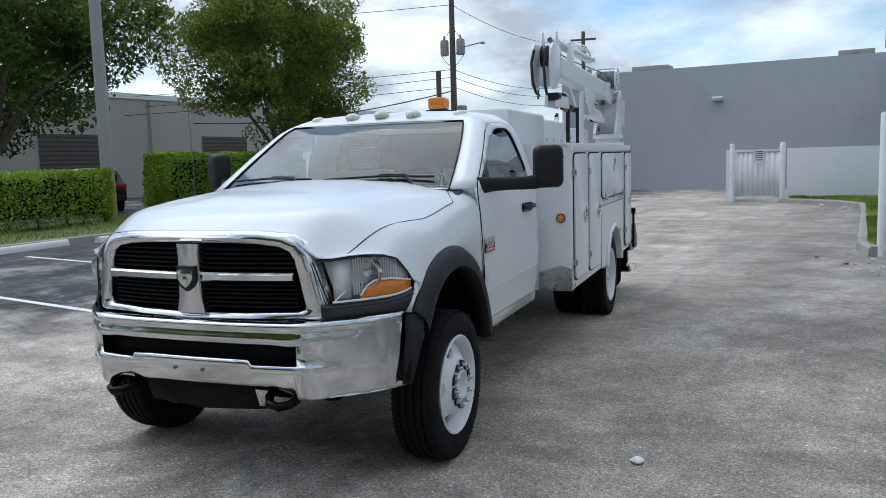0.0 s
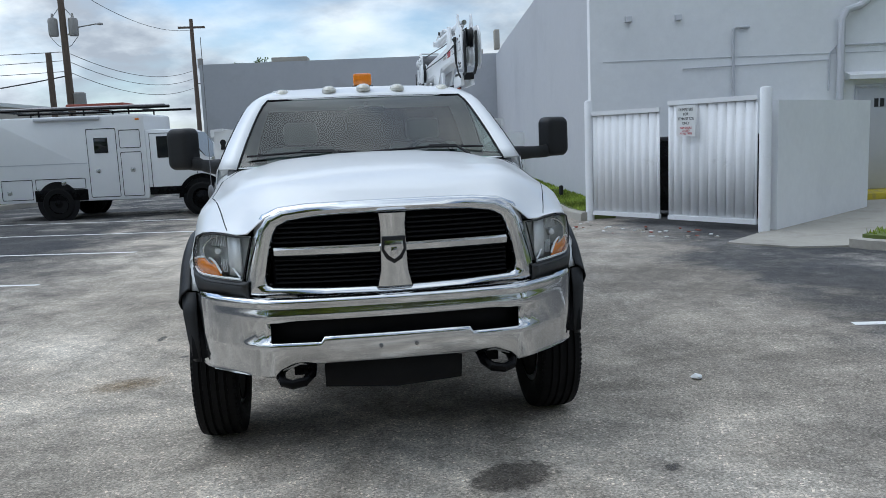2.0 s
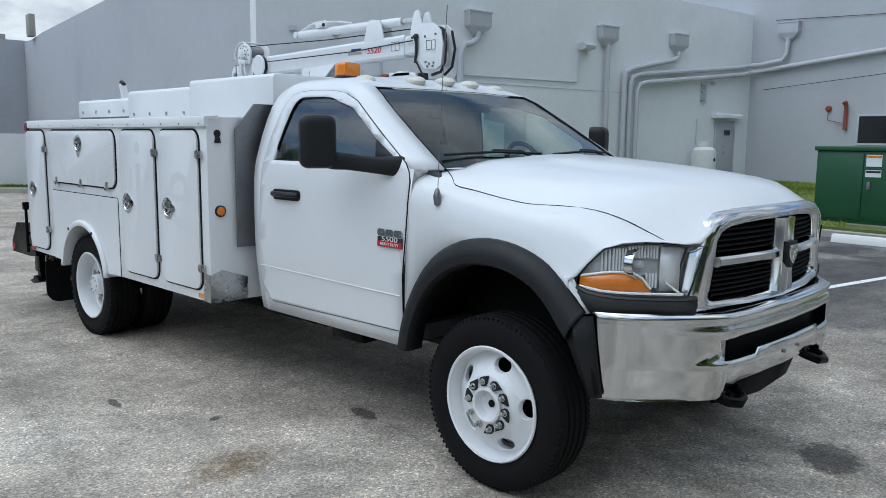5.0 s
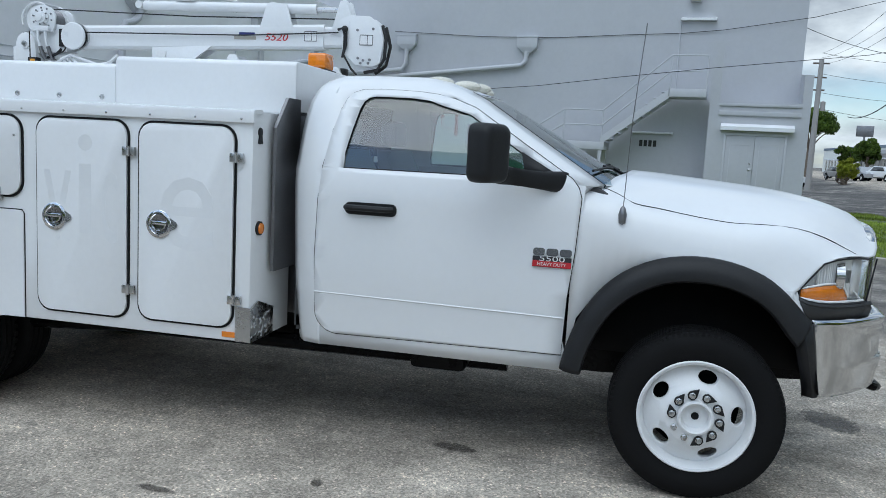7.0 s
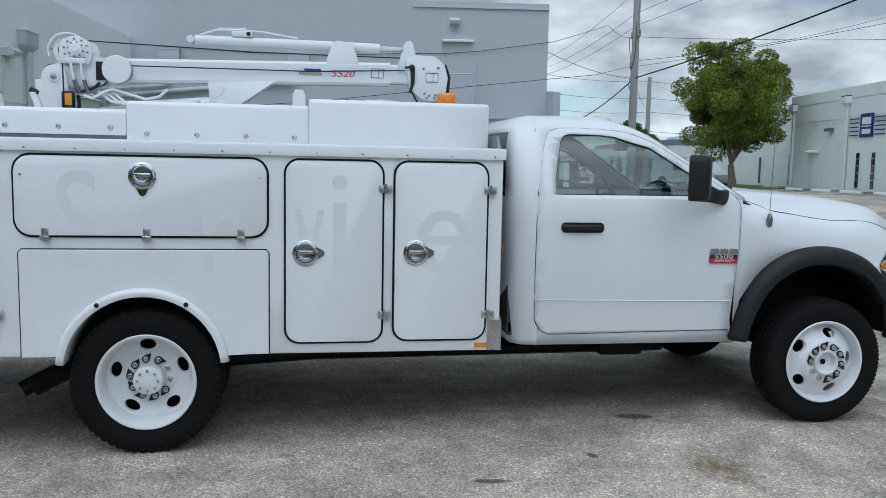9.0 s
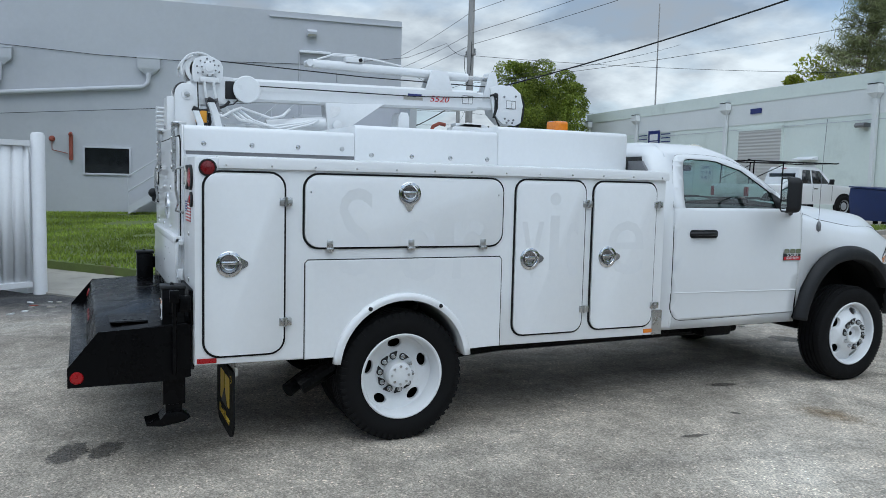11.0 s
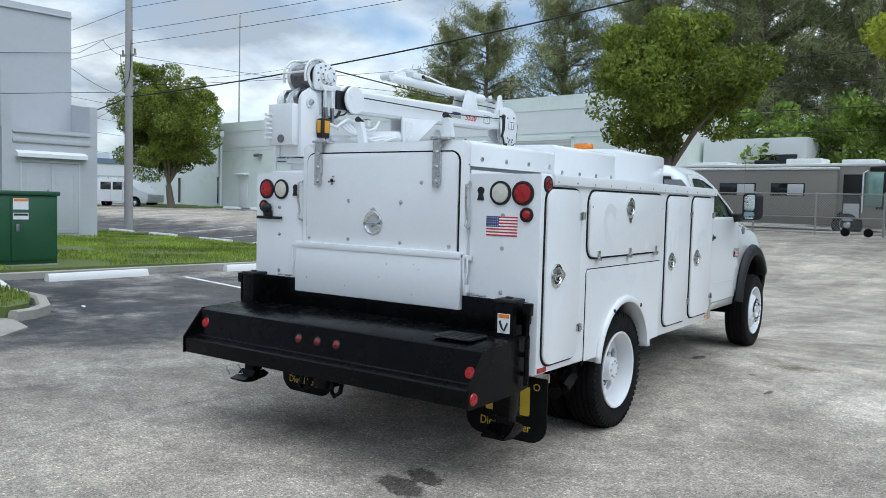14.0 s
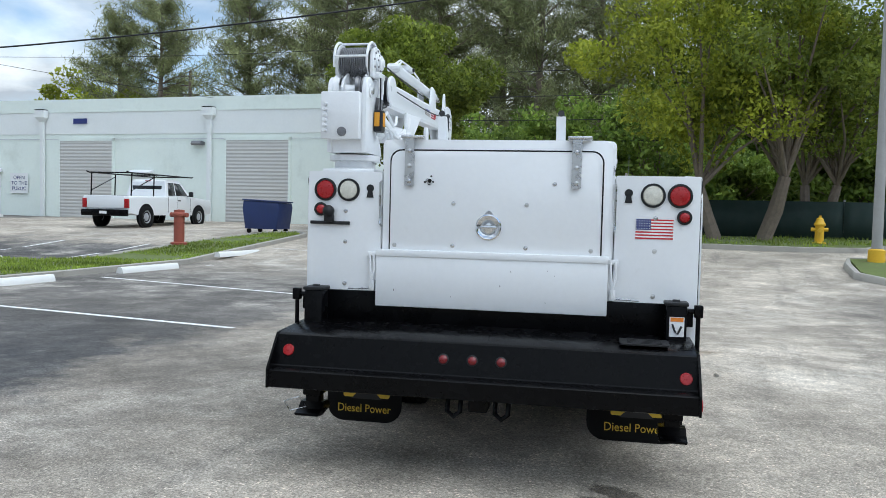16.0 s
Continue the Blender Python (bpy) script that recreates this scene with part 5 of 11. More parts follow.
for sx in (1, -1):
    bm = side_panel([(0.66, 0.53), (1.97, 0.53), (1.99, 1.0), (2.0, 1.442), (0.64, 1.442), (0.645, 1.35), (0.655, 1.15), (0.69, 0.9), (0.70, 0.7)], -0.001)
    part("cab_side", flip_x(bm, sx), PAINT, truck, smooth=40, thick=0.004)
    door = part("cab_door", flip_x(door_skin(), sx), PAINT, truck, smooth=50, thick=0.005)
    bm = bmesh.new()
    tube(bm, [(sx * (side_x(z) + 0.0035), y, z) for y, z in DOOR], 0.0042, 5, closed=True)
    part("door_seal", bm, GAP, door)
    bm = bmesh.new()
    tube(bm, [(sx * (side_x(0.80) + 0.009), y, 0.80 + 0.012 * (y - 0.7)) for y in (0.70, 1.3, 1.98)], 0.004, 5)
    part("door_crease", bm, PAINT, door)
    # door handle: recess, grip
    bm = bmesh.new()
    yz = rounded(1.56, 1.83, 1.228, 1.29, 0.025, 4)
    prism(bm, yz, "x", sx * 0.975, sx * 0.984)
    hd = part("door_handle", bm, BLACKPLASTIC, door, "black plastic door handle")
    bm = bmesh.new()
    tube(bm, [(sx * 0.983, 1.58, 1.262), (sx * 1.004, 1.61, 1.262), (sx * 1.008, 1.7, 1.263), (sx * 1.004, 1.8, 1.263), (sx * 0.983, 1.825, 1.262)], 0.016, 8)
    part("grip", bm, BLACKPLASTIC, hd)
    # badge: plain bars and plates with the model number
    bg = Matrix(((0, 0, sx, sx * 0.987), (sx, 0, 0, 0.772), (0, 1, 0, 1.095), (0, 0, 0, 1)))
    bm = bmesh.new()
    box(bm, -0.093, 0.093, -0.052, 0.0, 0, 0.006, 0.001)
    pl = part("badge", bm, BLACKPRINT, door, "black and red model badge", m=bg)
    bm = bmesh.new()
    box(bm, -0.092, 0.092, -0.05, -0.022, 0.006, 0.0085)
    part("red_plate", bm, REDPRINT, pl)
    for i in range(3):
        bm = bmesh.new()
        a = -0.092 + i * 0.064
        prism(bm, rounded(a, a + 0.056, 0.004, 0.04, 0.012, 3), "z", 0.0, 0.008)
        part("chrome_bar", bm, CHROME, pl)
    text_mesh("writing", "5500", 0.036, SIGNWHITE, pl, pose(0, -0.011, 0.0065), width=1.75)
    text_mesh("writing", "HEAVY DUTY", 0.022, SIGNWHITE, pl, pose(0, -0.037, 0.009), width=1.05)


# greenhouse: rings of the cab above the belt
def ring_at(z):
    k = (z - 1.44) / (1.90 - 1.44)
    xb = side_x(z) + 0.001 if z < 1.9 else lerp_table([(1.90, 0.746), (1.94, 0.66)], z)
    yw = 0.60 + 0.73 * k + (0.05 * max(0, k - 0.9) * 10 if k > 0.9 else 0)
    yc = yw - 0.20 * (1 - 0.55 * k)
    yr = lerp_table([(0.5, 2.10), (0.9, 2.125), (1.44, 2.15), (1.75, 2.135), (1.86, 2.10), (1.92, 2.04), (1.95, 1.97)], z)
    half = [(0.0, yc), (0.30 * xb, yc + 0.012), (0.62 * xb, yc + 0.07), (0.86 * xb, yw - 0.045), (0.945 * xb, yw),
            (0.99 * xb, yw + 0.045), (xb, yw + 0.10), (xb, 0.5 * (yw + 1.9)), (xb, 1.86), (xb, 1.955), (xb * 0.995, yr - 0.14), (xb * 0.97, yr - 0.05), (xb * 0.90, yr), (xb * 0.5, yr + 0.012), (0.0, yr + 0.015)]
    return [(x, y, z) for x, y in half]


# cowl corner between the fender top and the pillar foot
low_ = [(0.68, 0.545, 1.452), (0.76, 0.575, 1.443), (0.82, 0.60, 1.435), (0.88, 0.625, 1.419), (0.917, 0.645, 1.40), (0.945, 0.66, 1.372), (0.960, 0.67, 1.33)]
high_ = [(0.70, 0.512, 1.441), (0.815, 0.556, 1.444), (0.87, 0.585, 1.447), (0.90, 0.603, 1.447), (0.935, 0.642, 1.447), (0.946, 0.69, 1.447), (0.949, 0.72, 1.447)]
for sx in (1, -1):
    bm = bmesh.new()
    loft(bm, [low_, high_], closed=False)
    part("cowl_corner", flip_x(bm, sx), PAINT, truck, smooth=50, thick=0.003)
levels = [0.53, 0.56, 0.62, 0.70, 0.78, 0.82, 0.95, 1.1, 1.2, 1.32, 1.38, 1.44, 1.50, 1.60, 1.70, 1.78, 1.835, 1.875, 1.91, 1.935]
bm = bmesh.new()
rings = [ring_at(z) for z in levels]
rows = [[bm.verts.new(p) for p in r] for r in rings]
nn = len(rows[0])
for i in range(len(rows) - 1):
    for j in range(nn - 1):
        z0, z1 = levels[i], levels[i + 1]
        if z1 <= 1.441 and j < 9:
            continue
        if j < 3 and z1 <= 1.876:
            continue
        if j in (6, 7) and z1 <= 1.836:
            continue
        if j >= 12 and 1.49 < z1 <= 1.836:
            continue
        bm.faces.new((rows[i][j], rows[i][j + 1], rows[i + 1][j + 1], rows[i + 1][j]))
# roof skin
top = rows[-1]
inner = []
for k, f in ((1, 0.72), (2, 0.36), (3, 0.0)):
    row = []
    for q in top:
        cy = 1.66
        row.append(bm.verts.new((q.co.x * f, cy + (q.co.y - cy) * f, 1.935 + lerp_table([(0, 0.034), (0.36, 0.031), (0.72, 0.02), (1, 0)], f))) if k < 3 else None)
    inner.append(row)
cen = bm.verts.new((0, 1.66, 1.97))
seq = [top, inner[0], inner[1]]
for a, b in zip(seq, seq[1:]):
    for j in range(nn - 1):
        bm.faces.new((a[j], a[j + 1], b[j + 1], b[j]))
for j in range(nn - 1):
    if inner[1][j] is not inner[1][j + 1]:
        bm.faces.new((inner[1][j], inner[1][j + 1], cen))
bmesh.ops.delete(bm, geom=[q for q in bm.verts if not q.link_faces], context="VERTS")
mirror_x(bm)
part("cab_roof", bm, PAINT, truck, smooth=45, thick=0.012)


def pane(name, cols, zs, mat, off, parent=truck, mirror=True, label=""):
    bm = bmesh.new()
    rg = []
    for z in zs:
        r = ring_at(z)
        pts = []
        for j in cols:
            p = Vector(r[j])
            q = Vector((0, 1.4, z))
            p = p - (p - q).normalized() * off
            pts.append(p)
        rg.append(pts)
    loft(bm, rg, closed=False)
    if mirror:
        mirror_x(bm)
    ob = part(name, bm, mat, parent, label, smooth=60)
    ob.visible_shadow = False
    return ob


pane("windscreen", (0, 1, 2, 3), (1.44, 1.50, 1.60, 1.70, 1.78, 1.835, 1.875), SCREENGLASS, 0.004, label="tinted laminated windscreen")
for sx in (1, -1):
    bm = bmesh.new()
    bm.faces.new([bm.verts.new((0, y, z)) for y, z in PANE])
    for z in (1.50, 1.55, 1.60, 1.65, 1.70, 1.75, 1.79):
        bmesh.ops.bisect_plane(bm, geom=bm.verts[:] + bm.edges[:] + bm.faces[:], plane_co=(0, 0, z), plane_no=(0, 0, 1))
    for q in bm.verts:
        q.co.x = sx * (side_x(q.co.z) - 0.006)
    g = part("side_window", bm, WINDGLASS, truck, "clear side window, wound up", smooth=60)
    g.visible_shadow = False
    # black window channel
    bm = bmesh.new()
    tube(bm, [(sx * side_x(z), y, z) for y, z in PANE], 0.006, 6, closed=True)
    part("window_channel", bm, GAP, truck)
    # triangle by the mirror
    bm = bmesh.new()
    r0, r1 = ring_at(1.45), ring_at(1.60)
    tri = [(sx * (r0[5][0] + 0.006), pillar(1.46) + 0.10, 1.46), (sx * (side_x(1.46) + 0.006), pillar(1.46) + 0.30, 1.46), (sx * (side_x(1.585) + 0.006), pillar(1.585) + 0.13, 1.585)]
    bm.faces.new([bm.verts.new(p) for p in tri])
    part("mirror_sail", bm, BLACKPLASTIC, truck, thick=0.012)
pane("rear_window", (12, 13, 14), (1.50, 1.60, 1.70, 1.78, 1.835), DARKGLASS, 0.004)
# windscreen rubber
bm = bmesh.new()
edge = [ring_at(z)[3] for z in (1.44, 1.50, 1.60, 1.70, 1.78, 1.835, 1.875)] + [ring_at(1.878)[2], ring_at(1.878)[1], ring_at(1.878)[0]]
tube(bm, [(x, y - 0.002, z) for x, y, z in edge], 0.007, 6)
mirror_x(bm)
part("windscreen_seal", bm, GAP, truck)
# cowl and wipers
bm = bmesh.new()
pts0 = [(x, 0.40 + 0.25 * (x / 0.98) ** 2, lerp_table(HOOD_Z, 0.42) - 0.045 - 0.06 * x * x) for x in (-0.76, -0.6, -0.3, 0, 0.3, 0.6, 0.76)]
pts1 = [(x, y + 0.13, z + 0.015) for x, y, z in pts0]
loft(bm, [pts0, pts1], closed=False)
part("cowl_grille", bm, BLACKPLASTIC, truck, thick=0.01)
for x0, x1, pv in ((-0.76, -0.10, -0.16), (0.0, 0.70, 0.60)):
    xm = 0.5 * (x0 + x1)

    def foot(x, z):
        """A place just ahead of the windscreen."""
        k = (z - 1.44) / 0.46
        return (x, 0.40 + 0.82 * k * 0.98 + 0.20 * x * x - 0.022, z)

    bm = bmesh.new()
    tube(bm, [foot(pv, 1.47), foot(pv + (xm - pv) * 0.3, 1.528), foot(xm, 1.533)], 0.009, 6)
    w = part("wiper", bm, BLACKPLASTIC, truck, "black wiper arm")
    bm = bmesh.new()
    tube(bm, [foot(x0, 1.512), foot(xm, 1.526), foot(x1, 1.516)], 0.007, 6)
    part("blade", bm, BLACKPLASTIC, w)
# roof marker lamps
for x, y in ((-0.57, 1.47), (-0.24, 1.39), (0.0, 1.37), (0.24, 1.39), (0.57, 1.47)):
    bm = bmesh.new()
    bmesh.ops.create_uvsphere(bm, u_segments=16, v_segments=8, radius=1, matrix=pose(x, y, 1.945 - 0.03 * abs(x)) @ Matrix.Diagonal((0.052, 0.085, 0.034, 1)))
    part("roof_marker_lamp", bm, CLEARLENS, truck, "clear domed roof marker lamp")
# antenna on the right fender
bm = bmesh.new()
lathe(bm, [(0.0, -0.03), (0.016, -0.02), (0.02, 0.02), (0.012, 0.05), (0.003, 0.06)], (-0.965, 0.46, 1.30), "z", 12)
tube(bm, [(-0.962, 0.46, 1.34), (-0.955, 0.45, 1.75), (-0.95, 0.42, 2.2)], 0.0022, 5)
part("antenna", bm, DARKSTEEL, truck, "thin radio antenna")


# headlights
LAMP = [((0.70, -0.692), 0.962, 1.170), ((0.74, -0.658), 0.963, 1.175), ((0.79, -0.612), 0.964, 1.180), ((0.85, -0.552), 0.966, 1.178), ((0.89, -0.500), 0.968, 1.172), ((0.918, -0.448), 0.972, 1.155), ((0.944, -0.392), 0.982, 1.090), ((0.957, -0.345), 1.0, 1.030)]


def lamp_at(x, k, back=0.0):
    """A place on the headlight's glass: x outward, k from its lower to its upper edge; back: how far behind the glass."""
    y = lerp_table([(0.63, -0.745)] + [(p[0][0], p[0][1]) for p in LAMP], x)
    lo = lerp_table([(p[0][0], p[1]) for p in LAMP], x)
    hi = lerp_table([(p[0][0], p[2]) for p in LAMP], x)
    return Vector((x - back * 0.35 * max(0.0, x - 0.7) / 0.27, y + back, lo + (hi - lo) * k))


def headlight(sx):
    def face(bm, xs, ks, back):
        """A strip of surface behind the glass; ks gives the lower and upper edge at each x."""
        rows = []
        for x, (k0, k1) in zip(xs, ks):
            rows.append([(sx * p.x, p.y, p.z) for p in (lamp_at(x, k0 + (k1 - k0) * q, back) for q in (0, 0.5, 1))])
        loft(bm, rows, closed=False)

    bm = bmesh.new()
    loft(bm, [[(sx * (0.688 - 0.055 * k), -0.702 - 0.043 * k, 0.962 + 0.208 * k) for k in (0, 0.33, 0.66, 1)]] + [[(sx * x, y, lo + (hi - lo) * k) for k in (0, 0.33, 0.66, 1)] for (x, y), lo, hi in LAMP], closed=False)
    hl = part("headlight", bm, LAMPGLASS, truck, "clear headlight with an amber corner", smooth=60)
    hl.visible_shadow = False
    xs = [0.64, 0.70, 0.74, 0.79, 0.85, 0.89, 0.92, 0.945]
    bm = bmesh.new()
    loft(bm, [[(sx * p.x, p.y, p.z) for p in (lamp_at(max(x, 0.69 - 0.05 * k), k, 0.075 - 0.05 * max(0, x - 0.85) / 0.11) for k in (0.02, 0.35, 0.65, 0.98))] for x in xs], closed=False)
    part("lamp_housing", bm, LAMPDARK, hl, thick=0.004)
    # plain inner panel of the reflector
    bm = bmesh.new()
    face(bm, (0.69, 0.72, 0.755), ((0.10, 0.96), (0.10, 0.96), (0.10, 0.96)), 0.035)
    part("inner_panel", bm, LAMPPANEL, hl, "plain silvered panel beside the bowl", thick=0.004)
    # main bowl with its bulb shield
    c = lamp_at(0.815, 0.60, 0.05)
    bm = bmesh.new()
    lathe(bm, [(0.0, 0.03), (0.03, 0.026), (0.05, 0.012), (0.064, -0.018), (0.068, -0.018), (0.07, 0.02)], (sx * c.x, c.y, c.z), "y", 24)
    part("lamp_bowl", bm, CHROME, hl)
    bm = bmesh.new()
    lathe(bm, [(0.0, -0.03), (0.014, -0.026), (0.018, 0.0), (0.014, 0.03)], (sx * c.x, c.y, c.z), "y", 14)
    part("bulb_shield", bm, LAMPPANEL, hl)
    # fluted reflector faces: upper band over the bowl, outer wing over the amber
    for x0, x1, k0, k1, n, back in ((0.762, 0.852, 0.72, 0.96, 10, 0.028), (0.856, 0.915, 0.46, 0.93, 8, 0.022), (0.762, 0.80, 0.16, 0.44, 4, 0.028)):
        for i in range(n):
            x = x0 + (x1 - x0) * (i + 0.5) / n
            a, b = lamp_at(x, k0, back), lamp_at(x, k1, back)
            bm = bmesh.new()
            w = 0.32 * (x1 - x0) / n
            loft(bm, [[(sx * (p.x - w), p.y + 0.006, p.z), (sx * p.x, p.y, p.z), (sx * (p.x + w), p.y + 0.006, p.z), (sx * p.x, p.y + 0.012, p.z)] for p in (a, b)], caps=(True, True))
            part("reflector_flute", bm, LAMPPANEL, hl, smooth=20)
    # amber turn signal in the lower outer corner, with a bright rim round it
    ax = (0.795, 0.820, 0.845, 0.87, 0.90, 0.93, 0.950)
    top = (0.10, 0.30, 0.40, 0.42, 0.43, 0.46, 0.66)
    bm = bmesh.new()
    face(bm, ax, [(0.07, t) for t in top], 0.014)
    part("indicator", bm, AMBER, hl, "amber turn signal", thick=0.006)
    bm = bmesh.new()
    tube(bm, [(sx * p.x, p.y, p.z) for p in [lamp_at(x, t + 0.04, 0.011) for x, t in zip(ax, top)]], 0.0055, 6)
    part("rim_strip", bm, SILVER, hl)
    bm = bmesh.new()
    tube(bm, [(sx * p.x, p.y, p.z) for p in [lamp_at(x, 0.05, 0.008) for x in (0.695, 0.74, 0.79, 0.85, 0.89, 0.92, 0.952)]], 0.006, 6)
    part("rim_strip", bm, SILVER, hl)
    bm = bmesh.new()
    tube(bm, [(sx * p.x, p.y, p.z) for p in (lamp_at(0.70, 0.08, 0.02), lamp_at(0.735, 0.26, 0.03))], 0.005, 6)
    part("rim_strip", bm, SILVER, hl)
    bm = bmesh.new()
    tube(bm, [(sx * 0.633, -0.747, 1.17)] + [(sx * x, y - 0.002, hi) for (x, y), lo, hi in LAMP] + [(sx * x, y - 0.002, lo) for (x, y), lo, hi in reversed(LAMP)] + [(sx * 0.688, -0.704, 0.962)], 0.004, 6, closed=True)
    part("bezel", bm, BLACKPLASTIC, hl)
    bm = bmesh.new()
    loft(bm, [[(sx * x, y + 0.004, lo + 0.004), (sx * (x + 0.003), y - 0.003, lo - 0.012), (sx * (x + 0.001), y + 0.002, lo - 0.016), (sx * (x + 0.003), y - 0.003, lo - 0.03), (sx * x, y + 0.012, 0.882)] for (x, y), lo, hi in [((0.66, -0.735), 0.962, 0)] + LAMP], closed=False)
    part("lamp_valance", bm, VALANCE, truck, thick=0.008)
    bm = bmesh.new()
    rows = []
    for k in (0, 0.25, 0.5, 0.75, 1.0):
        a = Vector((0.935, -0.405, 0.884)).lerp(Vector((0.962, -0.335, 1.03)), k)
        b = Vector((0.985, -0.372, 0.884)).lerp(Vector((0.982, -0.262, 1.03)), k)
        rows.append([(sx * q.x, q.y, q.z) for q in (a, a.lerp(b, 0.5) + Vector((0.006, -0.006, 0)), b)])
    loft(bm, rows, closed=False)
    part("fender_cheek", bm, PAINT, truck, thick=0.006)


headlight(1)
headlight(-1)


# grille
def bow(x):
    return -0.806 + 0.082 * (x / 0.65) ** 2


OUT = [(x * 1.058, z) for x, z in ((0, 1.316), (0.2, 1.315), (0.36, 1.311), (0.48, 1.298), (0.55, 1.266), (0.586, 1.21), (0.605, 1.12), (0.632, 1.0), (0.648, 0.92), (0.64, 0.893), (0.6, 0.884), (0.3, 0.876), (0, 0.872))]
INN = [(x * 1.035, z) for x, z in ((0, 1.252), (0.2, 1.25), (0.35, 1.243), (0.445, 1.23), (0.492, 1.208), (0.512, 1.17), (0.528, 1.10), (0.545, 1.0), (0.553, 0.965), (0.548, 0.947), (0.52, 0.938), (0.3, 0.932), (0, 0.928))]
bm = bmesh.new()
rings = []
for k, dy in ((0, 0.10), (0.0, 0.022), (0.12, 0.0), (0.5, -0.014), (0.85, -0.004), (1.0, 0.02), (1.0, 0.08)):
    rings.append([(a[0] + (b[0] - a[0]) * k, bow(a[0] + (b[0] - a[0]) * k) + dy, a[1] + (b[1] - a[1]) * k) for a, b in zip(OUT, INN)])
loft(bm, rings, closed=False)
mirror_x(bm)
grille = part("grille", bm, CHROME, truck, "chrome grille surround with a crosshair bar", smooth=50)
bm = bmesh.new()
loft(bm, [[(x, bow(x) - 0.004, 1.074), (x, bow(x) - 0.016, 1.083), (x, bow(x) - 0.016, 1.108), (x, bow(x) - 0.004, 1.118), (x, bow(x) + 0.05, 1.118), (x, bow(x) + 0.05, 1.074)] for x in (-0.535, -0.4, -0.2, 0, 0.2, 0.4, 0.535)], caps=(True, True))
part("cross_bar", bm, CHROME, grille)
bm = bmesh.new()
prof = []
for z, h in ((1.255, 0.072), (1.2, 0.066), (1.0, 0.072), (0.925, 0.088)):
    prof.append([(-h, -0.800, z), (-h + 0.012, -0.828, z), (-h * 0.5, -0.833, z), (0, -0.834, z), (h * 0.5, -0.833, z), (h - 0.012, -0.828, z), (h, -0.800, z), (h, -0.760, z), (-h, -0.760, z)])
loft(bm, prof, caps=(True, True))
part("centre_bar", bm, CHROME, grille)
bm = bmesh.new()
prism(bm, [(-0.052, 1.15), (0.052, 1.15), (0.056, 1.09), (0.036, 1.05), (0, 1.028), (-0.036, 1.05), (-0.056, 1.09)], "y", -0.848, -0.830, 0.003)
em = part("emblem_shield", bm, BLACKPLASTIC, grille, "dark shield emblem with a chrome shape")
bm = bmesh.new()
prism(bm, [(-0.040, 1.135), (0.040, 1.135), (0.044, 1.095), (0.026, 1.066), (0, 1.048), (-0.026, 1.066), (-0.044, 1.095)], "y", -0.856, -0.846, 0.003)
prism(bm, [(-0.012, 1.105), (0.012, 1.105), (0.016, 1.075), (0, 1.06), (-0.016, 1.075)], "y", -0.862, -0.854, 0.003)
part("chrome_shape", bm, CHROME, em)
bm = bmesh.new()
loft(bm, [[(x, bow(x) + 0.09, 0.92), (x, bow(x) + 0.09, 1.26)] for x in (-0.55, -0.3, 0, 0.3, 0.55)], closed=False)
part("grille_backing", bm, DEEPBLACK, grille, thick=0.01)
for z0, z1, n in ((1.128, 1.24, 5), (0.945, 1.068, 6)):
    for i in range(n):
        z = z0 + (z1 - z0) * (i + 0.5) / n
        bm = bmesh.new()
        loft(bm, [[(x, bow(x) + 0.02, z - 0.006), (x, bow(x) + 0.055, z - 0.001), (x, bow(x) + 0.055, z + 0.006), (x, bow(x) + 0.02, z + 0.0)] for x in (-0.535, -0.35, -0.15, 0, 0.15, 0.35, 0.535)], caps=(True, True))
        part("grille_slat", bm, DEEPBLACK, grille)


# front bumper
BUMP_Y = [(0.0, -0.872), (0.3, -0.864), (0.5, -0.846), (0.58, -0.830), (0.63, -0.795), (0.70, -0.738), (0.78, -0.668), (0.85, -0.595), (0.90, -0.520), (0.93, -0.455), (0.937, -0.430)]


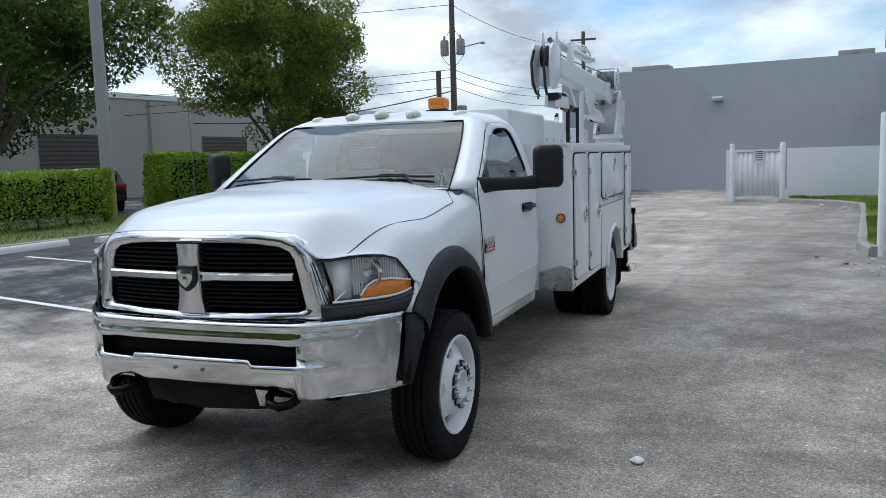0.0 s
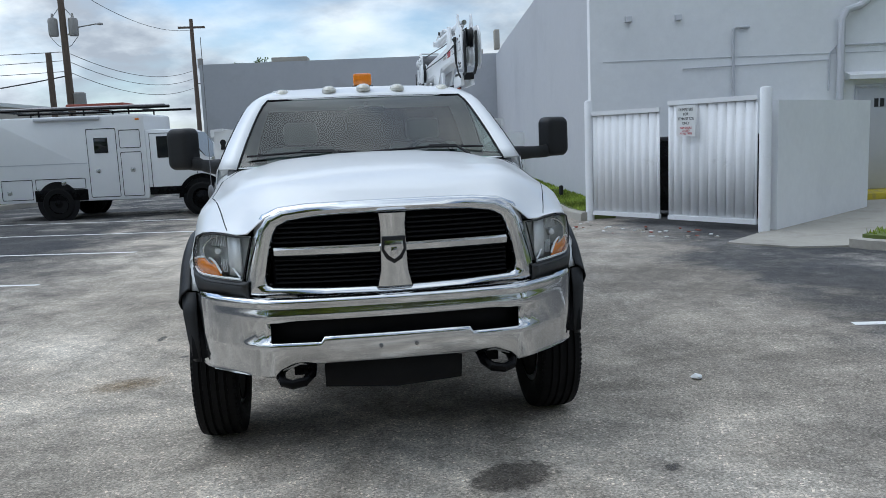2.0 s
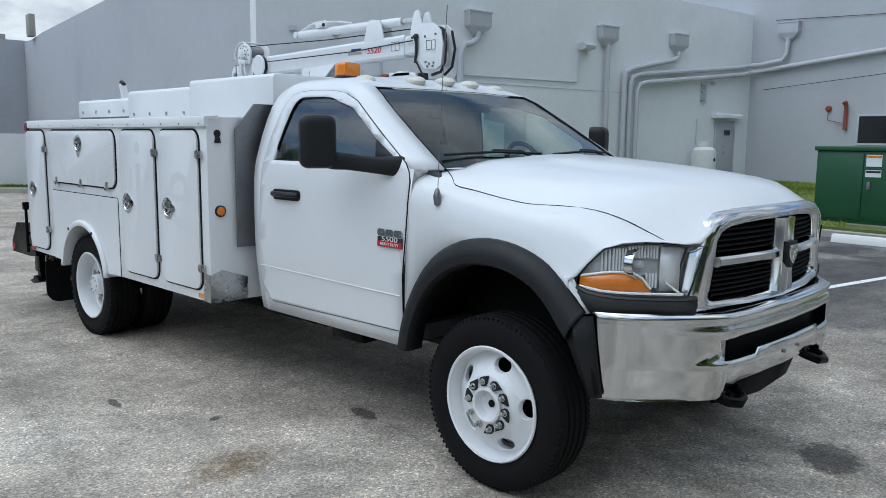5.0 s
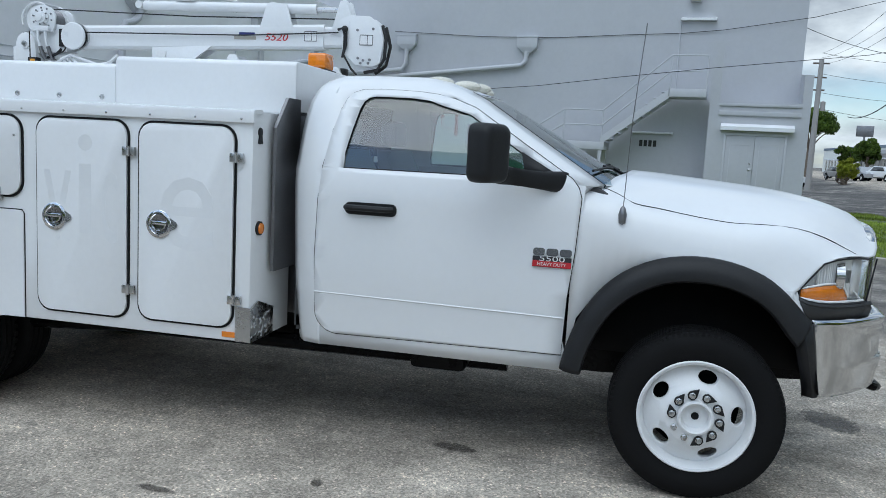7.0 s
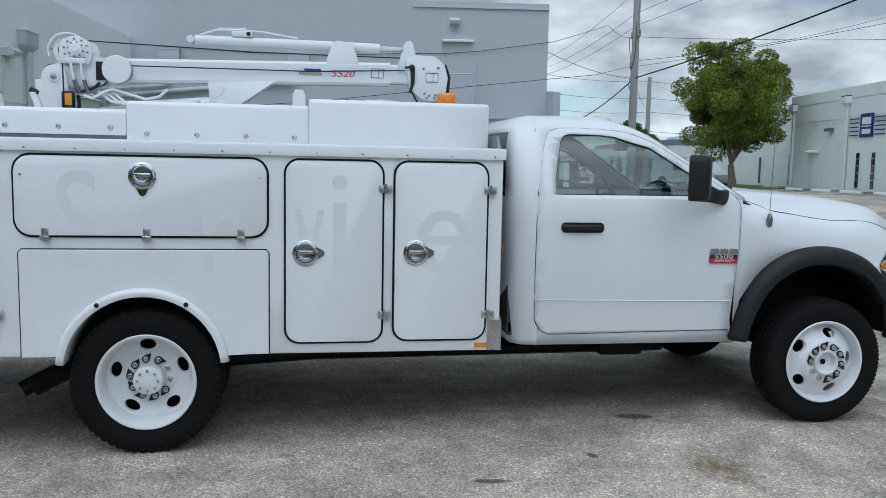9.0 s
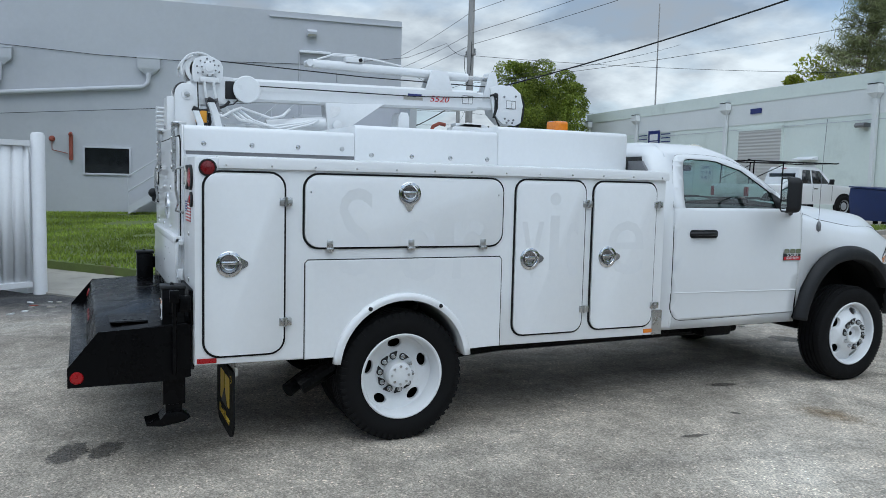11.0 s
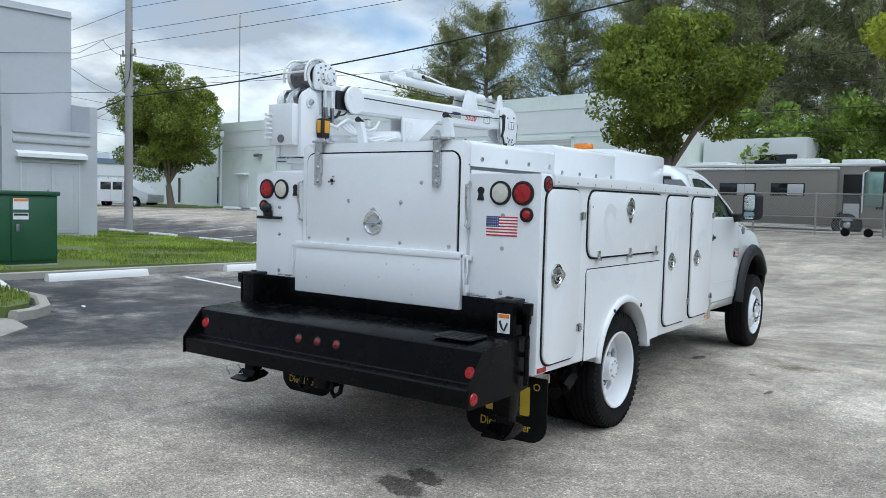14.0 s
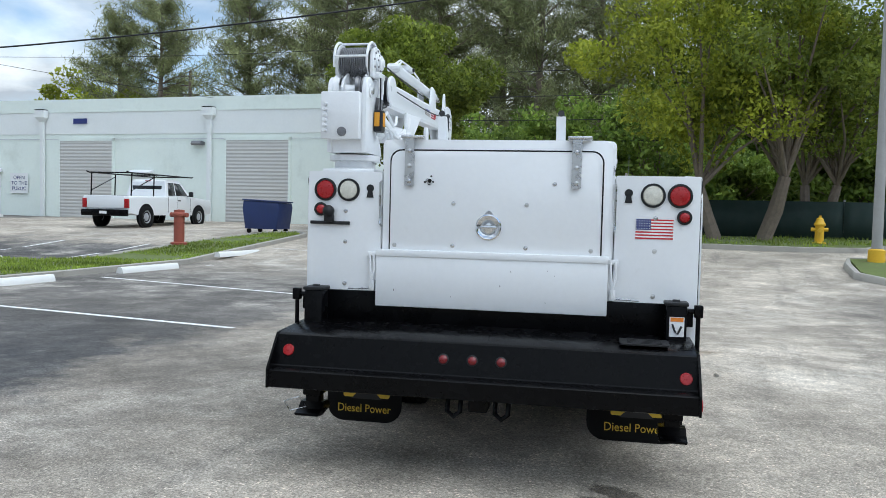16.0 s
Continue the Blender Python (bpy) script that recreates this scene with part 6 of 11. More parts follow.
def bumper():
    xs = [0, 0.12, 0.24, 0.33, 0.345, 0.37, 0.45, 0.53, 0.558, 0.568, 0.60, 0.64, 0.70, 0.76, 0.82, 0.865, 0.90, 0.92, 0.932, 0.937]
    bm = bmesh.new()
    grid = []
    for x in xs:
        y = lerp_table(BUMP_Y, x)
        sb = 0.722 if x <= 0.34 else 0.698
        st = 0.792 if x < 0.52 else 0.785
        bot = 0.588 - 0.056 * min(1.0, max(0.0, (x - 0.50) / 0.06))
        side = max(0.0, (x - 0.6) / 0.337)
        top = 0.893 - 0.004 * side
        col = [(0.085, top - 0.005), (0.03, top + 0.004), (0.008, top - 0.004), (0.0, top - 0.014), (0.002, top - 0.024), (0.009 * (1 - side), top - 0.034), (0.010 * (1 - side), top - 0.046), (0.003, 0.832), (0.0, st + 0.022), (0.004, st + 0.006), (0.014, st), (0.014, sb), (0.002, sb - 0.006), (-0.002, sb - 0.022), (0.004, 0.655), (0.018, bot + 0.015), (0.03, bot), (0.07, bot)]
        if x > 0.6:
            q = min(1.0, (x - 0.6) / 0.06)
            col = [(dy * (1 - q) + (0.002 + 0.02 * max(0.0, (0.64 - z) / 0.05) if 6 < i < 16 else dy) * q, z) for i, (dy, z) in enumerate(col)]
        k = 1 - side
        grid.append([bm.verts.new((x if x < 0.9 or dy < 0.05 else x - 0.02, y + (dy * (0.55 + 0.45 * k) if i not in (0, 17) else dy * k), z)) for i, (dy, z) in enumerate(col)])
    for a in range(len(xs) - 1):
        for i in range(17):
            if i == 10 and xs[a + 1] <= 0.5681:
                continue
            bm.faces.new((grid[a][i], grid[a + 1][i], grid[a + 1][i + 1], grid[a][i + 1]))
    mirror_x(bm)
    b = part("front_bumper", bm, CHROME, truck, "polished chrome front bumper with a slot", smooth=60, thick=0.004)
    bm = bmesh.new()
    loft(bm, [[(x, lerp_table(BUMP_Y, abs(x)) + 0.07, 0.66), (x, lerp_table(BUMP_Y, abs(x)) + 0.07, 0.83)] for x in (-0.6, -0.4, -0.2, 0, 0.2, 0.4, 0.6)], closed=False)
    part("slot_backing", bm, DEEPBLACK, b, thick=0.01)
    for x in (-0.08, 0.08):
        bm = bmesh.new()
        lathe(bm, [(0.009, 0), (0.009, -0.006), (0, -0.008)], (x, -0.870, 0.661), "y", 8)
        part("bolt", bm, DARKSTEEL, b)
    bm = bmesh.new()
    loft(bm, [[(x, -0.80 + 0.1 * x * x, 0.60), (x, -0.74, 0.47 - 0.04 * (1 - abs(x) / 0.55)), (x, -0.66, 0.43)] for x in (-0.34, -0.2, 0, 0.2, 0.30)], closed=False)
    part("air_dam", bm, DEEPBLACK, truck, thick=0.01)
    for sx in (1, -1):
        bm = bmesh.new()
        cx = sx * 0.47
        tube(bm, [(cx - sx * 0.072, -0.62, 0.60), (cx - sx * 0.076, -0.72, 0.565), (cx - sx * 0.07, -0.80, 0.535), (cx - sx * 0.038, -0.848, 0.515), (cx + sx * 0.015, -0.857, 0.508), (cx + sx * 0.056, -0.832, 0.515), (cx + sx * 0.072, -0.785, 0.530), (cx + sx * 0.066, -0.74, 0.548), (cx + sx * 0.045, -0.72, 0.56)], 0.022, 10)
        part("tow_hook", bm, BLACKPAINT, truck, "black steel tow hook")


bumper()


# fender flares, liners
def flare(sx):
    outer = [(0.69, 0.545), (0.665, 0.66), (0.62, 0.79), (0.54, 0.93), (0.43, 1.04), (0.28, 1.115), (0.12, 1.142), (-0.04, 1.128), (-0.18, 1.08), (-0.28, 1.01), (-0.36, 0.925), (-0.40, 0.885)]
    inner = [(0.60, 0.545), (0.58, 0.64), (0.54, 0.745), (0.475, 0.855), (0.375, 0.95), (0.245, 1.015), (0.11, 1.035), (-0.03, 1.022), (-0.155, 0.975), (-0.245, 0.905), (-0.315, 0.82), (-0.35, 0.78)]
    bm = bmesh.new()
    rings = []
    for (yo, zo), (yi, zi) in zip(curved(outer), curved(inner)):
        yo, zo = yo + 0.012 * (yo - 0.14) / 0.6, zo + 0.008

        def at(k, x):
            return (sx * x, yo + (yi - yo) * k, zo + (zi - zo) * k)
        rings.append([at(0, 0.972), at(0.03, 0.99), at(0.25, 1.022), at(0.6, 1.04), at(0.92, 1.035), at(1.0, 1.02), at(1.0, 0.93)])
    loft(bm, rings, closed=False)
    part("fender_flare", bm, BLACKPLASTIC, truck, "black plastic fender flare", smooth=45, thick=0.006)
    bm = bmesh.new()
    rg = [[(sx * 0.945, -0.425, 0.880), (sx * 0.985, -0.405, 0.880), (sx * 1.022, -0.372, 0.880), (sx * 1.018, -0.342, 0.80)],
          [(sx * 0.947, -0.445, 0.78), (sx * 0.985, -0.430, 0.775), (sx * 1.018, -0.395, 0.77), (sx * 1.005, -0.355, 0.755)],
          [(sx * 0.944, -0.462, 0.66), (sx * 0.975, -0.452, 0.655), (sx * 1.0, -0.425, 0.65), (sx * 0.98, -0.385, 0.65)],
          [(sx * 0.938, -0.478, 0.545), (sx * 0.96, -0.470, 0.545), (sx * 0.978, -0.448, 0.545), (sx * 0.95, -0.41, 0.545)]]
    loft(bm, rg, closed=False)
    part("bumper_end_trim", bm, BLACKPLASTIC, truck, smooth=50, thick=0.006)
    bm = bmesh.new()
    pts = arc((0.11, 0.50), 0.585, 6, 174, 18)
    loft(bm, [[(sx * x, y, z) for y, z in pts] for x in (0.98, 0.55)], closed=False)
    bm.faces.new([bm.verts.new((sx * 0.55, y, z)) for y, z in pts])
    part("wheel_liner", bm, DEEPBLACK, truck, thick=0.006)


flare(1)
flare(-1)


# mirrors
def tow_mirror(sx, x0, x1, dz):
    cx, cz, hw, hh = 0.5 * (x0 + x1), 1.56 + dz, 0.52 * (x1 - x0), 0.135
    toe = radians(22 if sx > 0 else 32)

    def swing(bm):
        """Toe the head in: its outer end swings back."""
        for q in bm.verts:
            dx, dy = sx * q.co.x - cx, (q.co.y - 1.065) * 0.72
            q.co.x = sx * (cx + dx * math.cos(toe) - dy * math.sin(toe))
            q.co.y = 1.065 + dx * math.sin(toe) + dy * math.cos(toe)

    bm = bmesh.new()
    rings = []
    for y, kx, kz in ((0.984, 0.45, 0.60), (0.986, 0.62, 0.74), (0.992, 0.78, 0.86), (1.006, 0.90, 0.94), (1.03, 0.97, 0.985), (1.07, 1.0, 1.0), (1.12, 1.0, 1.0), (1.142, 0.985, 0.99), (1.147, 0.95, 0.965), (1.138, 0.90, 0.93)):
        w, h = hw * kx, hh * kz
        rings.append([(sx * x, y, z) for x, z in rounded(cx - w, cx + w, cz - h, cz + h, 0.045 * min(1.0, kx * 1.1), 6)])
    loft(bm, rings, caps=(True, True))
    swing(bm)
    mh = part("mirror", bm, BLACKPLASTIC, truck, "large black towing mirror on an arm", smooth=60)
    bm = bmesh.new()
    prism(bm, rounded(x0 + 0.018, x1 - 0.018, 1.52 + dz, 1.68 + dz, 0.03, 4), "y", 1.136, 1.1395)
    flip_x(bm, sx)
    swing(bm)
    part("mirror_glass", bm, MIRROR, mh)
    bm = bmesh.new()
    prism(bm, rounded(x0 + 0.018, x1 - 0.018, 1.44 + dz, 1.508 + dz, 0.025, 4), "y", 1.136, 1.1395)
    flip_x(bm, sx)
    swing(bm)
    part("wide_angle_glass", bm, MIRROR, mh)
    bm = bmesh.new()
    rings = []
    for x, y, z, d, h in ((0.935, 0.755, 1.452, 0.052, 0.052), (0.965, 0.785, 1.453, 0.047, 0.050), (1.01, 0.83, 1.456, 0.040, 0.044), (0.5 * (1.01 + x0), 0.91, 1.458 + 0.5 * dz, 0.036, 0.040), (x0 - 0.03, 0.985, 1.460 + dz, 0.036, 0.042), (x0 + 0.02, 1.02, 1.465 + dz, 0.038, 0.046), (x0 + 0.07, 1.045, 1.470 + dz, 0.030, 0.040)):
        rings.append([(sx * (x + 0.3 * d * math.cos(q)), y + d * math.cos(q), z + h * math.copysign(abs(math.sin(q)) ** 0.75, math.sin(q))) for q in [2 * math.pi * i / 14 for i in range(14)]])
    loft(bm, rings, caps=(True, True))
    part("mirror_arm", bm, BLACKPLASTIC, mh, smooth=60)


tow_mirror(1, 1.205, 1.385, -0.005)
tow_mirror(-1, 1.125, 1.305, 0.012)

# cabin
bm = bmesh.new()
prism(bm, [(0.55, 0.9), (0.52, 1.40), (0.62, 1.455), (0.85, 1.45), (0.95, 1.40), (0.98, 1.2), (0.9, 0.9)], "x", -0.88, 0.88, 0.02)
part("dashboard", bm, CABIN, truck)
for x in (-0.48, 0.48):
    bm = bmesh.new()
    prism(bm, [(1.35, 0.85), (1.30, 1.0), (1.75, 0.98), (1.95, 1.55), (2.07, 1.55), (2.0, 0.85)], "x", x - 0.27, x + 0.27, 0.05)
    st = part("seat", bm, CABINLIGHT, truck, "grey vinyl seat")
    bm = bmesh.new()
    box(bm, x - 0.13, x + 0.13, 1.96, 2.07, 1.57, 1.74, 0.04)
    part("headrest", bm, CABINLIGHT, st)
bm = bmesh.new()
ring = [(0.42 + 0.185 * math.cos(a), 1.03 + 0.07 * math.sin(a), 1.40 + 0.17 * math.sin(a)) for a in [2 * math.pi * i / 20 for i in range(20)]]
tube(bm, ring, 0.016, 6, closed=True)
tube(bm, [ring[0], (0.42, 1.0, 1.39), ring[10]], 0.02, 6)
tube(bm, [(0.42, 1.0, 1.39), (0.42, 0.85, 1.30)], 0.03, 6)
part("steering_wheel", bm, BLACKPLASTIC, truck, "black steering wheel")
bm = bmesh.new()
box(bm, -0.88, 0.88, 0.6, 2.12, 0.58, 0.66)
box(bm, -0.88, 0.88, 2.10, 2.13, 0.6, 1.46)
part("cab_floor", bm, CABIN, truck)
bm = bmesh.new()
box(bm, -0.12, 0.12, 1.08, 1.11, 1.755, 1.81, 0.012)
tube(bm, [(0, 1.10, 1.80), (0, 1.135, 1.83)], 0.01, 6)
part("inner_mirror", bm, BLACKPLASTIC, truck)


# ---- wheels ----
def tyre_profile(w, r, rim):
    h = w / 2
    p = [(rim, -h * 0.80), (rim + 0.03, -h * 0.93), (rim + 0.07, -h), (r - 0.06, -h * 0.985), (r - 0.025, -h * 0.93), (r - 0.006, -h * 0.80)]
    grooves = [-0.52, -0.18, 0.18, 0.52]
    for g in grooves:
        a = g * h
        p += [(r, a - 0.008), (r - 0.012, a - 0.005), (r - 0.012, a + 0.005), (r, a + 0.008)]
    p += [(r - 0.006, h * 0.80), (r - 0.025, h * 0.93), (r - 0.06, h * 0.985), (rim + 0.07, h), (rim + 0.03, h * 0.93), (rim, h * 0.80)]
    return p


def disc_with_holes(bm, sx, x_out, x_in, r_in, r_out, at, holes=5, turn=0.0):
    """A pressed wheel disc whose hand holes go through."""
    cx, cy, cz = at
    rh, rm = 0.5 * (r_in + r_out) + 0.004, 0.5 * (r_in + r_out)
    for h in range(holes):
        mid = turn + 2 * math.pi * h / holes
        half = math.pi / holes
        rings = [[], [], [], []]
        n = 32
        for i in range(n):
            a = 2 * math.pi * i / n
            c, s = math.cos(a), math.sin(a)
            m = max(abs(c), abs(s))
            rr, th = rm + (r_out - r_in) / 2 * c / m, half * s / m
            rings[0].append((rr, mid + th, x_in + (x_out - x_in) * (1 - (rr - r_in) / (r_out - r_in))))
            for k, dx in ((1, 0.0), (2, -0.004), (3, -0.03)):
                q = 1.0 if k > 1 else 1.12
                er2, et2 = rh + 0.030 * c * q, 0.235 * s * q
                rings[k].append((er2, mid + et2, x_in + (x_out - x_in) * (1 - (er2 - r_in) / (r_out - r_in)) + dx))
        loft(bm, [[(cx + sx * x, cy + r * math.cos(t), cz + r * math.sin(t)) for r, t, x in ring] for ring in rings])


def wheel(name, label, sx, xc, y, z, front, turn=0.3, r=0.405, w=0.235):
    """Axis along x; xc: middle of the tyre, outward positive."""
    e = new(name)
    e.parent = truck
    e["label"] = label
    bm = bmesh.new()
    lathe(bm, tyre_profile(w, r, 0.252), (sx * xc, y, z), "x", 64)
    part("tyre", bm, RUBBER, e, "black road tyre", smooth=30)
    bm = bmesh.new()
    n = 90 if front else 56
    for i in range(n):
        for s in (-1, 1):
            a0, a1 = 2 * math.pi * (i + 0.10 + 0.25 * (s > 0)) / n, 2 * math.pi * (i + 0.62 + 0.25 * (s > 0)) / n
            x0, x1 = s * w * 0.29, s * w * 0.475
            q = []
            lift = 0.004 if front else 0.0
            for rr, xx in ((r - 0.012, x0), (r + 0.003 - lift, x0), (r - 0.007 - lift, x1 - s * lift), (r - (0.022 if front else 0.045), s * w * (0.465 if front else 0.49))):
                q.append((rr, xx))
            ra = [(sx * (xc + sx * xx * sx), y + rr * math.cos(a0), z + rr * math.sin(a0)) for rr, xx in q]
            rb = [(sx * (xc + sx * xx * sx), y + rr * math.cos(a1), z + rr * math.sin(a1)) for rr, xx in q]
            loft(bm, [ra, rb], closed=True, caps=(True, True))
    tagged(part("tread", bm, RUBBER, e, smooth=30), kind="stuff")
    lip = xc + w / 2 - 0.012
    bm = bmesh.new()
    lathe(bm, [(0.262, -0.006), (0.268, 0.006), (0.262, 0.012), (0.252, 0.008), (0.243, -0.012), (0.236, -0.05), (0.232, -0.16), (0.262, -0.2)], (sx * lip, y, z), "x" if sx > 0 else "x", 64) if sx > 0 else lathe(bm, [(0.262, 0.006), (0.268, -0.006), (0.262, -0.012), (0.252, -0.008), (0.243, 0.012), (0.236, 0.05), (0.232, 0.16), (0.262, 0.2)], (sx * lip, y, z), "x", 64)
    rim = part("rim", bm, WHEELWHITE, e, "white painted steel rim with worn edges", smooth=40)
    face = lip + 0.0 if front else lip - 0.115
    bm = bmesh.new()
    disc_with_holes(bm, sx, face + (0.012 if front else -0.0), face - 0.058 if front else face + 0.012, 0.135, 0.236, (0, y, z), 5, turn)
    bmesh.ops.remove_doubles(bm, verts=bm.verts[:], dist=0.0004)
    part("disc", bm, WHEELWHITE, e, smooth=35)
    bm = bmesh.new()
    if front:
        pr = [(0.136, 0.012), (0.128, 0.016), (0.085, 0.016), (0.082, 0.03), (0.072, 0.034), (0.066, 0.03), (0.058, -0.01), (0.0, -0.015)]
    else:
        pr = [(0.136, 0.0), (0.13, 0.004), (0.085, 0.004), (0.082, 0.06), (0.078, 0.085), (0.07, 0.09), (0.0, 0.09)]
    lathe(bm, [(rr, sx * d) for rr, d in pr], (sx * face, y, z), "x", 40)
    part("hub", bm, WHEELWHITE, e, smooth=35)
    fx = face + (0.016 if front else 0.004)
    for i in range(10):
        a = 2 * math.pi * i / 10 + 0.1
        bm = bmesh.new()
        lathe(bm, [(0.0155, 0), (0.0155, sx * 0.012), (0.011, sx * 0.014), (0.011, sx * 0.028), (0.007, sx * 0.034), (0, sx * 0.034)], (sx * fx, y + 0.108 * math.cos(a), z + 0.108 * math.sin(a)), "x", 8)
        part("lug_nut", bm, STEEL, e)
        if (i % 10) not in ((8, 9) if front else (4, 5)):
            bm = bmesh.new()
            c = Vector((y + 0.108 * math.cos(a), z + 0.108 * math.sin(a)))
            t_ = a + 1.2 + 0.25 * math.sin(i * 2.3)
            tri = [(c.x + 0.022 * math.cos(t_ + b), c.y + 0.022 * math.sin(t_ + b)) for b in (1.2, 1.9, 2.6, 3.3, 4.0, 4.7, 5.1)] + [(c.x + 0.044 * math.cos(t_), c.y + 0.044 * math.sin(t_))]
            prism(bm, tri, "x", sx * (fx + 0.002), sx * (fx + 0.012))
            part("nut_indicator", bm, BLACKPLASTIC, e)
    if not front:
        for i in range(8):
            a = 2 * math.pi * i / 8
            bm = bmesh.new()
            lathe(bm, [(0.008, 0), (0.008, sx * 0.008), (0, sx * 0.009)], (sx * (face + 0.09), y + 0.056 * math.cos(a), z + 0.056 * math.sin(a)), "x", 6)
            part("hub_bolt", bm, STEEL, e)
    else:
        bm = bmesh.new()
        lathe(bm, [(0.018, 0), (0.018, sx * 0.004), (0, sx * 0.004)], (sx * (face - 0.012), y, z), "x", 12)
        part("hub_plug", bm, DEEPBLACK, e)
    bm = bmesh.new()
    lathe(bm, [(0.22, 0), (0.22, sx * 0.01), (0, sx * 0.01)], (sx * (lip - 0.21), y, z), "x", 24)
    part("brake_drum", bm, DEEPBLACK, e)


for sx in (-1, 1):
    wheel("front_wheel", "white steel front wheel with a road tyre", sx, 0.915, 0.055, 0.405, True, 0.55)
    wheel("rear_wheel", "white deep-dish dual rear wheel with a knobbly tyre", sx, 1.045, 4.215, 0.402, False, 0.25)
    e = new("inner_rear_wheel")
    e.parent = truck
    bm = bmesh.new()
    lathe(bm, tyre_profile(0.235, 0.402, 0.252), (sx * 0.745, 4.215, 0.402), "x", 48)
    part("tyre", bm, RUBBER, e)
    bm = bmesh.new()
    lathe(bm, [(0.252, -0.09), (0.24, 0), (0.252, 0.09)], (sx * 0.745, 4.215, 0.402), "x", 32)
    part("rim", bm, BLACKPAINT, e)

# chassis
for sx in (-1, 1):
    bm = bmesh.new()
    prism(bm, [(-0.75, 0.52), (-0.75, 0.66), (0.5, 0.60), (5.5, 0.62), (5.5, 0.44), (0.5, 0.42)], "x", sx * 0.40, sx * 0.48)
    part("frame_rail", bm, BLACKPAINT, truck)
    bm = bmesh.new()
    prism(bm, [(3.55, 0.46), (4.2, 0.36), (4.85, 0.46), (4.85, 0.51), (4.2, 0.42), (3.55, 0.51)], "x", sx * 0.52, sx * 0.60)
    part("leaf_spring", bm, BLACKPAINT, truck)
bm = bmesh.new()
tube(bm, [(-0.8, 0.055, 0.40), (0.8, 0.055, 0.40)], 0.055, 10)
bmesh.ops.create_uvsphere(bm, u_segments=14, v_segments=8, radius=0.15, matrix=pose(0.25, 0.055, 0.40))
part("front_axle", bm, BLACKPAINT, truck)
bm = bmesh.new()
tube(bm, [(-0.9, 4.215, 0.40), (0.9, 4.215, 0.40)], 0.075, 10)
bmesh.ops.create_uvsphere(bm, u_segments=14, v_segments=8, radius=0.2, matrix=pose(0, 4.215, 0.42))
part("rear_axle", bm, BLACKPAINT, truck)
bm = bmesh.new()
tube(bm, [(0, 1.4, 0.55), (0, 4.0, 0.45)], 0.05, 10)
part("drive_shaft", bm, BLACKPAINT, truck)
bm = bmesh.new()
box(bm, -0.35, 0.35, -0.55, 1.3, 0.46, 0.9, 0.05)
part("engine_block", bm, DEEPBLACK, truck)
bm = bmesh.new()
box(bm, 0.5, 0.82, 0.9, 2.0, 0.40, 0.60, 0.04)
part("underbody_tank", bm, BLACKPAINT, truck)
bm = bmesh.new()
box(bm, -0.82, -0.52, 1.2, 1.5, 0.42, 0.56, 0.03)
part("underbody_tank", bm, BLACKPAINT, truck)
# unseen filler blocks added under the frame to darken the ground below
bm = bmesh.new()
box(bm, -0.36, 0.36, 2.1, 3.6, 0.36, 0.60, 0.06)
part("fuel_tank", bm, BLACKPAINT, truck)
bm = bmesh.new()
box(bm, -0.22, 0.22, 1.25, 2.05, 0.38, 0.62, 0.08)
part("gearbox", bm, BLACKPAINT, truck)
bm = bmesh.new()
box(bm, -0.34, 0.34, 4.5, 5.35, 0.36, 0.60, 0.05)
part("rear_tank", bm, BLACKPAINT, truck)
for y in (0.75, 2.05, 3.68, 5.4):
    bm = bmesh.new()
    box(bm, -0.40, 0.40, y - 0.04, y + 0.04, 0.44, 0.58, 0.01)
    part("cross_member", bm, BLACKPAINT, truck)
bm = bmesh.new()
tube(bm, [(-0.62, 1.0, 0.45), (-0.7, 3.3, 0.45), (-0.95, 4.75, 0.42), (-1.02, 4.9, 0.34)], 0.045, 10)
part("exhaust_pipe", bm, BLACKPAINT, truck)
bm = bmesh.new()
tube(bm, [(-1.03, 4.52, 0.53), (-1.03, 4.83, 0.36)], 0.055, 10)
part("tail_pipe", bm, BLACKPAINT, truck)


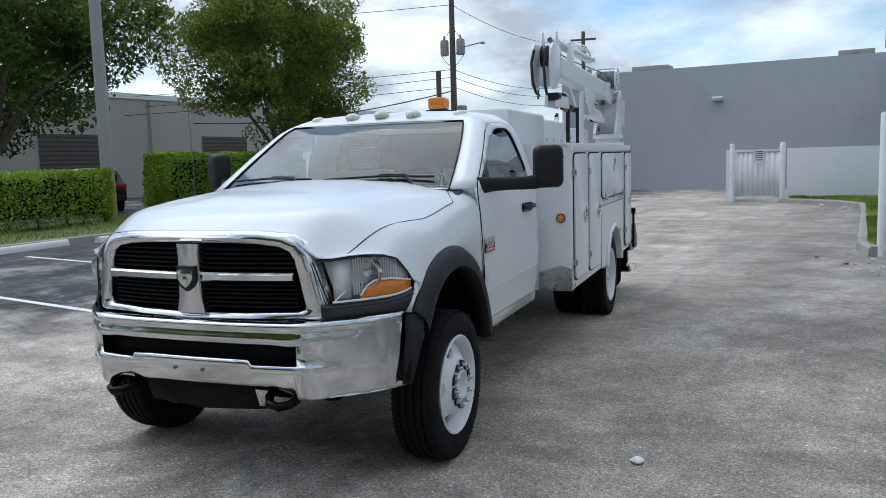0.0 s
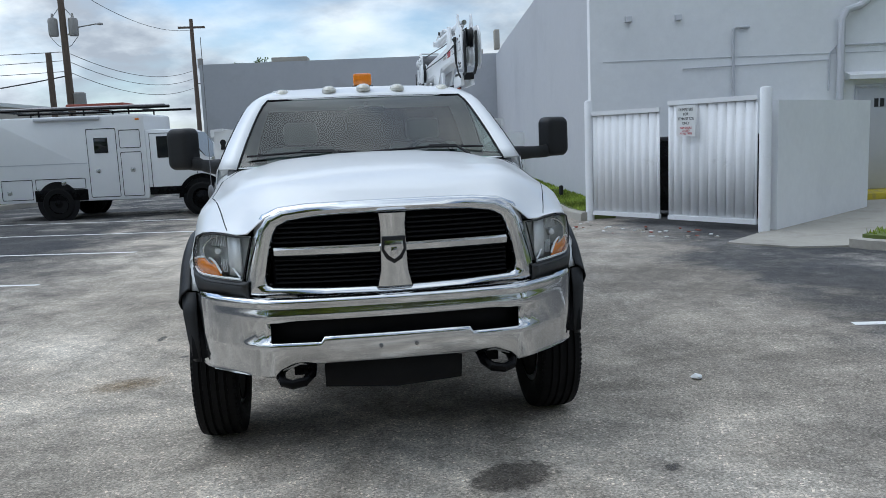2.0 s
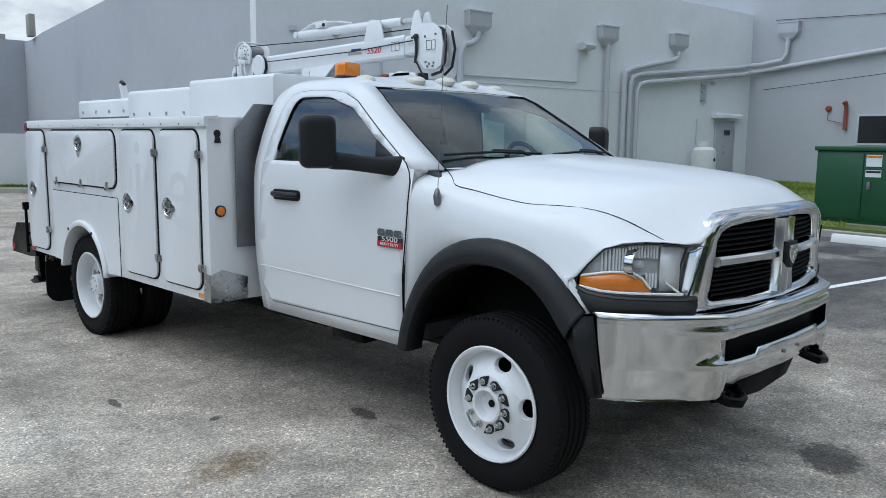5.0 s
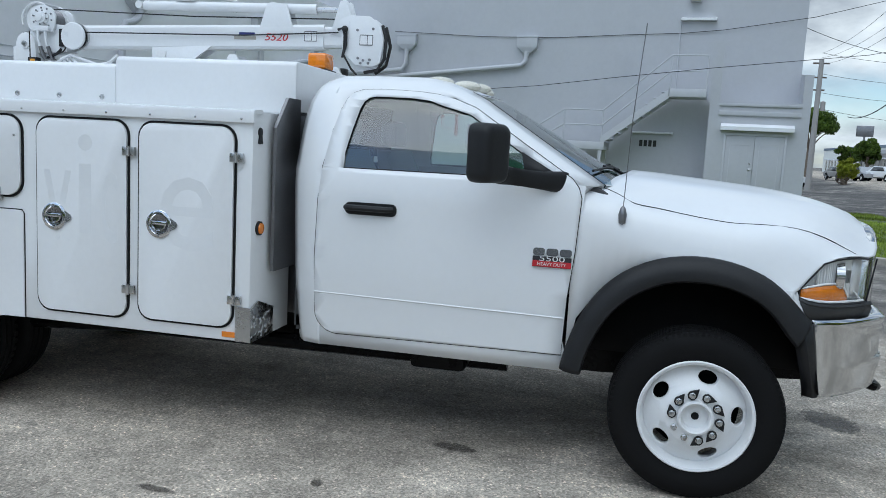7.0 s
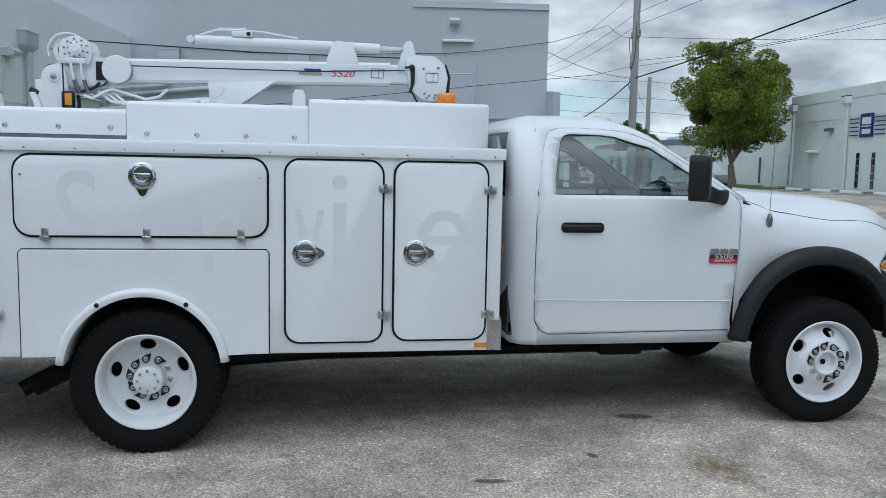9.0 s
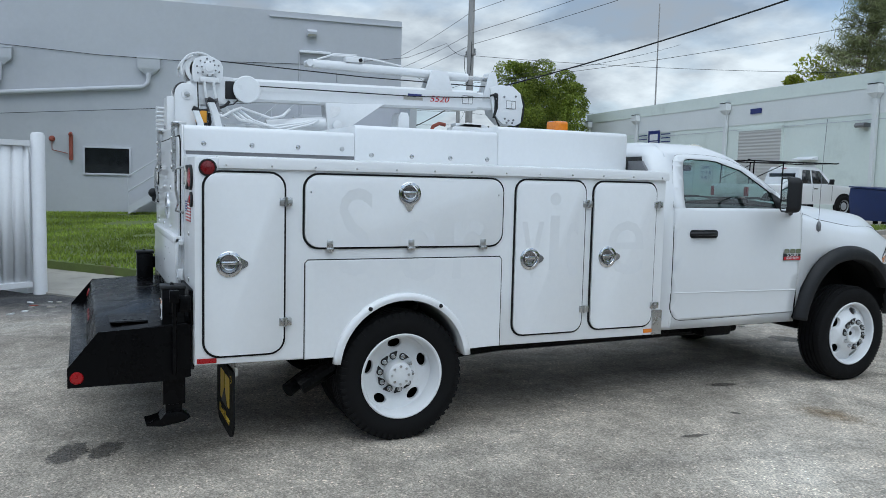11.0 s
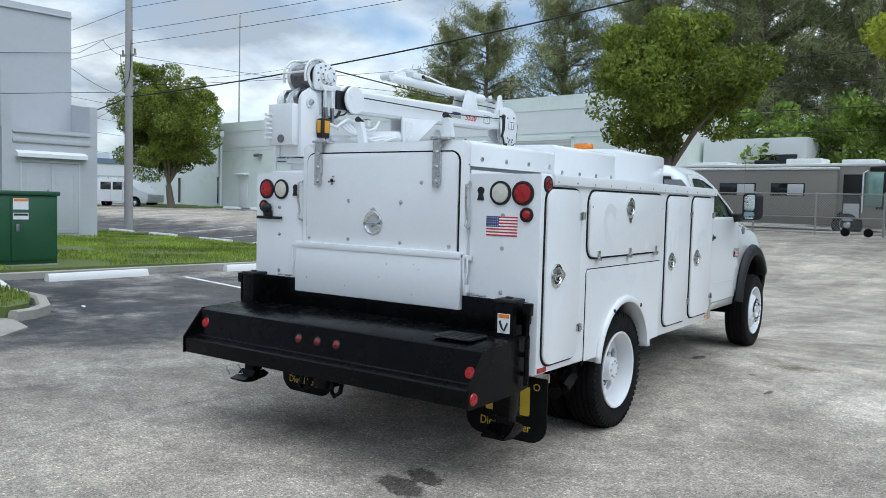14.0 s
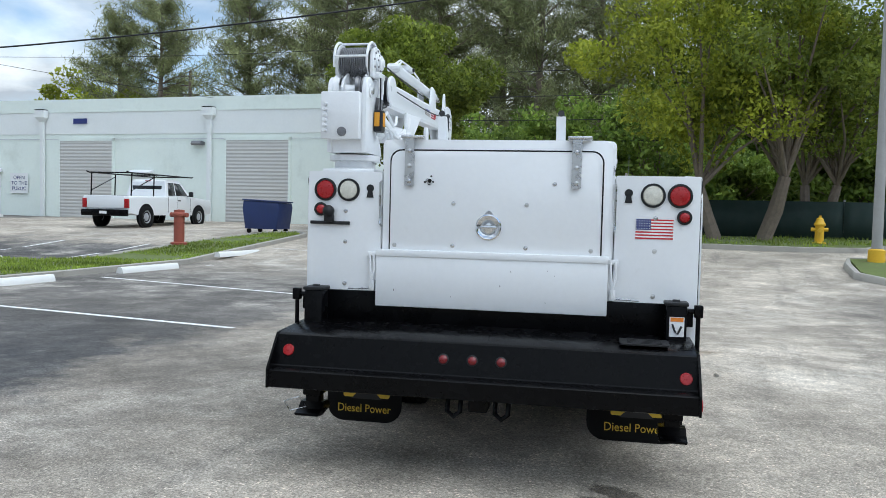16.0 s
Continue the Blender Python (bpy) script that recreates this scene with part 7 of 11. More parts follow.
# ---- service body ----
def body_side(sx):
    pts = [(2.245, 0.555), (3.813, 0.555)] + [(4.22 - 0.415 * math.cos(radians(a)), 0.475 + 0.415 * math.sin(radians(a))) for a in range(12, 170, 8)] + [(4.627, 0.555), (5.455, 0.565), (5.455, 1.712), (2.245, 1.712)]
    bm = bmesh.new()
    prism(bm, pts, "x", 0.70, 1.178, 0.012)
    flip_x(bm, sx)
    cab = part("tool_compartment", bm, BODYPAINT, truck, "white steel tool compartment side", smooth=40)
    # raised wheel panel
    pts = [(3.555, 0.558), (3.783, 0.558)] + [(4.22 - 0.445 * math.cos(radians(a)), 0.475 + 0.445 * math.sin(radians(a))) for a in range(10, 172, 6)] + [(4.657, 0.558), (4.84, 0.558), (4.84, 1.12), (4.825, 1.137), (3.57, 1.137), (3.555, 1.12)]
    bm = bmesh.new()
    prism(bm, pts, "x", 1.17, 1.186, 0.005)
    flip_x(bm, sx)
    part("wheel_panel", bm, BODYPAINT, cab, smooth=0)
    # black tube draws the panel's seam and the shadow line of its raised edge
    bm = bmesh.new()
    tube(bm, [(sx * 1.179, y, z) for y, z in ((3.552, 0.56), (3.552, 1.12), (3.568, 1.140), (4.827, 1.140), (4.843, 1.12), (4.843, 0.56))], 0.0032, 5)
    part("panel_seam", bm, GAP, cab)
    # arch lip
    bm = bmesh.new()
    rings = []
    for a in range(6, 176, 6):
        c, s = math.cos(radians(a)), math.sin(radians(a))
        rings.append([(sx * x, 4.22 - rr * c, 0.475 + rr * s) for rr, x in ((0.455, 1.186), (0.450, 1.205), (0.432, 1.215), (0.411, 1.208), (0.409, 1.18), (0.409, 0.75))])
    loft(bm, rings, closed=False)
    part("arch_lip", bm, BODYPAINT, cab, smooth=50, thick=0.003)
    for a in (58, 122):
        bm = bmesh.new()
        lathe(bm, [(0.013, 0), (0.013, sx * 0.008), (0, sx * 0.012)], (sx * 1.21, 4.22 - 0.433 * math.cos(radians(a)), 0.475 + 0.433 * math.sin(radians(a))), "x", 10)
        part("lip_bolt", bm, BLACKPLASTIC, cab)
    # drip rail
    bm = bmesh.new()
    prism(bm, [(1.17, 1.655), (1.196, 1.655), (1.198, 1.70), (1.192, 1.716), (1.10, 1.722), (1.10, 1.70), (1.17, 1.70)], "y", 2.235, 5.33)
    flip_x(bm, sx)
    part("drip_rail", bm, BODYPAINT, cab)
    for i in range(13):
        bm = bmesh.new()
        lathe(bm, [(0.006, 0), (0.006, sx * 0.004), (0, sx * 0.006)], (sx * 1.196, 2.3 + i * 0.249, 1.672), "x", 6)
        part("rivet", bm, STEEL, cab)
    # doors
    doors = [(2.338, 2.862, 0.628, 1.632, 0.075, (2.742, 1.125), [(2.322, 1.483), (2.322, 0.772)], 0),
             (2.932, 3.462, 0.622, 1.632, 0.075, (3.354, 1.122), [(2.918, 1.483), (2.918, 0.772)], 0),
             (3.562, 4.848, 1.212, 1.632, 0.085, (4.207, 1.531), [(3.70, 1.205), (4.19, 1.205), (4.70, 1.205)], 1),
             (4.965, 5.405, 0.612, 1.632, 0.085, (5.272, 1.127), [(4.958, 1.475), (4.958, 0.79)], 0)]
    for y0, y1, z0, z1, r, latch, hinges, flat in doors:
        bm = bmesh.new()
        o, i_ = rounded(y0 - 0.0105, y1 + 0.0105, z0 - 0.0105, z1 + 0.0105, r + 0.008, 6), rounded(y0, y1, z0, z1, r, 6)
        loft(bm, [[(sx * 1.176, y, z) for y, z in o], [(sx * 1.185, y, z) for y, z in o], [(sx * 1.185, y, z) for y, z in i_], [(sx * 1.176, y, z) for y, z in i_]])
        part("door_seal", bm, GAP, cab)
        bm = bmesh.new()
        prism(bm, rounded(y0 + 0.002, y1 - 0.002, z0 + 0.002, z1 - 0.002, r - 0.004, 6), "x", 1.178, 1.196, 0.004)
        flip_x(bm, sx)
        dr = part("compartment_door", bm, BODYPAINT, cab, "white compartment door")
        bm = bmesh.new()
        ly, lz = latch
        lathe(bm, [(0.072, sx * 0.0), (0.072, sx * 0.005), (0.064, sx * 0.009), (0.054, sx * 0.010), (0.048, sx * 0.003)], (sx * 1.196, ly, lz), "x", 28)
        if flat:
            prism(bm, [(ly - 0.036, lz - 0.058), (ly + 0.036, lz - 0.058), (ly + 0.014, lz - 0.1), (ly, lz - 0.106), (ly - 0.014, lz - 0.1)], "x", sx * 1.197, sx * 1.202)
        else:
            prism(bm, [(ly - 0.058, lz - 0.036), (ly - 0.058, lz + 0.036), (ly - 0.098, lz + 0.014), (ly - 0.104, lz), (ly - 0.098, lz - 0.014)], "x", sx * 1.197, sx * 1.202)
        la = part("latch", bm, CHROME, dr, "round chrome paddle latch", smooth=40)
        bm = bmesh.new()
        lathe(bm, [(0.050, sx * 0.004), (0.042, sx * 0.0015), (0.0, sx * 0.001)], (sx * 1.196, ly, lz), "x", 24)
        part("latch_dish", bm, LATCHDISH, la)
        bm = bmesh.new()
        box(bm, sx * 1.19, sx * 1.208, ly - 0.044, ly + 0.044, lz - 0.004, lz + 0.016, 0.005)
        tube(bm, [(sx * 1.204, ly + 0.038 * math.cos(radians(a)), lz + 0.004 - 0.034 * math.sin(radians(a))) for a in range(0, 181, 20)], 0.005, 6)
        part("latch_handle", bm, CHROME, la)
        for k in range(6):
            a = radians(30 + 60 * k)
            bm = bmesh.new()
            lathe(bm, [(0.005, 0), (0.004, sx * 0.003), (0, sx * 0.004)], (sx * 1.2045, ly + 0.060 * math.cos(a), lz + 0.060 * math.sin(a)), "x", 6)
            part("latch_screw", bm, DARKSTEEL, la)
        for hy, hz in hinges:
            bm = bmesh.new()
            if flat:
                box(bm, sx * 1.186, sx * 1.203, hy - 0.018, hy + 0.018, hz + 0.008, hz + 0.05, 0.002)
                box(bm, sx * 1.186, sx * 1.212, hy - 0.024, hy + 0.024, hz - 0.016, hz + 0.008, 0.004)
            else:
                for d in (-0.022, 0.022):
                    box(bm, sx * 1.186, sx * 1.203, hy + d - 0.014, hy + d + 0.014, hz - 0.022, hz + 0.022, 0.002)
                tube(bm, [(sx * 1.205, hy, hz - 0.026), (sx * 1.205, hy, hz + 0.026)], 0.008, 8)
            part("hinge", bm, STEEL, dr)
        if flat:
            for yy in (y0 + 0.035, y1 - 0.035):
                bm = bmesh.new()
                lathe(bm, [(0.006, 0), (0.006, sx * 0.003), (0, sx * 0.004)], (sx * 1.196, yy, z1 - 0.10), "x", 6)
                part("rivet", bm, STEEL, dr)
    # front end: amber marker, keyhole cover, tread plate
    bm = bmesh.new()
    lathe(bm, [(0.036, 0.0), (0.036, -0.012), (0.03, -0.014)], (sx * 1.10, 2.245, 1.132), "y", 20)
    mk = part("marker_lamp", bm, BLACKPLASTIC, cab)
    bm = bmesh.new()
    lathe(bm, [(0.028, -0.012), (0.026, -0.02), (0.015, -0.024), (0, -0.025)], (sx * 1.10, 2.245, 1.132), "y", 20)
    part("lens", bm, AMBER, mk)
    for yy, xx, nrm in ((2.245, 1.105, -1), (5.455, 0.775, 1)):
        bm = bmesh.new()
        lathe(bm, [(0.024, 0), (0.022, nrm * 0.006), (0, nrm * 0.008)], (sx * xx, yy, 1.612), "y", 14)
        prism(bm, [(sx * xx - 0.012, 1.60), (sx * xx + 0.012, 1.60), (sx * xx + 0.022, 1.555), (sx * xx - 0.022, 1.555)], "y", yy, yy + nrm * 0.007)
        part("keyhole_cover", bm, BLACKPLASTIC, cab)
    bm = bmesh.new()
    prism(bm, [(0.92, 0.556), (1.183, 0.556), (1.183, 0.73), (1.10, 0.76), (0.92, 0.70)], "y", 2.236, 2.243)
    box(bm, 1.18, 1.184, 2.24, 2.32, 0.558, 0.735)
    rnd2 = random.Random(4)
    for i in range(60):
        x, z = rnd2.uniform(0.94, 1.165), rnd2.uniform(0.57, 0.69)
        a = rnd2.choice((0.6, -0.6))
        prism(bm, [(x + 0.011 * math.cos(a), z + 0.011 * math.sin(a)), (x + 0.003 * math.sin(a), z - 0.003 * math.cos(a)), (x - 0.011 * math.cos(a), z - 0.011 * math.sin(a)), (x - 0.003 * math.sin(a), z + 0.003 * math.cos(a))], "y", 2.2335, 2.2365)
    flip_x(bm, sx)
    part("tread_plate", bm, STEEL, cab, "diamond tread corner plate")
    for y, mt in ((2.34, AMBER), (5.39, REDLENS)):
        bm = bmesh.new()
        box(bm, sx * 1.178, sx * 1.183, y - 0.052, y + 0.052, 0.575, 0.602)
        part("side_reflector", bm, mt, cab)
    bm = bmesh.new()
    lathe(bm, [(0.048, 0), (0.048, sx * 0.008), (0.04, sx * 0.010), (0.038, sx * 0.004)], (sx * 1.178, 5.385, 1.655), "x", 24)
    sm = part("side_marker", bm, BLACKPLASTIC, cab)
    bm = bmesh.new()
    lathe(bm, [(0.04, sx * 0.004), (0.036, sx * 0.010), (0.02, sx * 0.014), (0, sx * 0.015)], (sx * 1.178, 5.385, 1.655), "x", 22)
    part("lens", bm, REDREFLEX, sm)
    # rear face lamps
    for x, z, r, mt in ((1.062, 1.60, 0.062, REDLENS), (0.912, 1.60, 0.062, CLEARLENS), (1.09, 1.478, 0.034, REDLENS)):
        bm = bmesh.new()
        lathe(bm, [(r + 0.008, 0), (r + 0.008, 0.012), (r - 0.004, 0.014), (r - 0.004, 0.006)], (sx * x, 5.455, z), "y", 28)
        tl = part("tail_lamp", bm, BLACKPLASTIC, cab)
        bm = bmesh.new()
        lathe(bm, [(r - 0.004, 0.006), (r - 0.008, 0.014), (r * 0.5, 0.019), (0, 0.02)], (sx * x, 5.455, z), "y", 28)
        ln = part("lens", bm, mt, tl)
        if r > 0.05:
            bm = bmesh.new()
            for i in range(-2, 3):
                for j in range(-2, 3):
                    if i * i + j * j <= 5:
                        lathe(bm, [(0.007, 0), (0.005, 0.003), (0, 0.004)], (sx * x + i * 0.021, 5.472 - 0.0007 * (i * i + j * j), z + j * 0.021), "y", 6)
            part("lens_dot", bm, mt, ln)
    for x, z in ((0.93, 1.47), (0.93, 1.28), (0.93, 1.02)):
        bm = bmesh.new()
        lathe(bm, [(0.014, 0), (0.013, 0.004), (0.006, 0.006), (0, 0.006)], (sx * x, 5.455, z), "y", 10)
        part("screw_cap", bm, STEEL, cab)
    # grab handle
    bm = bmesh.new()
    tube(bm, [(sx * 0.70, 5.455, 1.66), (sx * 0.70, 5.50, 1.645), (sx * 0.70, 5.50, 1.52), (sx * 0.70, 5.485, 1.45), (sx * 0.70, 5.50, 1.40), (sx * 0.70, 5.455, 1.385)], 0.008, 6)
    part("grab_handle", bm, STEEL, cab)


body_side(-1)
body_side(1)
# striped flag on the rear right
fl = new("flag_sticker")
fl.parent = truck
fl["label"] = "red, white and blue striped flag sticker"
for i in range(13):
    bm = bmesh.new()
    box(bm, -1.03, -0.82, 5.456, 5.4585, 1.35 + i * 0.0088, 1.35 + (i + 1) * 0.0088)
    part("stripe", bm, REDPRINT if i % 2 == 0 else WHITEPRINT, fl)
bm = bmesh.new()
box(bm, -0.905, -0.82, 5.457, 5.4600, 1.403, 1.4645)
cn = part("canton", bm, BLUEPRINT, fl)
for i in range(6):
    for j in range(4):
        bm = bmesh.new()
        lathe(bm, [(0.0035, 0), (0, 0.0012)], (-0.898 + i * 0.0145, 5.460, 1.411 + j * 0.0145), "y", 5)
        part("star", bm, WHITEPRINT, cn)

# cargo bay: walls, sliding covers, tailgate
bm = bmesh.new()
box(bm, -0.695, 0.695, 2.30, 5.44, 0.88, 1.735)
bay = part("cargo_bay", bm, BODYPAINT, truck)
bm = bmesh.new()
box(bm, -0.6, 0.6, 2.20, 2.30, 0.60, 1.72)
part("bay_front_wall", bm, DARKSTEEL, bay)
bm = bmesh.new()
prism(bm, [(-0.70, 0.90), (-1.0, 0.90), (-1.0, 1.64), (-0.86, 1.80), (-0.70, 1.80)], "y", 2.205, 2.222)
part("shield_plate", bm, DARKSTEEL, bay, "bare sheet-metal shield behind the cab")
for y0, y1, z1 in ((2.235, 3.345, 2.005), (3.345, 4.395, 1.962), (4.395, 5.455, 1.91)):
    bm = bmesh.new()
    low = 1.725 if y1 < 5 else 1.757
    prism(bm, rounded(-0.70, 0.70, low, z1, 0.02, 4, (0.004, 0.004, 0.03, 0.03)), "y", y0, y1, 0.012)
    cv = part("bay_cover", bm, BODYPAINT, truck, "white sliding bay cover")
    for i in range(4):
        for sx in (-1, 1):
            if z1 > 2:
                continue
            bm = bmesh.new()
            yy = y0 + (y1 - y0) * (i + 0.3) / 3.7
            lathe(bm, [(0.016, 0), (0.015, sx * 0.006), (0, sx * 0.009)], (sx * 0.70, yy, low + 0.045), "x", 8)
            part("cover_bolt", bm, STEEL, cv)
bm = bmesh.new()
box(bm, -0.69, 0.69, 4.38, 5.44, 1.715, 1.757)
part("cover_track", bm, DARKSTEEL, truck)
bm = bmesh.new()
box(bm, -0.40, -0.37, 2.226, 2.234, 1.80, 1.84)
part("cover_slot", bm, BLACKPLASTIC, truck)
# rear door and tailgate
bm = bmesh.new()
prism(bm, rounded(-0.685, 0.69, 0.90, 1.912, 0.05, 5, (0.01, 0.01, 0.05, 0.05)), "y", 5.43, 5.462, 0.006)
rd = part("rear_surround", bm, BODYPAINT, truck)
bm = bmesh.new()
o, i_ = rounded(-0.632, 0.648, 1.222, 1.852, 0.07, 6, (0.01, 0.01, 0.07, 0.07)), rounded(-0.624, 0.64, 1.23, 1.844, 0.064, 6, (0.01, 0.01, 0.064, 0.064))
loft(bm, [[(x, 5.46, z) for x, z in o], [(x, 5.469, z) for x, z in o], [(x, 5.469, z) for x, z in i_], [(x, 5.46, z) for x, z in i_]])
part("rear_door_seal", bm, GAP, rd)
bm = bmesh.new()
prism(bm, rounded(-0.622, 0.638, 1.23, 1.842, 0.062, 6, (0.01, 0.01, 0.062, 0.062)), "y", 5.46, 5.478, 0.004)
rdoor = part("rear_door", bm, BODYPAINT, truck, "white lift-up rear door with steel straps")
for x in (0.522, -0.474):
    bm = bmesh.new()
    prism(bm, [(5.44, 1.915), (5.50, 1.915), (5.50, 1.63), (5.49, 1.63), (5.478, 1.66), (5.482, 1.90), (5.44, 1.905)], "x", x - 0.028, x + 0.028)
    box(bm, x - 0.085, x + 0.055, 5.42, 5.50, 1.915, 1.935, 0.006)
    sp_ = part("strap_hinge", bm, STEEL, rdoor, "bare steel strap hinge")
    for z in (1.84, 1.75, 1.66):
        bm = bmesh.new()
        lathe(bm, [(0.015, 0), (0.013, 0.006), (0.007, 0.009), (0, 0.009)], (x, 5.50, z), "y", 8)
        part("bolt", bm, STEEL, sp_)
bm = bmesh.new()
lathe(bm, [(0.078, 0), (0.078, 0.007), (0.07, 0.01), (0.056, 0.004), (0.045, 0.002), (0.02, 0.006), (0, 0.007)], (0.034, 5.478, 1.392), "y", 30)
prism(bm, [(0.0, 1.455), (0.068, 1.455), (0.05, 1.485), (0.034, 1.492), (0.018, 1.485)], "y", 5.478, 5.484)
la = part("latch", bm, CHROME, rdoor, "round chrome paddle latch", smooth=40)
bm = bmesh.new()
box(bm, -0.012, 0.08, 5.474, 5.492, 1.383, 1.40, 0.004)
part("latch_handle", bm, CHROME, la)
for x, z in ((0.25, 1.53), (-0.19, 1.53), (0.25, 1.275), (-0.19, 1.275), (0.61, 1.27), (-0.57, 1.27), (0.41, 1.665), (0.40, 1.65), (-0.35, 1.655)):
    bm = bmesh.new()
    lathe(bm, [(0.014, 0), (0.012, 0.005), (0, 0.007)], (x, 5.478, z), "y", 8)
    part("door_bolt", bm, STEEL, rdoor)
bm = bmesh.new()
box(bm, -0.672, 0.718, 5.462, 5.505, 0.895, 1.235, 0.008)
box(bm, -0.672, 0.718, 5.462, 5.512, 1.20, 1.243, 0.006)
tg = part("tailgate", bm, BODYPAINT, truck, "white drop-down lower tailgate with chipped paint")
rnd2 = random.Random(8)
for i in range(7):
    bm = bmesh.new()
    x, z = rnd2.uniform(-0.6, 0.6), rnd2.uniform(0.95, 1.15)
    box(bm, x, x + 0.004, 5.505, 5.507, z, z + rnd2.uniform(0.004, 0.016))
    part("paint_chip", bm, DARKSTEEL, tg)
for sx, x in ((-1, -0.70), (1, 0.745)):
    bm = bmesh.new()
    box(bm, x - 0.03, x + 0.03, 5.46, 5.485, 1.195, 1.225, 0.004)
    tube(bm, [(x - 0.012, 5.49, 1.21), (x - 0.018, 5.495, 1.12), (x, 5.50, 1.06), (x + 0.006, 5.49, 1.0)], 0.007, 6)
    tube(bm, [(x + 0.014, 5.49, 1.21), (x + 0.008, 5.495, 1.12), (x, 5.50, 1.06)], 0.006, 6)
    box(bm, x - 0.016, x + 0.016, 5.46, 5.49, 0.985, 1.05, 0.004)
    lt = part("tailgate_latch", bm, BODYPAINT, truck)
    bm = bmesh.new()
    tube(bm, [(x + sx * 0.02, 5.49, 1.0), (x + sx * 0.15, 5.495, 0.995)], 0.007, 6)
    part("latch_pin", bm, STEEL, lt)
# number plate bracket and camera on the left rear
bm = bmesh.new()
box(bm, 0.90, 1.155, 5.456, 5.475, 1.385, 1.405, 0.004)
box(bm, 1.0, 1.06, 5.456, 5.50, 1.40, 1.45, 0.01)
bmesh.ops.create_uvsphere(bm, u_segments=12, v_segments=8, radius=0.038, matrix=pose(1.03, 5.49, 1.465))
part("plate_bracket", bm, BLACKPLASTIC, truck, "black plate bracket with lamp")
# stakes on the roof edge
for x in (-0.365, 0.375):
    bm = bmesh.new()
    loft(bm, [[(x - 0.028, y - 0.02, z), (x + 0.028, y - 0.02, z), (x + 0.028, y + 0.02, z), (x - 0.028, y + 0.02, z)] for y, z in ((5.20, 1.91), (5.22, 2.0), (5.25, 2.075))], caps=(True, True))
    sk = part("roof_stake", bm, CRANEWHITE, truck)
    bm = bmesh.new()
    tube(bm, [(x, 5.22, 2.07), (x, 5.27, 2.095)], 0.02, 8)
    part("stake_pad", bm, BLACKPLASTIC, sk)
# amber beacon on its bracket
bm = bmesh.new()
box(bm, -0.045, 0.125, 2.32, 2.47, 2.005, 2.03, 0.006)
bc = part("beacon", bm, BLACKPLASTIC, truck, "amber warning beacon")
bm = bmesh.new()
prism(bm, rounded(-0.035, 0.115, 2.03, 2.13, 0.02, 4), "y", 2.335, 2.455, 0.012)
part("beacon_lens", bm, AMBER, bc)

# ---- rear work bumper ----
bm = bmesh.new()
SEC = [(5.47, 0.50), (5.47, 0.79), (5.50, 0.80), (5.93, 0.772), (5.948, 0.762), (5.992, 0.600), (6.0, 0.594), (6.072, 0.588), (6.085, 0.580), (6.085, 0.490), (6.065, 0.483), (5.60, 0.485)]
prism(bm, SEC, "x", -1.135, 1.165, 0.004)
rb = part("work_bumper", bm, BLACKPAINT, truck, "black steel work bumper with a lower tray", smooth=30)
for x in (-1.139, 1.161):
    bm = bmesh.new()
    prism(bm, [(5.47, 0.50), (5.47, 0.795), (5.94, 0.774), (6.09, 0.590), (6.09, 0.484), (5.6, 0.484)], "x", x - 0.004, x + 0.008)
    part("end_plate", bm, BLACKPAINT, rb)
for x in (-0.12, 0.036, 0.195):
    bm = bmesh.new()
    lathe(bm, [(0.032, 0), (0.03, 0.006), (0.024, 0.008)], (0, 0, 0), "y", 20)
    lm = part("bumper_lamp", bm, BLACKPLASTIC, rb, m=pose(x, 5.968, 0.678, 16, 0, 0))
    bm = bmesh.new()
    lathe(bm, [(0.024, 0.006), (0.016, 0.013), (0, 0.015)], (0, 0, 0), "y", 20)
    part("lens", bm, REDREFLEX, lm)
for x, y, z in ((1.085, 5.968, 0.680), (-1.075, 5.974, 0.652)):
    bm = bmesh.new()
    lathe(bm, [(0.035, 0.0), (0.03, 0.008), (0, 0.01)], (0, 0, 0), "y", 20)
    part("round_reflector", bm, REDLENS, rb, m=pose(x, y, z, 16, 0, 0))
bm = bmesh.new()
lathe(bm, [(0.034, 0.0), (0.03, -0.008), (0, -0.01)], (-1.143, 6.045, 0.535), "x", 20)
part("round_reflector", bm, REDLENS, rb)
bm = bmesh.new()
prism(bm, rounded(-1.0, -0.74, 5.68, 5.88, 0.02, 3), "z", 0.795, 0.803)
for i in range(4):
    box(bm, -0.96, -0.78, 5.71 + i * 0.04, 5.73 + i * 0.04, 0.803, 0.806)
part("step_plate", bm, BLACKPLASTIC, rb)
bm = bmesh.new()
box(bm, -1.12, 1.15, 5.40, 5.47, 0.78, 0.98, 0.006)
part("bumper_mount", bm, BLACKPAINT, rb)
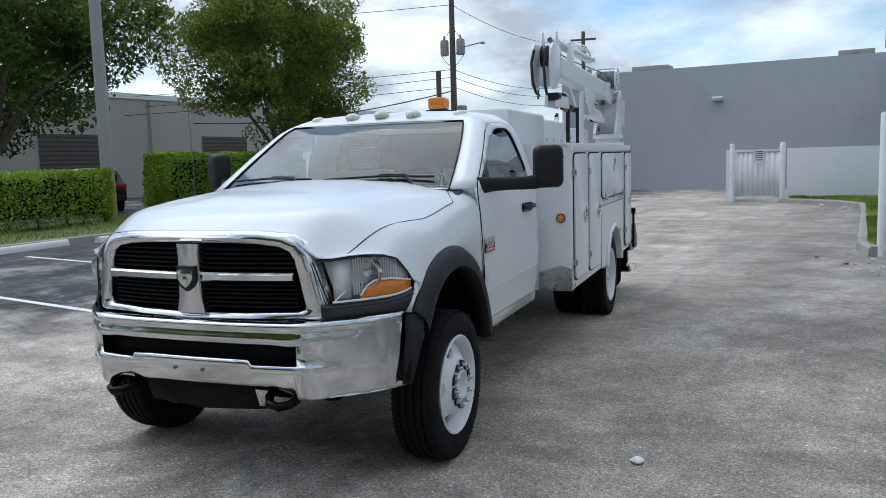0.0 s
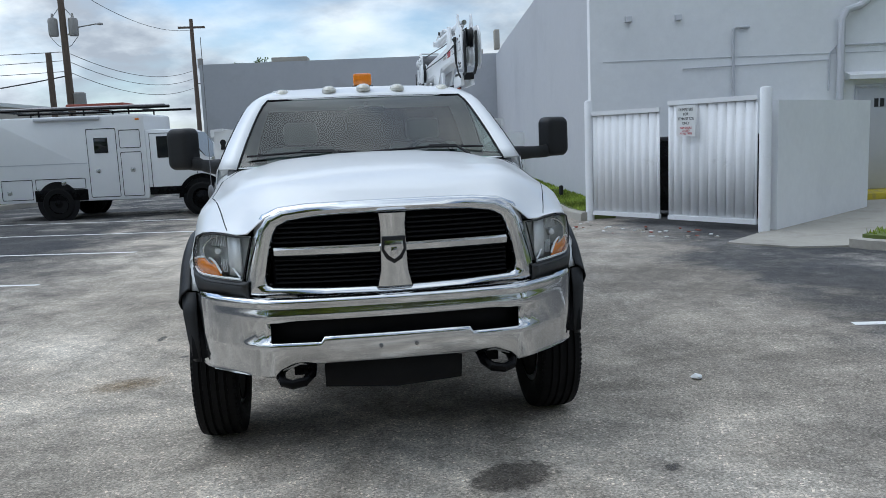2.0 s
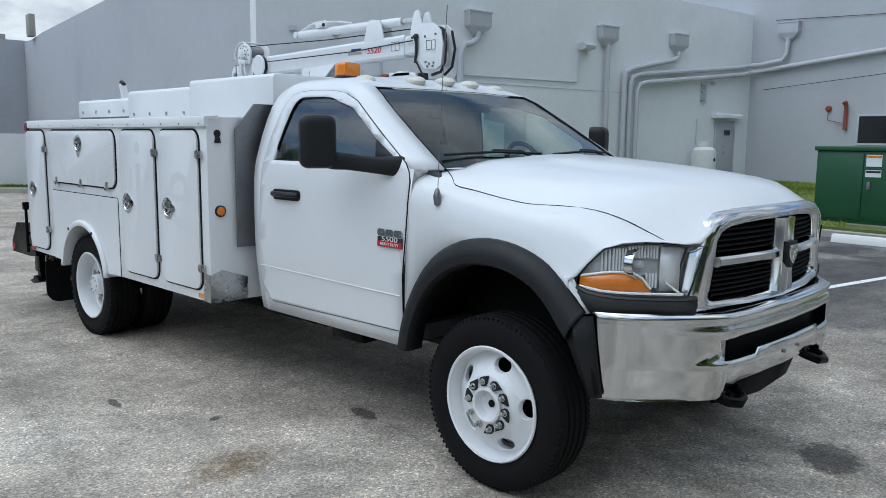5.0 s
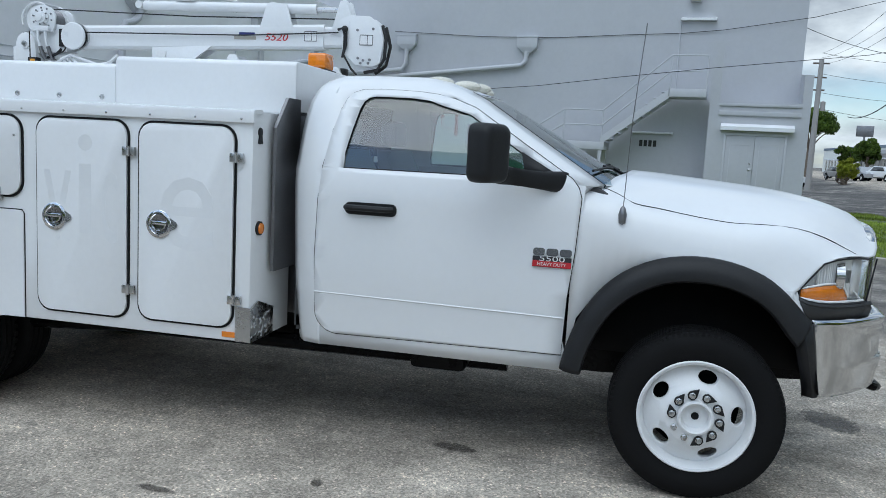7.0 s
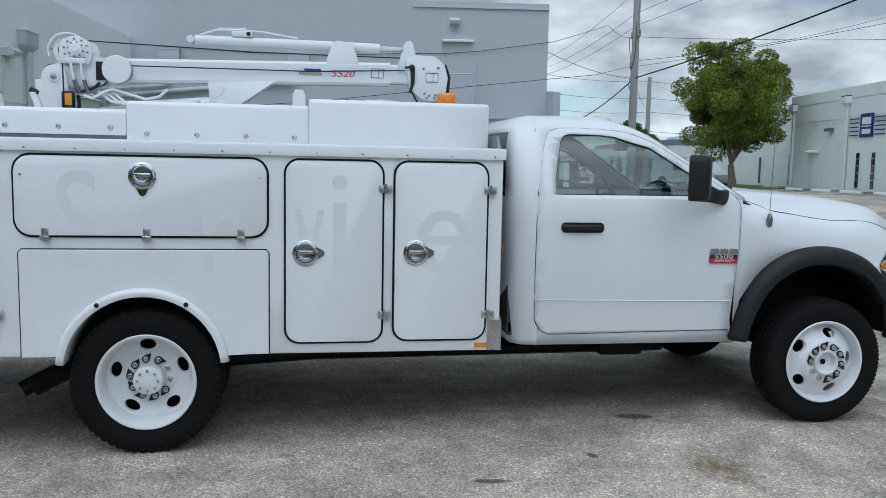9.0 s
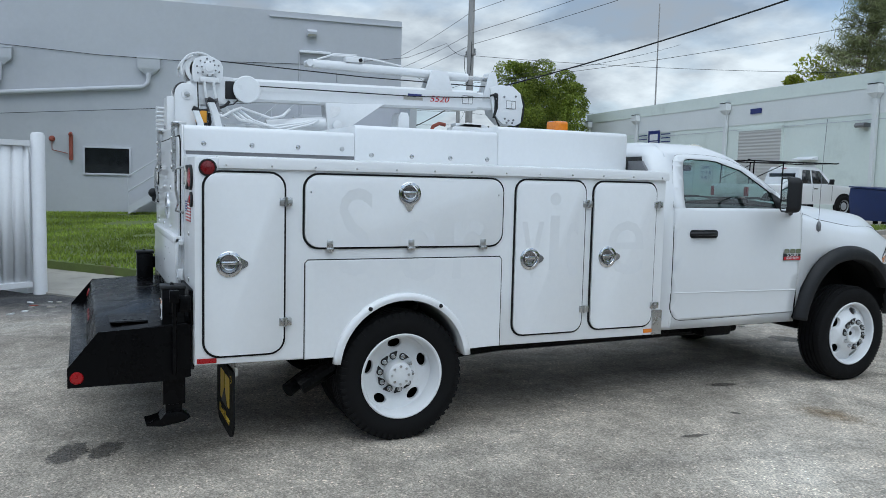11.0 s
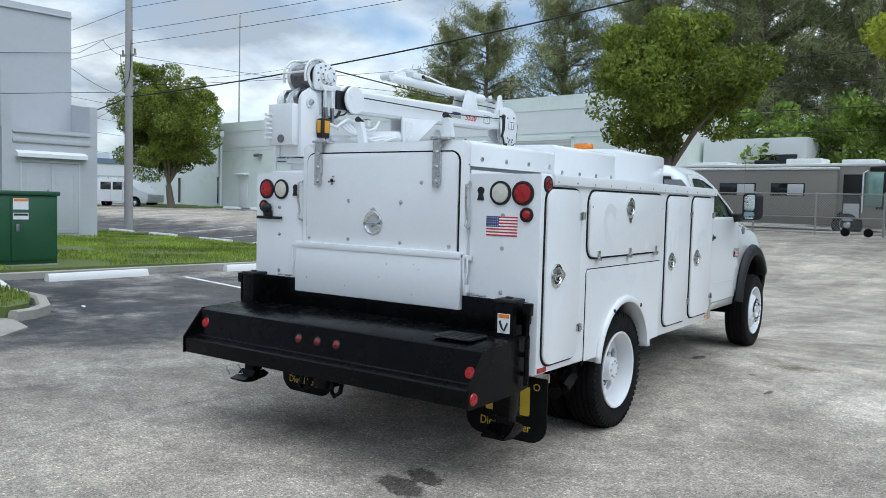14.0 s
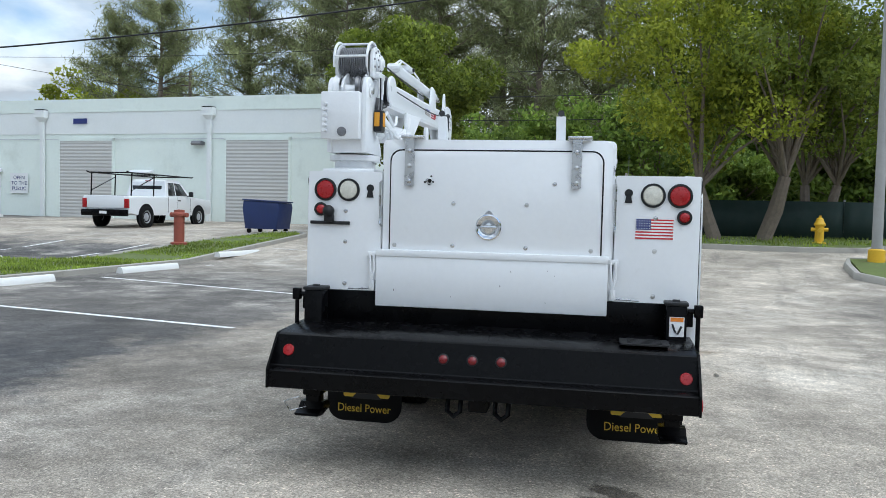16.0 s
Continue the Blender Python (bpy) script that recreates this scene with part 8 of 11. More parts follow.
# outriggers
for sx, xc in ((-1, -1.052), (1, 1.075)):
    bm = bmesh.new()
    box(bm, xc - 0.056, xc + 0.056, 5.495, 5.615, 0.34, 0.985, 0.006)
    og = part("outrigger", bm, BLACKPAINT, truck, "black steel outrigger leg")
    bm = bmesh.new()
    box(bm, xc - 0.064, xc + 0.064, 5.488, 5.622, 0.985, 1.006, 0.006)
    tube(bm, [(xc - 0.02, 5.56, 1.006), (xc + 0.02, 5.56, 1.006)], 0.012, 6)
    part("cap", bm, BLACKPLASTIC, og)
    bm = bmesh.new()
    box(bm, xc - 0.042, xc + 0.042, 5.51, 5.60, 0.25, 0.36, 0.004)
    part("inner_leg", bm, BLACKPAINT, og)
    bm = bmesh.new()
    prism(bm, [(5.47, 0.265), (5.50, 0.245), (5.62, 0.225), (5.70, 0.235), (5.705, 0.25), (5.63, 0.262), (5.60, 0.30), (5.52, 0.30)], "x", xc - 0.075, xc + 0.075, 0.004)
    part("foot", bm, BLACKPAINT, og)
    bm = bmesh.new()
    box(bm, xc + sx * 0.056, xc + sx * 0.098, 5.47, 5.53, 0.86, 0.95, 0.004)
    part("mounting_lug", bm, BLACKPAINT, og)
    bm = bmesh.new()
    xx = xc + sx * 0.122
    tube(bm, [(xx, 5.56, 0.53), (xx, 5.56, 0.93)], 0.013, 8)
    box(bm, xx - 0.024, xx + 0.024, 5.535, 5.585, 0.92, 0.99, 0.006)
    tube(bm, [(xc, 5.555, 0.955), (xx, 5.56, 0.955)], 0.014, 6)
    tube(bm, [(xc, 5.555, 0.70), (xx, 5.56, 0.70)], 0.014, 6)
    tube(bm, [(xx, 5.56, 0.60), (xx - sx * 0.05, 5.56, 0.585), (xc, 5.555, 0.58)], 0.012, 6)
    part("lift_rod", bm, BLACKPAINT, og)
    if sx > 0:
        bm = bmesh.new()
        tube(bm, [(xc + 0.03, 5.62, 0.27), (xc + 0.12, 5.66, 0.25), (xc + 0.15, 5.68, 0.31), (xc + 0.07, 5.64, 0.335)], 0.005, 5, closed=True)
        part("wire_loop", bm, STEEL, og)
bm = bmesh.new()
box(bm, -1.094, -1.014, 5.615, 5.618, 0.815, 0.925)
stk = part("warning_sticker", bm, WHITEPRINT, truck, "white warning sticker with a black sign")
bm = bmesh.new()
box(bm, -1.089, -1.019, 5.618, 5.6195, 0.900, 0.922)
part("sticker_header", bm, AMBER, stk)
bm = bmesh.new()
tube(bm, [(-1.079, 5.62, 0.875), (-1.059, 5.62, 0.83), (-1.044, 5.62, 0.845), (-1.029, 5.62, 0.885)], 0.006, 5)
part("sign_shape", bm, BLACKPRINT, stk)
# hitch receiver and shackles
bm = bmesh.new()
box(bm, -0.05, 0.05, 5.55, 5.98, 0.40, 0.50, 0.006)
for x in (-0.13, 0.13):
    tube(bm, [(x - 0.035, 5.95, 0.49), (x - 0.035, 5.98, 0.40), (x, 5.99, 0.375), (x + 0.035, 5.98, 0.40), (x + 0.035, 5.95, 0.49)], 0.014, 6)
part("hitch_receiver", bm, BLACKPAINT, truck)
# mud flaps with yellow print
for x0, x1 in ((-1.145, -0.575), (0.60, 1.10)):
    bm = bmesh.new()
    prism(bm, rounded(x0, x1, 0.10, 0.50, 0.04, 5, (0.11, 0.11, 0.01, 0.01)), "y", 5.2300, 5.2420)
    mf = part("mud_flap", bm, RUBBER, truck, "black rubber mud flap with yellow print")
    c = 0.5 * (x0 + x1)
    text_mesh("writing", "Diesel Power", 0.075, YELLOWPRINT, mf, Matrix(((-1, 0, 0, c), (0, 0, 1, 5.2425), (0, 1, 0, 0.185), (0, 0, 0, 1))), width=0.88)
    bm = bmesh.new()
    prism(bm, [(c - 0.215 + 0.022 * math.cos(k * 0.524), 0.445 + 0.022 * math.sin(k * 0.524)) for k in range(12)], "y", 5.2420, 5.2440)
    ring_ = part("print_ring", bm, YELLOWPRINT, mf)
    bm = bmesh.new()
    prism(bm, [(c - 0.215 + 0.016 * math.cos(k * 0.524), 0.445 + 0.016 * math.sin(k * 0.524)) for k in range(12)], "y", 5.2440, 5.2452)
    part("ring_centre", bm, RUBBER, ring_)
    # plain yellow blocks with a dark wedge over them
    for a0, a1 in ((-0.17, -0.03), (0.0, 0.14)):
        bm = bmesh.new()
        prism(bm, rounded(c + a0, c + a1, 0.26, 0.44, 0.012, 2), "y", 5.2420, 5.2445)
        part("print_block", bm, YELLOWPRINT, mf)
    bm = bmesh.new()
    prism(bm, [(c + 0.09, 0.25), (c - 0.015, 0.35), (c - 0.12, 0.25)], "y", 5.2445, 5.2470)
    part("print_wedge", bm, BLACKPRINT, mf)
    bm = bmesh.new()
    box(bm, x0, x1, 5.2150, 5.2300, 0.48, 0.53)
    part("flap_bracket", bm, STEEL, mf)
bm = bmesh.new()
tube(bm, [(0.62, 2.16, 0.66), (0.7, 2.19, 0.72), (0.78, 2.2, 0.64), (0.72, 2.2, 0.56)], 0.008, 6)
box(bm, 0.66, 0.76, 2.17, 2.22, 0.68, 0.76, 0.01)
part("blue_connector", bm, material("blue_plastic", (0.03, 0.16, 0.45), 0.5), truck, "blue plastic hose connector")

# ---- crane ----
crane = new("crane")
crane.parent = truck
crane["label"] = "white folded hydraulic crane with winch"
CX = 0.95
bm = bmesh.new()
lathe(bm, [(0.175, 1.71), (0.175, 1.745), (0.135, 1.75), (0.135, 1.79), (0.165, 1.795), (0.165, 1.83), (0.11, 1.84)], (0.98, 5.12, 0), "z", 28)
part("turntable", bm, CRANEWHITE, crane)
bm = bmesh.new()
box(bm, 0.78, 1.12, 4.88, 5.36, 1.712, 1.735, 0.006)
part("base_plate", bm, CRANEWHITE, crane)
bm = bmesh.new()
prism(bm, [(4.96, 1.84), (5.34, 1.84), (5.345, 2.22)] + arc((5.255, 2.235), 0.09, 0, 180, 8) + [(5.16, 2.10), (5.10, 1.98), (5.0, 1.92)], "x", 0.845, 0.875, 0.004)
prism(bm, [(4.96, 1.84), (5.34, 1.84), (5.345, 2.22)] + arc((5.255, 2.235), 0.09, 0, 180, 8) + [(5.16, 2.10), (5.10, 1.98), (5.0, 1.92)], "x", 1.07, 1.10, 0.004)
box(bm, 0.875, 1.07, 5.20, 5.33, 1.84, 2.17, 0.004)
part("mast", bm, CRANEWHITE, crane)
bm = bmesh.new()
box(bm, 0.875, 1.125, 5.33, 5.40, 1.92, 2.215, 0.008)
vb = part("valve_bank", bm, CRANEWHITE, crane)
for i in range(6):
    bm = bmesh.new()
    z = 1.97 + i * 0.033
    tube(bm, [(1.09, 5.40, z), (1.09, 5.45, z), (1.085, 5.46, z)], 0.011, 8)
    part("valve_knob", bm, CRANEWHITE, vb)
bm = bmesh.new()
lathe(bm, [(0.03, 0), (0.028, 0.012), (0, 0.014)], (0.985, 5.40, 1.965), "y", 14)
part("valve_port", bm, DARKSTEEL, vb)
# main boom, slightly rising to the front
def along(y):
    return 2.30 + (4.95 - y) * 0.022


bm = bmesh.new()
sec = [(0.885, -0.07), (0.90, -0.09), (1.0, -0.09), (1.015, -0.07), (1.015, 0.07), (1.0, 0.09), (0.90, 0.09), (0.885, 0.07)]
loft(bm, [[(x, y, along(y) + z) for x, z in sec] for y in (4.98, 4.0, 2.72)], caps=(True, True))
boom = part("boom", bm, CRANEWHITE, crane, "white box boom")
bm = bmesh.new()
loft(bm, [[(CX + (x - CX) * 0.84, y, along(y) + z * 0.84) for x, z in sec] for y in (2.80, 2.56)], caps=(True, True))
part("boom_extension", bm, CRANEWHITE, boom)
bm = bmesh.new()
prism(bm, [(2.60, 2.47), (2.50, 2.505), (2.36, 2.50), (2.28, 2.44), (2.25, 2.33), (2.27, 2.17), (2.33, 2.14), (2.46, 2.15), (2.56, 2.24)], "x", 0.868, 0.884, 0.003)
prism(bm, [(2.60, 2.47), (2.50, 2.505), (2.36, 2.50), (2.28, 2.44), (2.25, 2.33), (2.27, 2.17), (2.33, 2.14), (2.46, 2.15), (2.56, 2.24)], "x", 1.016, 1.032, 0.003)
hd = part("boom_head", bm, CRANEWHITE, boom, "sheave plates at the boom tip")
for y, z in ((2.40, 2.40), (2.38, 2.24)):
    bm = bmesh.new()
    lathe(bm, [(0.085, -0.02), (0.07, -0.008), (0.07, 0.008), (0.085, 0.02), (0.085, 0.03), (0.0, 0.03)], (CX, y, z), "x", 22)
    part("sheave", bm, BLACKPLASTIC if z > 2.3 else CRANEWHITE, hd)
bm = bmesh.new()
tube(bm, [(0.90, 2.27, 2.44), (0.885, 2.235, 2.34), (0.89, 2.245, 2.2), (0.9, 2.30, 2.12), (0.9, 2.40, 2.1)], 0.012, 6)
tube(bm, [(0.99, 2.27, 2.44), (0.985, 2.23, 2.30), (0.985, 2.26, 2.16), (0.98, 2.34, 2.10)], 0.012, 6)
part("hose", bm, WIRE, hd)
bm = bmesh.new()
box(bm, 0.90, 1.02, 2.66, 2.92, 2.105, 2.14, 0.006)
prism(bm, [(2.55, 2.02), (2.98, 2.02), (2.95, 2.10), (2.80, 2.15), (2.6, 2.13)], "x", 0.90, 0.93, 0.004)
prism(bm, [(2.55, 2.02), (2.98, 2.02), (2.95, 2.10), (2.80, 2.15), (2.6, 2.13)], "x", 0.99, 1.02, 0.004)
hb = part("hook_block", bm, CRANEWHITE, crane, "white hook block parked under the boom tip")
bm = bmesh.new()
tube(bm, [(0.96, 3.0, 2.12), (0.96, 3.06, 2.13), (0.96, 3.12, 2.10), (0.96, 3.14, 2.05), (0.96, 3.10, 2.01), (0.96, 3.05, 2.02)], 0.017, 8)
part("hook", bm, RUSTRED, hb, "red crane hook")
# extension cylinder above the boom
bm = bmesh.new()
pts = [(CX, 4.24, 2.565), (CX, 3.42, 2.56), (CX, 2.80, 2.555)]
tube(bm, pts, 0.038, 14)
cyl = part("extension_cylinder", bm, CRANEWHITE, crane, "white hydraulic cylinder on the boom")
bm = bmesh.new()
tube(bm, [(CX, 2.80, 2.555), (CX, 2.58, 2.553)], 0.022, 10)
part("cylinder_rod", bm, STEEL, cyl)
bm = bmesh.new()
tube(bm, [(0.90, 4.27, 2.565), (1.0, 4.27, 2.565)], 0.03, 10)
part("cylinder_pin", bm, CRANEWHITE, cyl)
bm = bmesh.new()
box(bm, 0.91, 0.99, 3.80, 3.96, 2.598, 2.64, 0.006)
part("valve_block", bm, CRANEWHITE, cyl)
bm = bmesh.new()
lathe(bm, [(0.016, 0), (0.016, -0.012), (0.01, -0.014), (0, -0.014)], (0.91, 3.83, 2.62), "x", 12)
part("valve_cap", bm, BLACKPLASTIC, cyl)
for y, z in ((2.45, 2.40), (2.33, 2.41), (2.44, 2.20), (2.40, 2.185), (2.35, 2.19), (2.42, 2.165), (2.36, 2.165)):
    bm = bmesh.new()
    lathe(bm, [(0.010, 0), (0.010, -0.006), (0, -0.008)], (0.868, y, z), "x", 8)
    part("plate_bolt", bm, DARKSTEEL, hd)
bm = bmesh.new()
tube(bm, [(0.865, 2.60, 2.40), (0.855, 2.56, 2.41), (0.858, 2.545, 2.36), (0.858, 2.545, 2.27), (0.865, 2.56, 2.20)], 0.010, 6)
tube(bm, [(0.855, 2.56, 2.41), (0.852, 2.53, 2.39), (0.852, 2.53, 2.29), (0.86, 2.55, 2.22), (0.87, 2.49, 2.12), (0.88, 2.45, 2.08)], 0.008, 6)
bmesh.ops.create_uvsphere(bm, u_segments=10, v_segments=8, radius=0.024, matrix=pose(0.858, 2.545, 2.405))
part("sensor_hose", bm, WIRE, hd)
bm = bmesh.new()
tube(bm, [(0.93, 4.2, 2.60), (0.94, 4.08, 2.645), (0.94, 3.9, 2.65), (0.94, 3.7, 2.64), (0.94, 3.45, 2.605)], 0.008, 6)
tube(bm, [(0.97, 4.2, 2.60), (0.96, 4.05, 2.66), (0.96, 3.85, 2.665)], 0.008, 6)
part("steel_line", bm, CRANEWHITE, cyl)
for y0, y1, zt in ((3.20, 3.0, 2.56), (2.62, 2.52, 2.585)):
    bm = bmesh.new()
    for x in (0.886, 1.0):
        prism(bm, [(y0 + 0.05, 2.36), (y0 - 0.02, zt + 0.02), (y0 - 0.06, zt + 0.035), (y1 + 0.02, zt + 0.02), (y1 - 0.05, 2.36)], "x", x, x + 0.014, 0.002)
    part("cylinder_lug", bm, CRANEWHITE, boom)
# boom root plates back to the mast pin
for x in (0.877, 1.005):
    bm = bmesh.new()
    prism(bm, [(4.90, 2.185), (5.12, 2.165), (5.22, 2.17), (5.31, 2.20), (5.33, 2.25), (5.29, 2.31), (5.20, 2.36), (5.08, 2.40), (4.90, 2.39)], "x", x, x + 0.018, 0.003)
    part("boom_root_plate", bm, CRANEWHITE, boom)
bm = bmesh.new()
box(bm, 0.895, 1.005, 4.92, 5.16, 2.33, 2.385, 0.006)
part("root_bridge", bm, CRANEWHITE, boom)
bm = bmesh.new()
tube(bm, [(0.835, 5.255, 2.235), (1.11, 5.255, 2.235)], 0.042, 14)
part("mast_pin", bm, CRANEWHITE, crane)
bm = bmesh.new()
lathe(bm, [(0.022, 0), (0.020, -0.012), (0.0, -0.014)], (0.835, 5.255, 2.235), "x", 12)
part("pin_bolt", bm, STEEL, crane)
# winch at the rear
wn = new("winch")
wn.parent = crane
wn["label"] = "cable winch on the boom base"
for x in (0.845, 1.075):
    d = -1 if x < 0.9 else 1
    bm = bmesh.new()
    prism(bm, [(5.20, 2.335), (5.215, 2.36), (5.215, 2.46), (5.195, 2.51), (5.13, 2.54), (5.06, 2.535), (5.0, 2.505), (4.98, 2.46), (4.985, 2.37), (5.005, 2.335)], "x", x, x + 0.022, 0.004)
    part("side_plate", bm, CRANEWHITE, wn)
    for i in range(10):
        a = radians(12 + i * 36)
        bm = bmesh.new()
        lathe(bm, [(0.0075, 0), (0.0075, d * 0.006), (0, d * 0.008)], (x if d < 0 else x + 0.022, 5.095 + 0.086 * math.cos(a), 2.438 + 0.080 * math.sin(a)), "x", 6)
        part("plate_bolt", bm, DARKSTEEL, wn)
bm = bmesh.new()
lathe(bm, [(0.115, 0.0), (0.115, 0.008), (0.08, 0.010), (0.08, 0.198), (0.115, 0.20), (0.115, 0.208), (0.0, 0.208)], (0.867, 5.150, 2.435), "x", 28)
part("drum", bm, CRANEWHITE, wn)
bm = bmesh.new()
for i in range(15):
    ring = [(0.884 + i * 0.0124, 5.150 + 0.092 * math.cos(a), 2.435 + 0.092 * math.sin(a)) for a in [2 * math.pi * k / 18 for k in range(18)]]
    tube(bm, ring, 0.0065, 5, closed=True)
part("cable_winding", bm, DARKSTEEL, wn, "wound steel cable")
# guard bars over the drum
for x in (0.862, 1.078):
    bm = bmesh.new()
    tube(bm, [(x, 5.16 + 0.135 * math.cos(radians(a)), 2.43 + 0.130 * math.sin(radians(a))) for a in range(-20, 131, 15)], 0.009, 6)
    part("guard_bar", bm, CRANEWHITE, wn)
for a in (10, 100):
    bm = bmesh.new()
    tube(bm, [(x, 5.16 + 0.135 * math.cos(radians(a)), 2.43 + 0.130 * math.sin(radians(a))) for x in (0.855, 1.085)], 0.009, 6)
    part("guard_bar", bm, CRANEWHITE, wn)
bm = bmesh.new()
lathe(bm, [(0.060, 0.0), (0.060, -0.014), (0.048, -0.020), (0.046, -0.030), (0.028, -0.034), (0.026, -0.042), (0.0, -0.044)], (0.845, 5.093, 2.44), "x", 22)
mo = part("winch_motor", bm, CRANEWHITE, wn)
for i in range(8):
    a = math.pi * i / 4 + 0.2
    bm = bmesh.new()
    lathe(bm, [(0.007, 0), (0.007, -0.007), (0, -0.008)], (0.830, 5.093 + 0.053 * math.cos(a), 2.44 + 0.053 * math.sin(a)), "x", 6)
    part("motor_bolt", bm, DARKSTEEL, mo)
bm = bmesh.new()
box(bm, 0.812, 0.85, 5.02, 5.16, 2.335, 2.375, 0.008)
part("port_block", bm, CRANEWHITE, wn)
for y in (5.125, 5.055):
    bm = bmesh.new()
    tube(bm, [(0.825, y, 2.34), (0.823, y - 0.004, 2.27), (0.835, y - 0.016, 2.205)], 0.011, 8)
    part("winch_hose", bm, CRANEWHITE, wn)
    bm = bmesh.new()
    tube(bm, [(0.835, y - 0.016, 2.215), (0.845, y - 0.03, 2.16), (0.86, y - 0.045, 2.115)], 0.016, 8)
    part("hose_fitting", bm, DARKSTEEL, wn)
bm = bmesh.new()
for y in (4.99, 5.03, 5.07):
    tube(bm, [(0.868, 5.11, 2.17 - (5.07 - y)), (0.866, y, 2.165 - (5.07 - y)), (0.87, y - 0.06, 2.145 - (5.07 - y))], 0.007, 6)
part("steel_line", bm, STEEL, crane)
for x in (0.90, 1.045):
    bm = bmesh.new()
    lathe(bm, [(0.078, -0.022), (0.064, -0.008), (0.064, 0.008), (0.078, 0.022), (0, 0.022)], (x, 5.27, 2.255), "x", 22)
    part("roller", bm, CRANEWHITE if x > 1 else DARKSTEEL, wn)
bm = bmesh.new()
tube(bm, [(0.92, 5.10, 2.52), (0.93, 3.8, 2.485), (0.94, 2.42, 2.485)], 0.005, 5)
part("hoist_cable", bm, WIRE, crane, "thin steel hoist cable")
# cable reel on the boom side
bm = bmesh.new()
lathe(bm, [(0.105, 0), (0.108, -0.012), (0.10, -0.02), (0.0, -0.022)], (0.835, 4.80, 2.30), "x", 28)
lathe(bm, [(0.108, 0), (0.108, 0.012), (0.0, 0.012)], (0.868, 4.80, 2.30), "x", 28)
rl = part("sensor_reel", bm, CRANEWHITE, crane, "white round cable reel")
bm = bmesh.new()
lathe(bm, [(0.098, 0.0), (0.098, 0.03), (0, 0.03)], (0.836, 4.80, 2.30), "x", 24)
box(bm, 0.86, 0.885, 4.86, 4.96, 2.22, 2.36, 0.006)
part("reel_core", bm, BLACKPLASTIC, rl)
bm = bmesh.new()
tube(bm, [(0.85, 4.70, 2.335), (0.862, 4.0, 2.34), (0.872, 3.35, 2.345), (0.872, 2.6, 2.38)], 0.005, 5)
part("sensor_cord", bm, WIRE, rl)
bm = bmesh.new()
tube(bm, [(0.83, 4.80, 2.28), (0.82, 4.84, 2.24), (0.84, 4.90, 2.18), (0.86, 4.98, 2.16)], 0.006, 5)
part("reel_lead", bm, WIRE, rl)
# remote control box
bm = bmesh.new()
box(bm, 0.785, 0.842, 5.105, 5.19, 1.985, 2.125, 0.010)
rc = part("remote_control", bm, BLACKPLASTIC, crane, "black and amber remote control box with aerial")
bm = bmesh.new()
box(bm, 0.781, 0.786, 5.115, 5.165, 2.02, 2.11, 0.003)
box(bm, 0.80, 0.835, 5.189, 5.193, 2.02, 2.11, 0.002)
part("amber_plate", bm, REMOTEAMBER, rc)
bm = bmesh.new()
tube(bm, [(0.80, 5.175, 2.12), (0.80, 5.18, 2.33)], 0.005, 6)
part("aerial", bm, BLACKPLASTIC, rc)
# lift cylinder, gusset, rest
bm = bmesh.new()
tube(bm, [(CX, 4.62, 2.02), (CX, 4.12, 2.07)], 0.06, 14)
tube(bm, [(CX, 4.95, 1.99), (CX, 4.62, 2.02)], 0.035, 10)
part("lift_cylinder", bm, CRANEWHITE, crane, "white lift cylinder under the boom")
for x in (0.878, 1.0):
    bm = bmesh.new()
    prism(bm, [(4.14, 2.24), (4.12, 2.02), (4.02, 1.99), (3.94, 2.04), (3.62, 2.26)], "x", x, x + 0.02, 0.003)
    part("gusset_plate", bm, CRANEWHITE, crane)
bm = bmesh.new()
lathe(bm, [(0.04, 0), (0.04, -0.02), (0.02, -0.024), (0, -0.024)], (0.878, 4.04, 2.06), "x", 16)
part("pivot_pin", bm, CRANEWHITE, crane)
bm = bmesh.new()
prism(bm, arc((4.10, 2.21), 0.09, 180, 270, 8) + [(4.10, 2.21)], "x", 0.873, 0.877)
part("angle_dial", bm, WHITEPRINT, crane, "white boom angle dial")
bm = bmesh.new()
prism(bm, [(3.50, 1.72), (3.38, 1.72), (3.39, 2.16), (3.41, 2.20), (3.47, 2.20), (3.49, 2.16)], "x", 0.86, 0.885, 0.003)
prism(bm, [(3.50, 1.72), (3.38, 1.72), (3.39, 2.16), (3.41, 2.20), (3.47, 2.20), (3.49, 2.16)], "x", 1.015, 1.04, 0.003)
part("boom_rest", bm, CRANEWHITE, crane)
for y in (3.62, 3.2):
    bm = bmesh.new()
    box(bm, 0.90, 1.0, y - 0.08, y + 0.08, 2.02, 2.06, 0.012)
    box(bm, 0.94, 0.97, y - 0.02, y + 0.02, 1.72, 2.02)
    part("rest_pad", bm, BLACKPLASTIC, crane)
bm = bmesh.new()
for dy in (0, 0.05, 0.1):
    tube(bm, [(0.88, 4.95 - dy, 2.14), (0.84, 4.85 - dy, 2.06), (0.84, 4.6 - dy, 2.02 - dy * 0.3), (0.86, 4.35 - dy, 2.06), (0.88, 4.2, 2.10)], 0.012, 6)
part("hydraulic_hose", bm, CRANEWHITE, crane)
bm = bmesh.new()
tube(bm, [(0.855, 4.93, 2.20), (0.85, 4.97, 2.16), (0.85, 5.02, 2.14), (0.86, 5.06, 2.13)], 0.011, 8)
tube(bm, [(0.86, 5.09, 2.10), (0.85, 5.08, 2.03), (0.86, 5.10, 1.95), (0.88, 5.12, 1.88)], 0.013, 8)
part("black_hose", bm, BLACKPLASTIC, crane)
bm = bmesh.new()
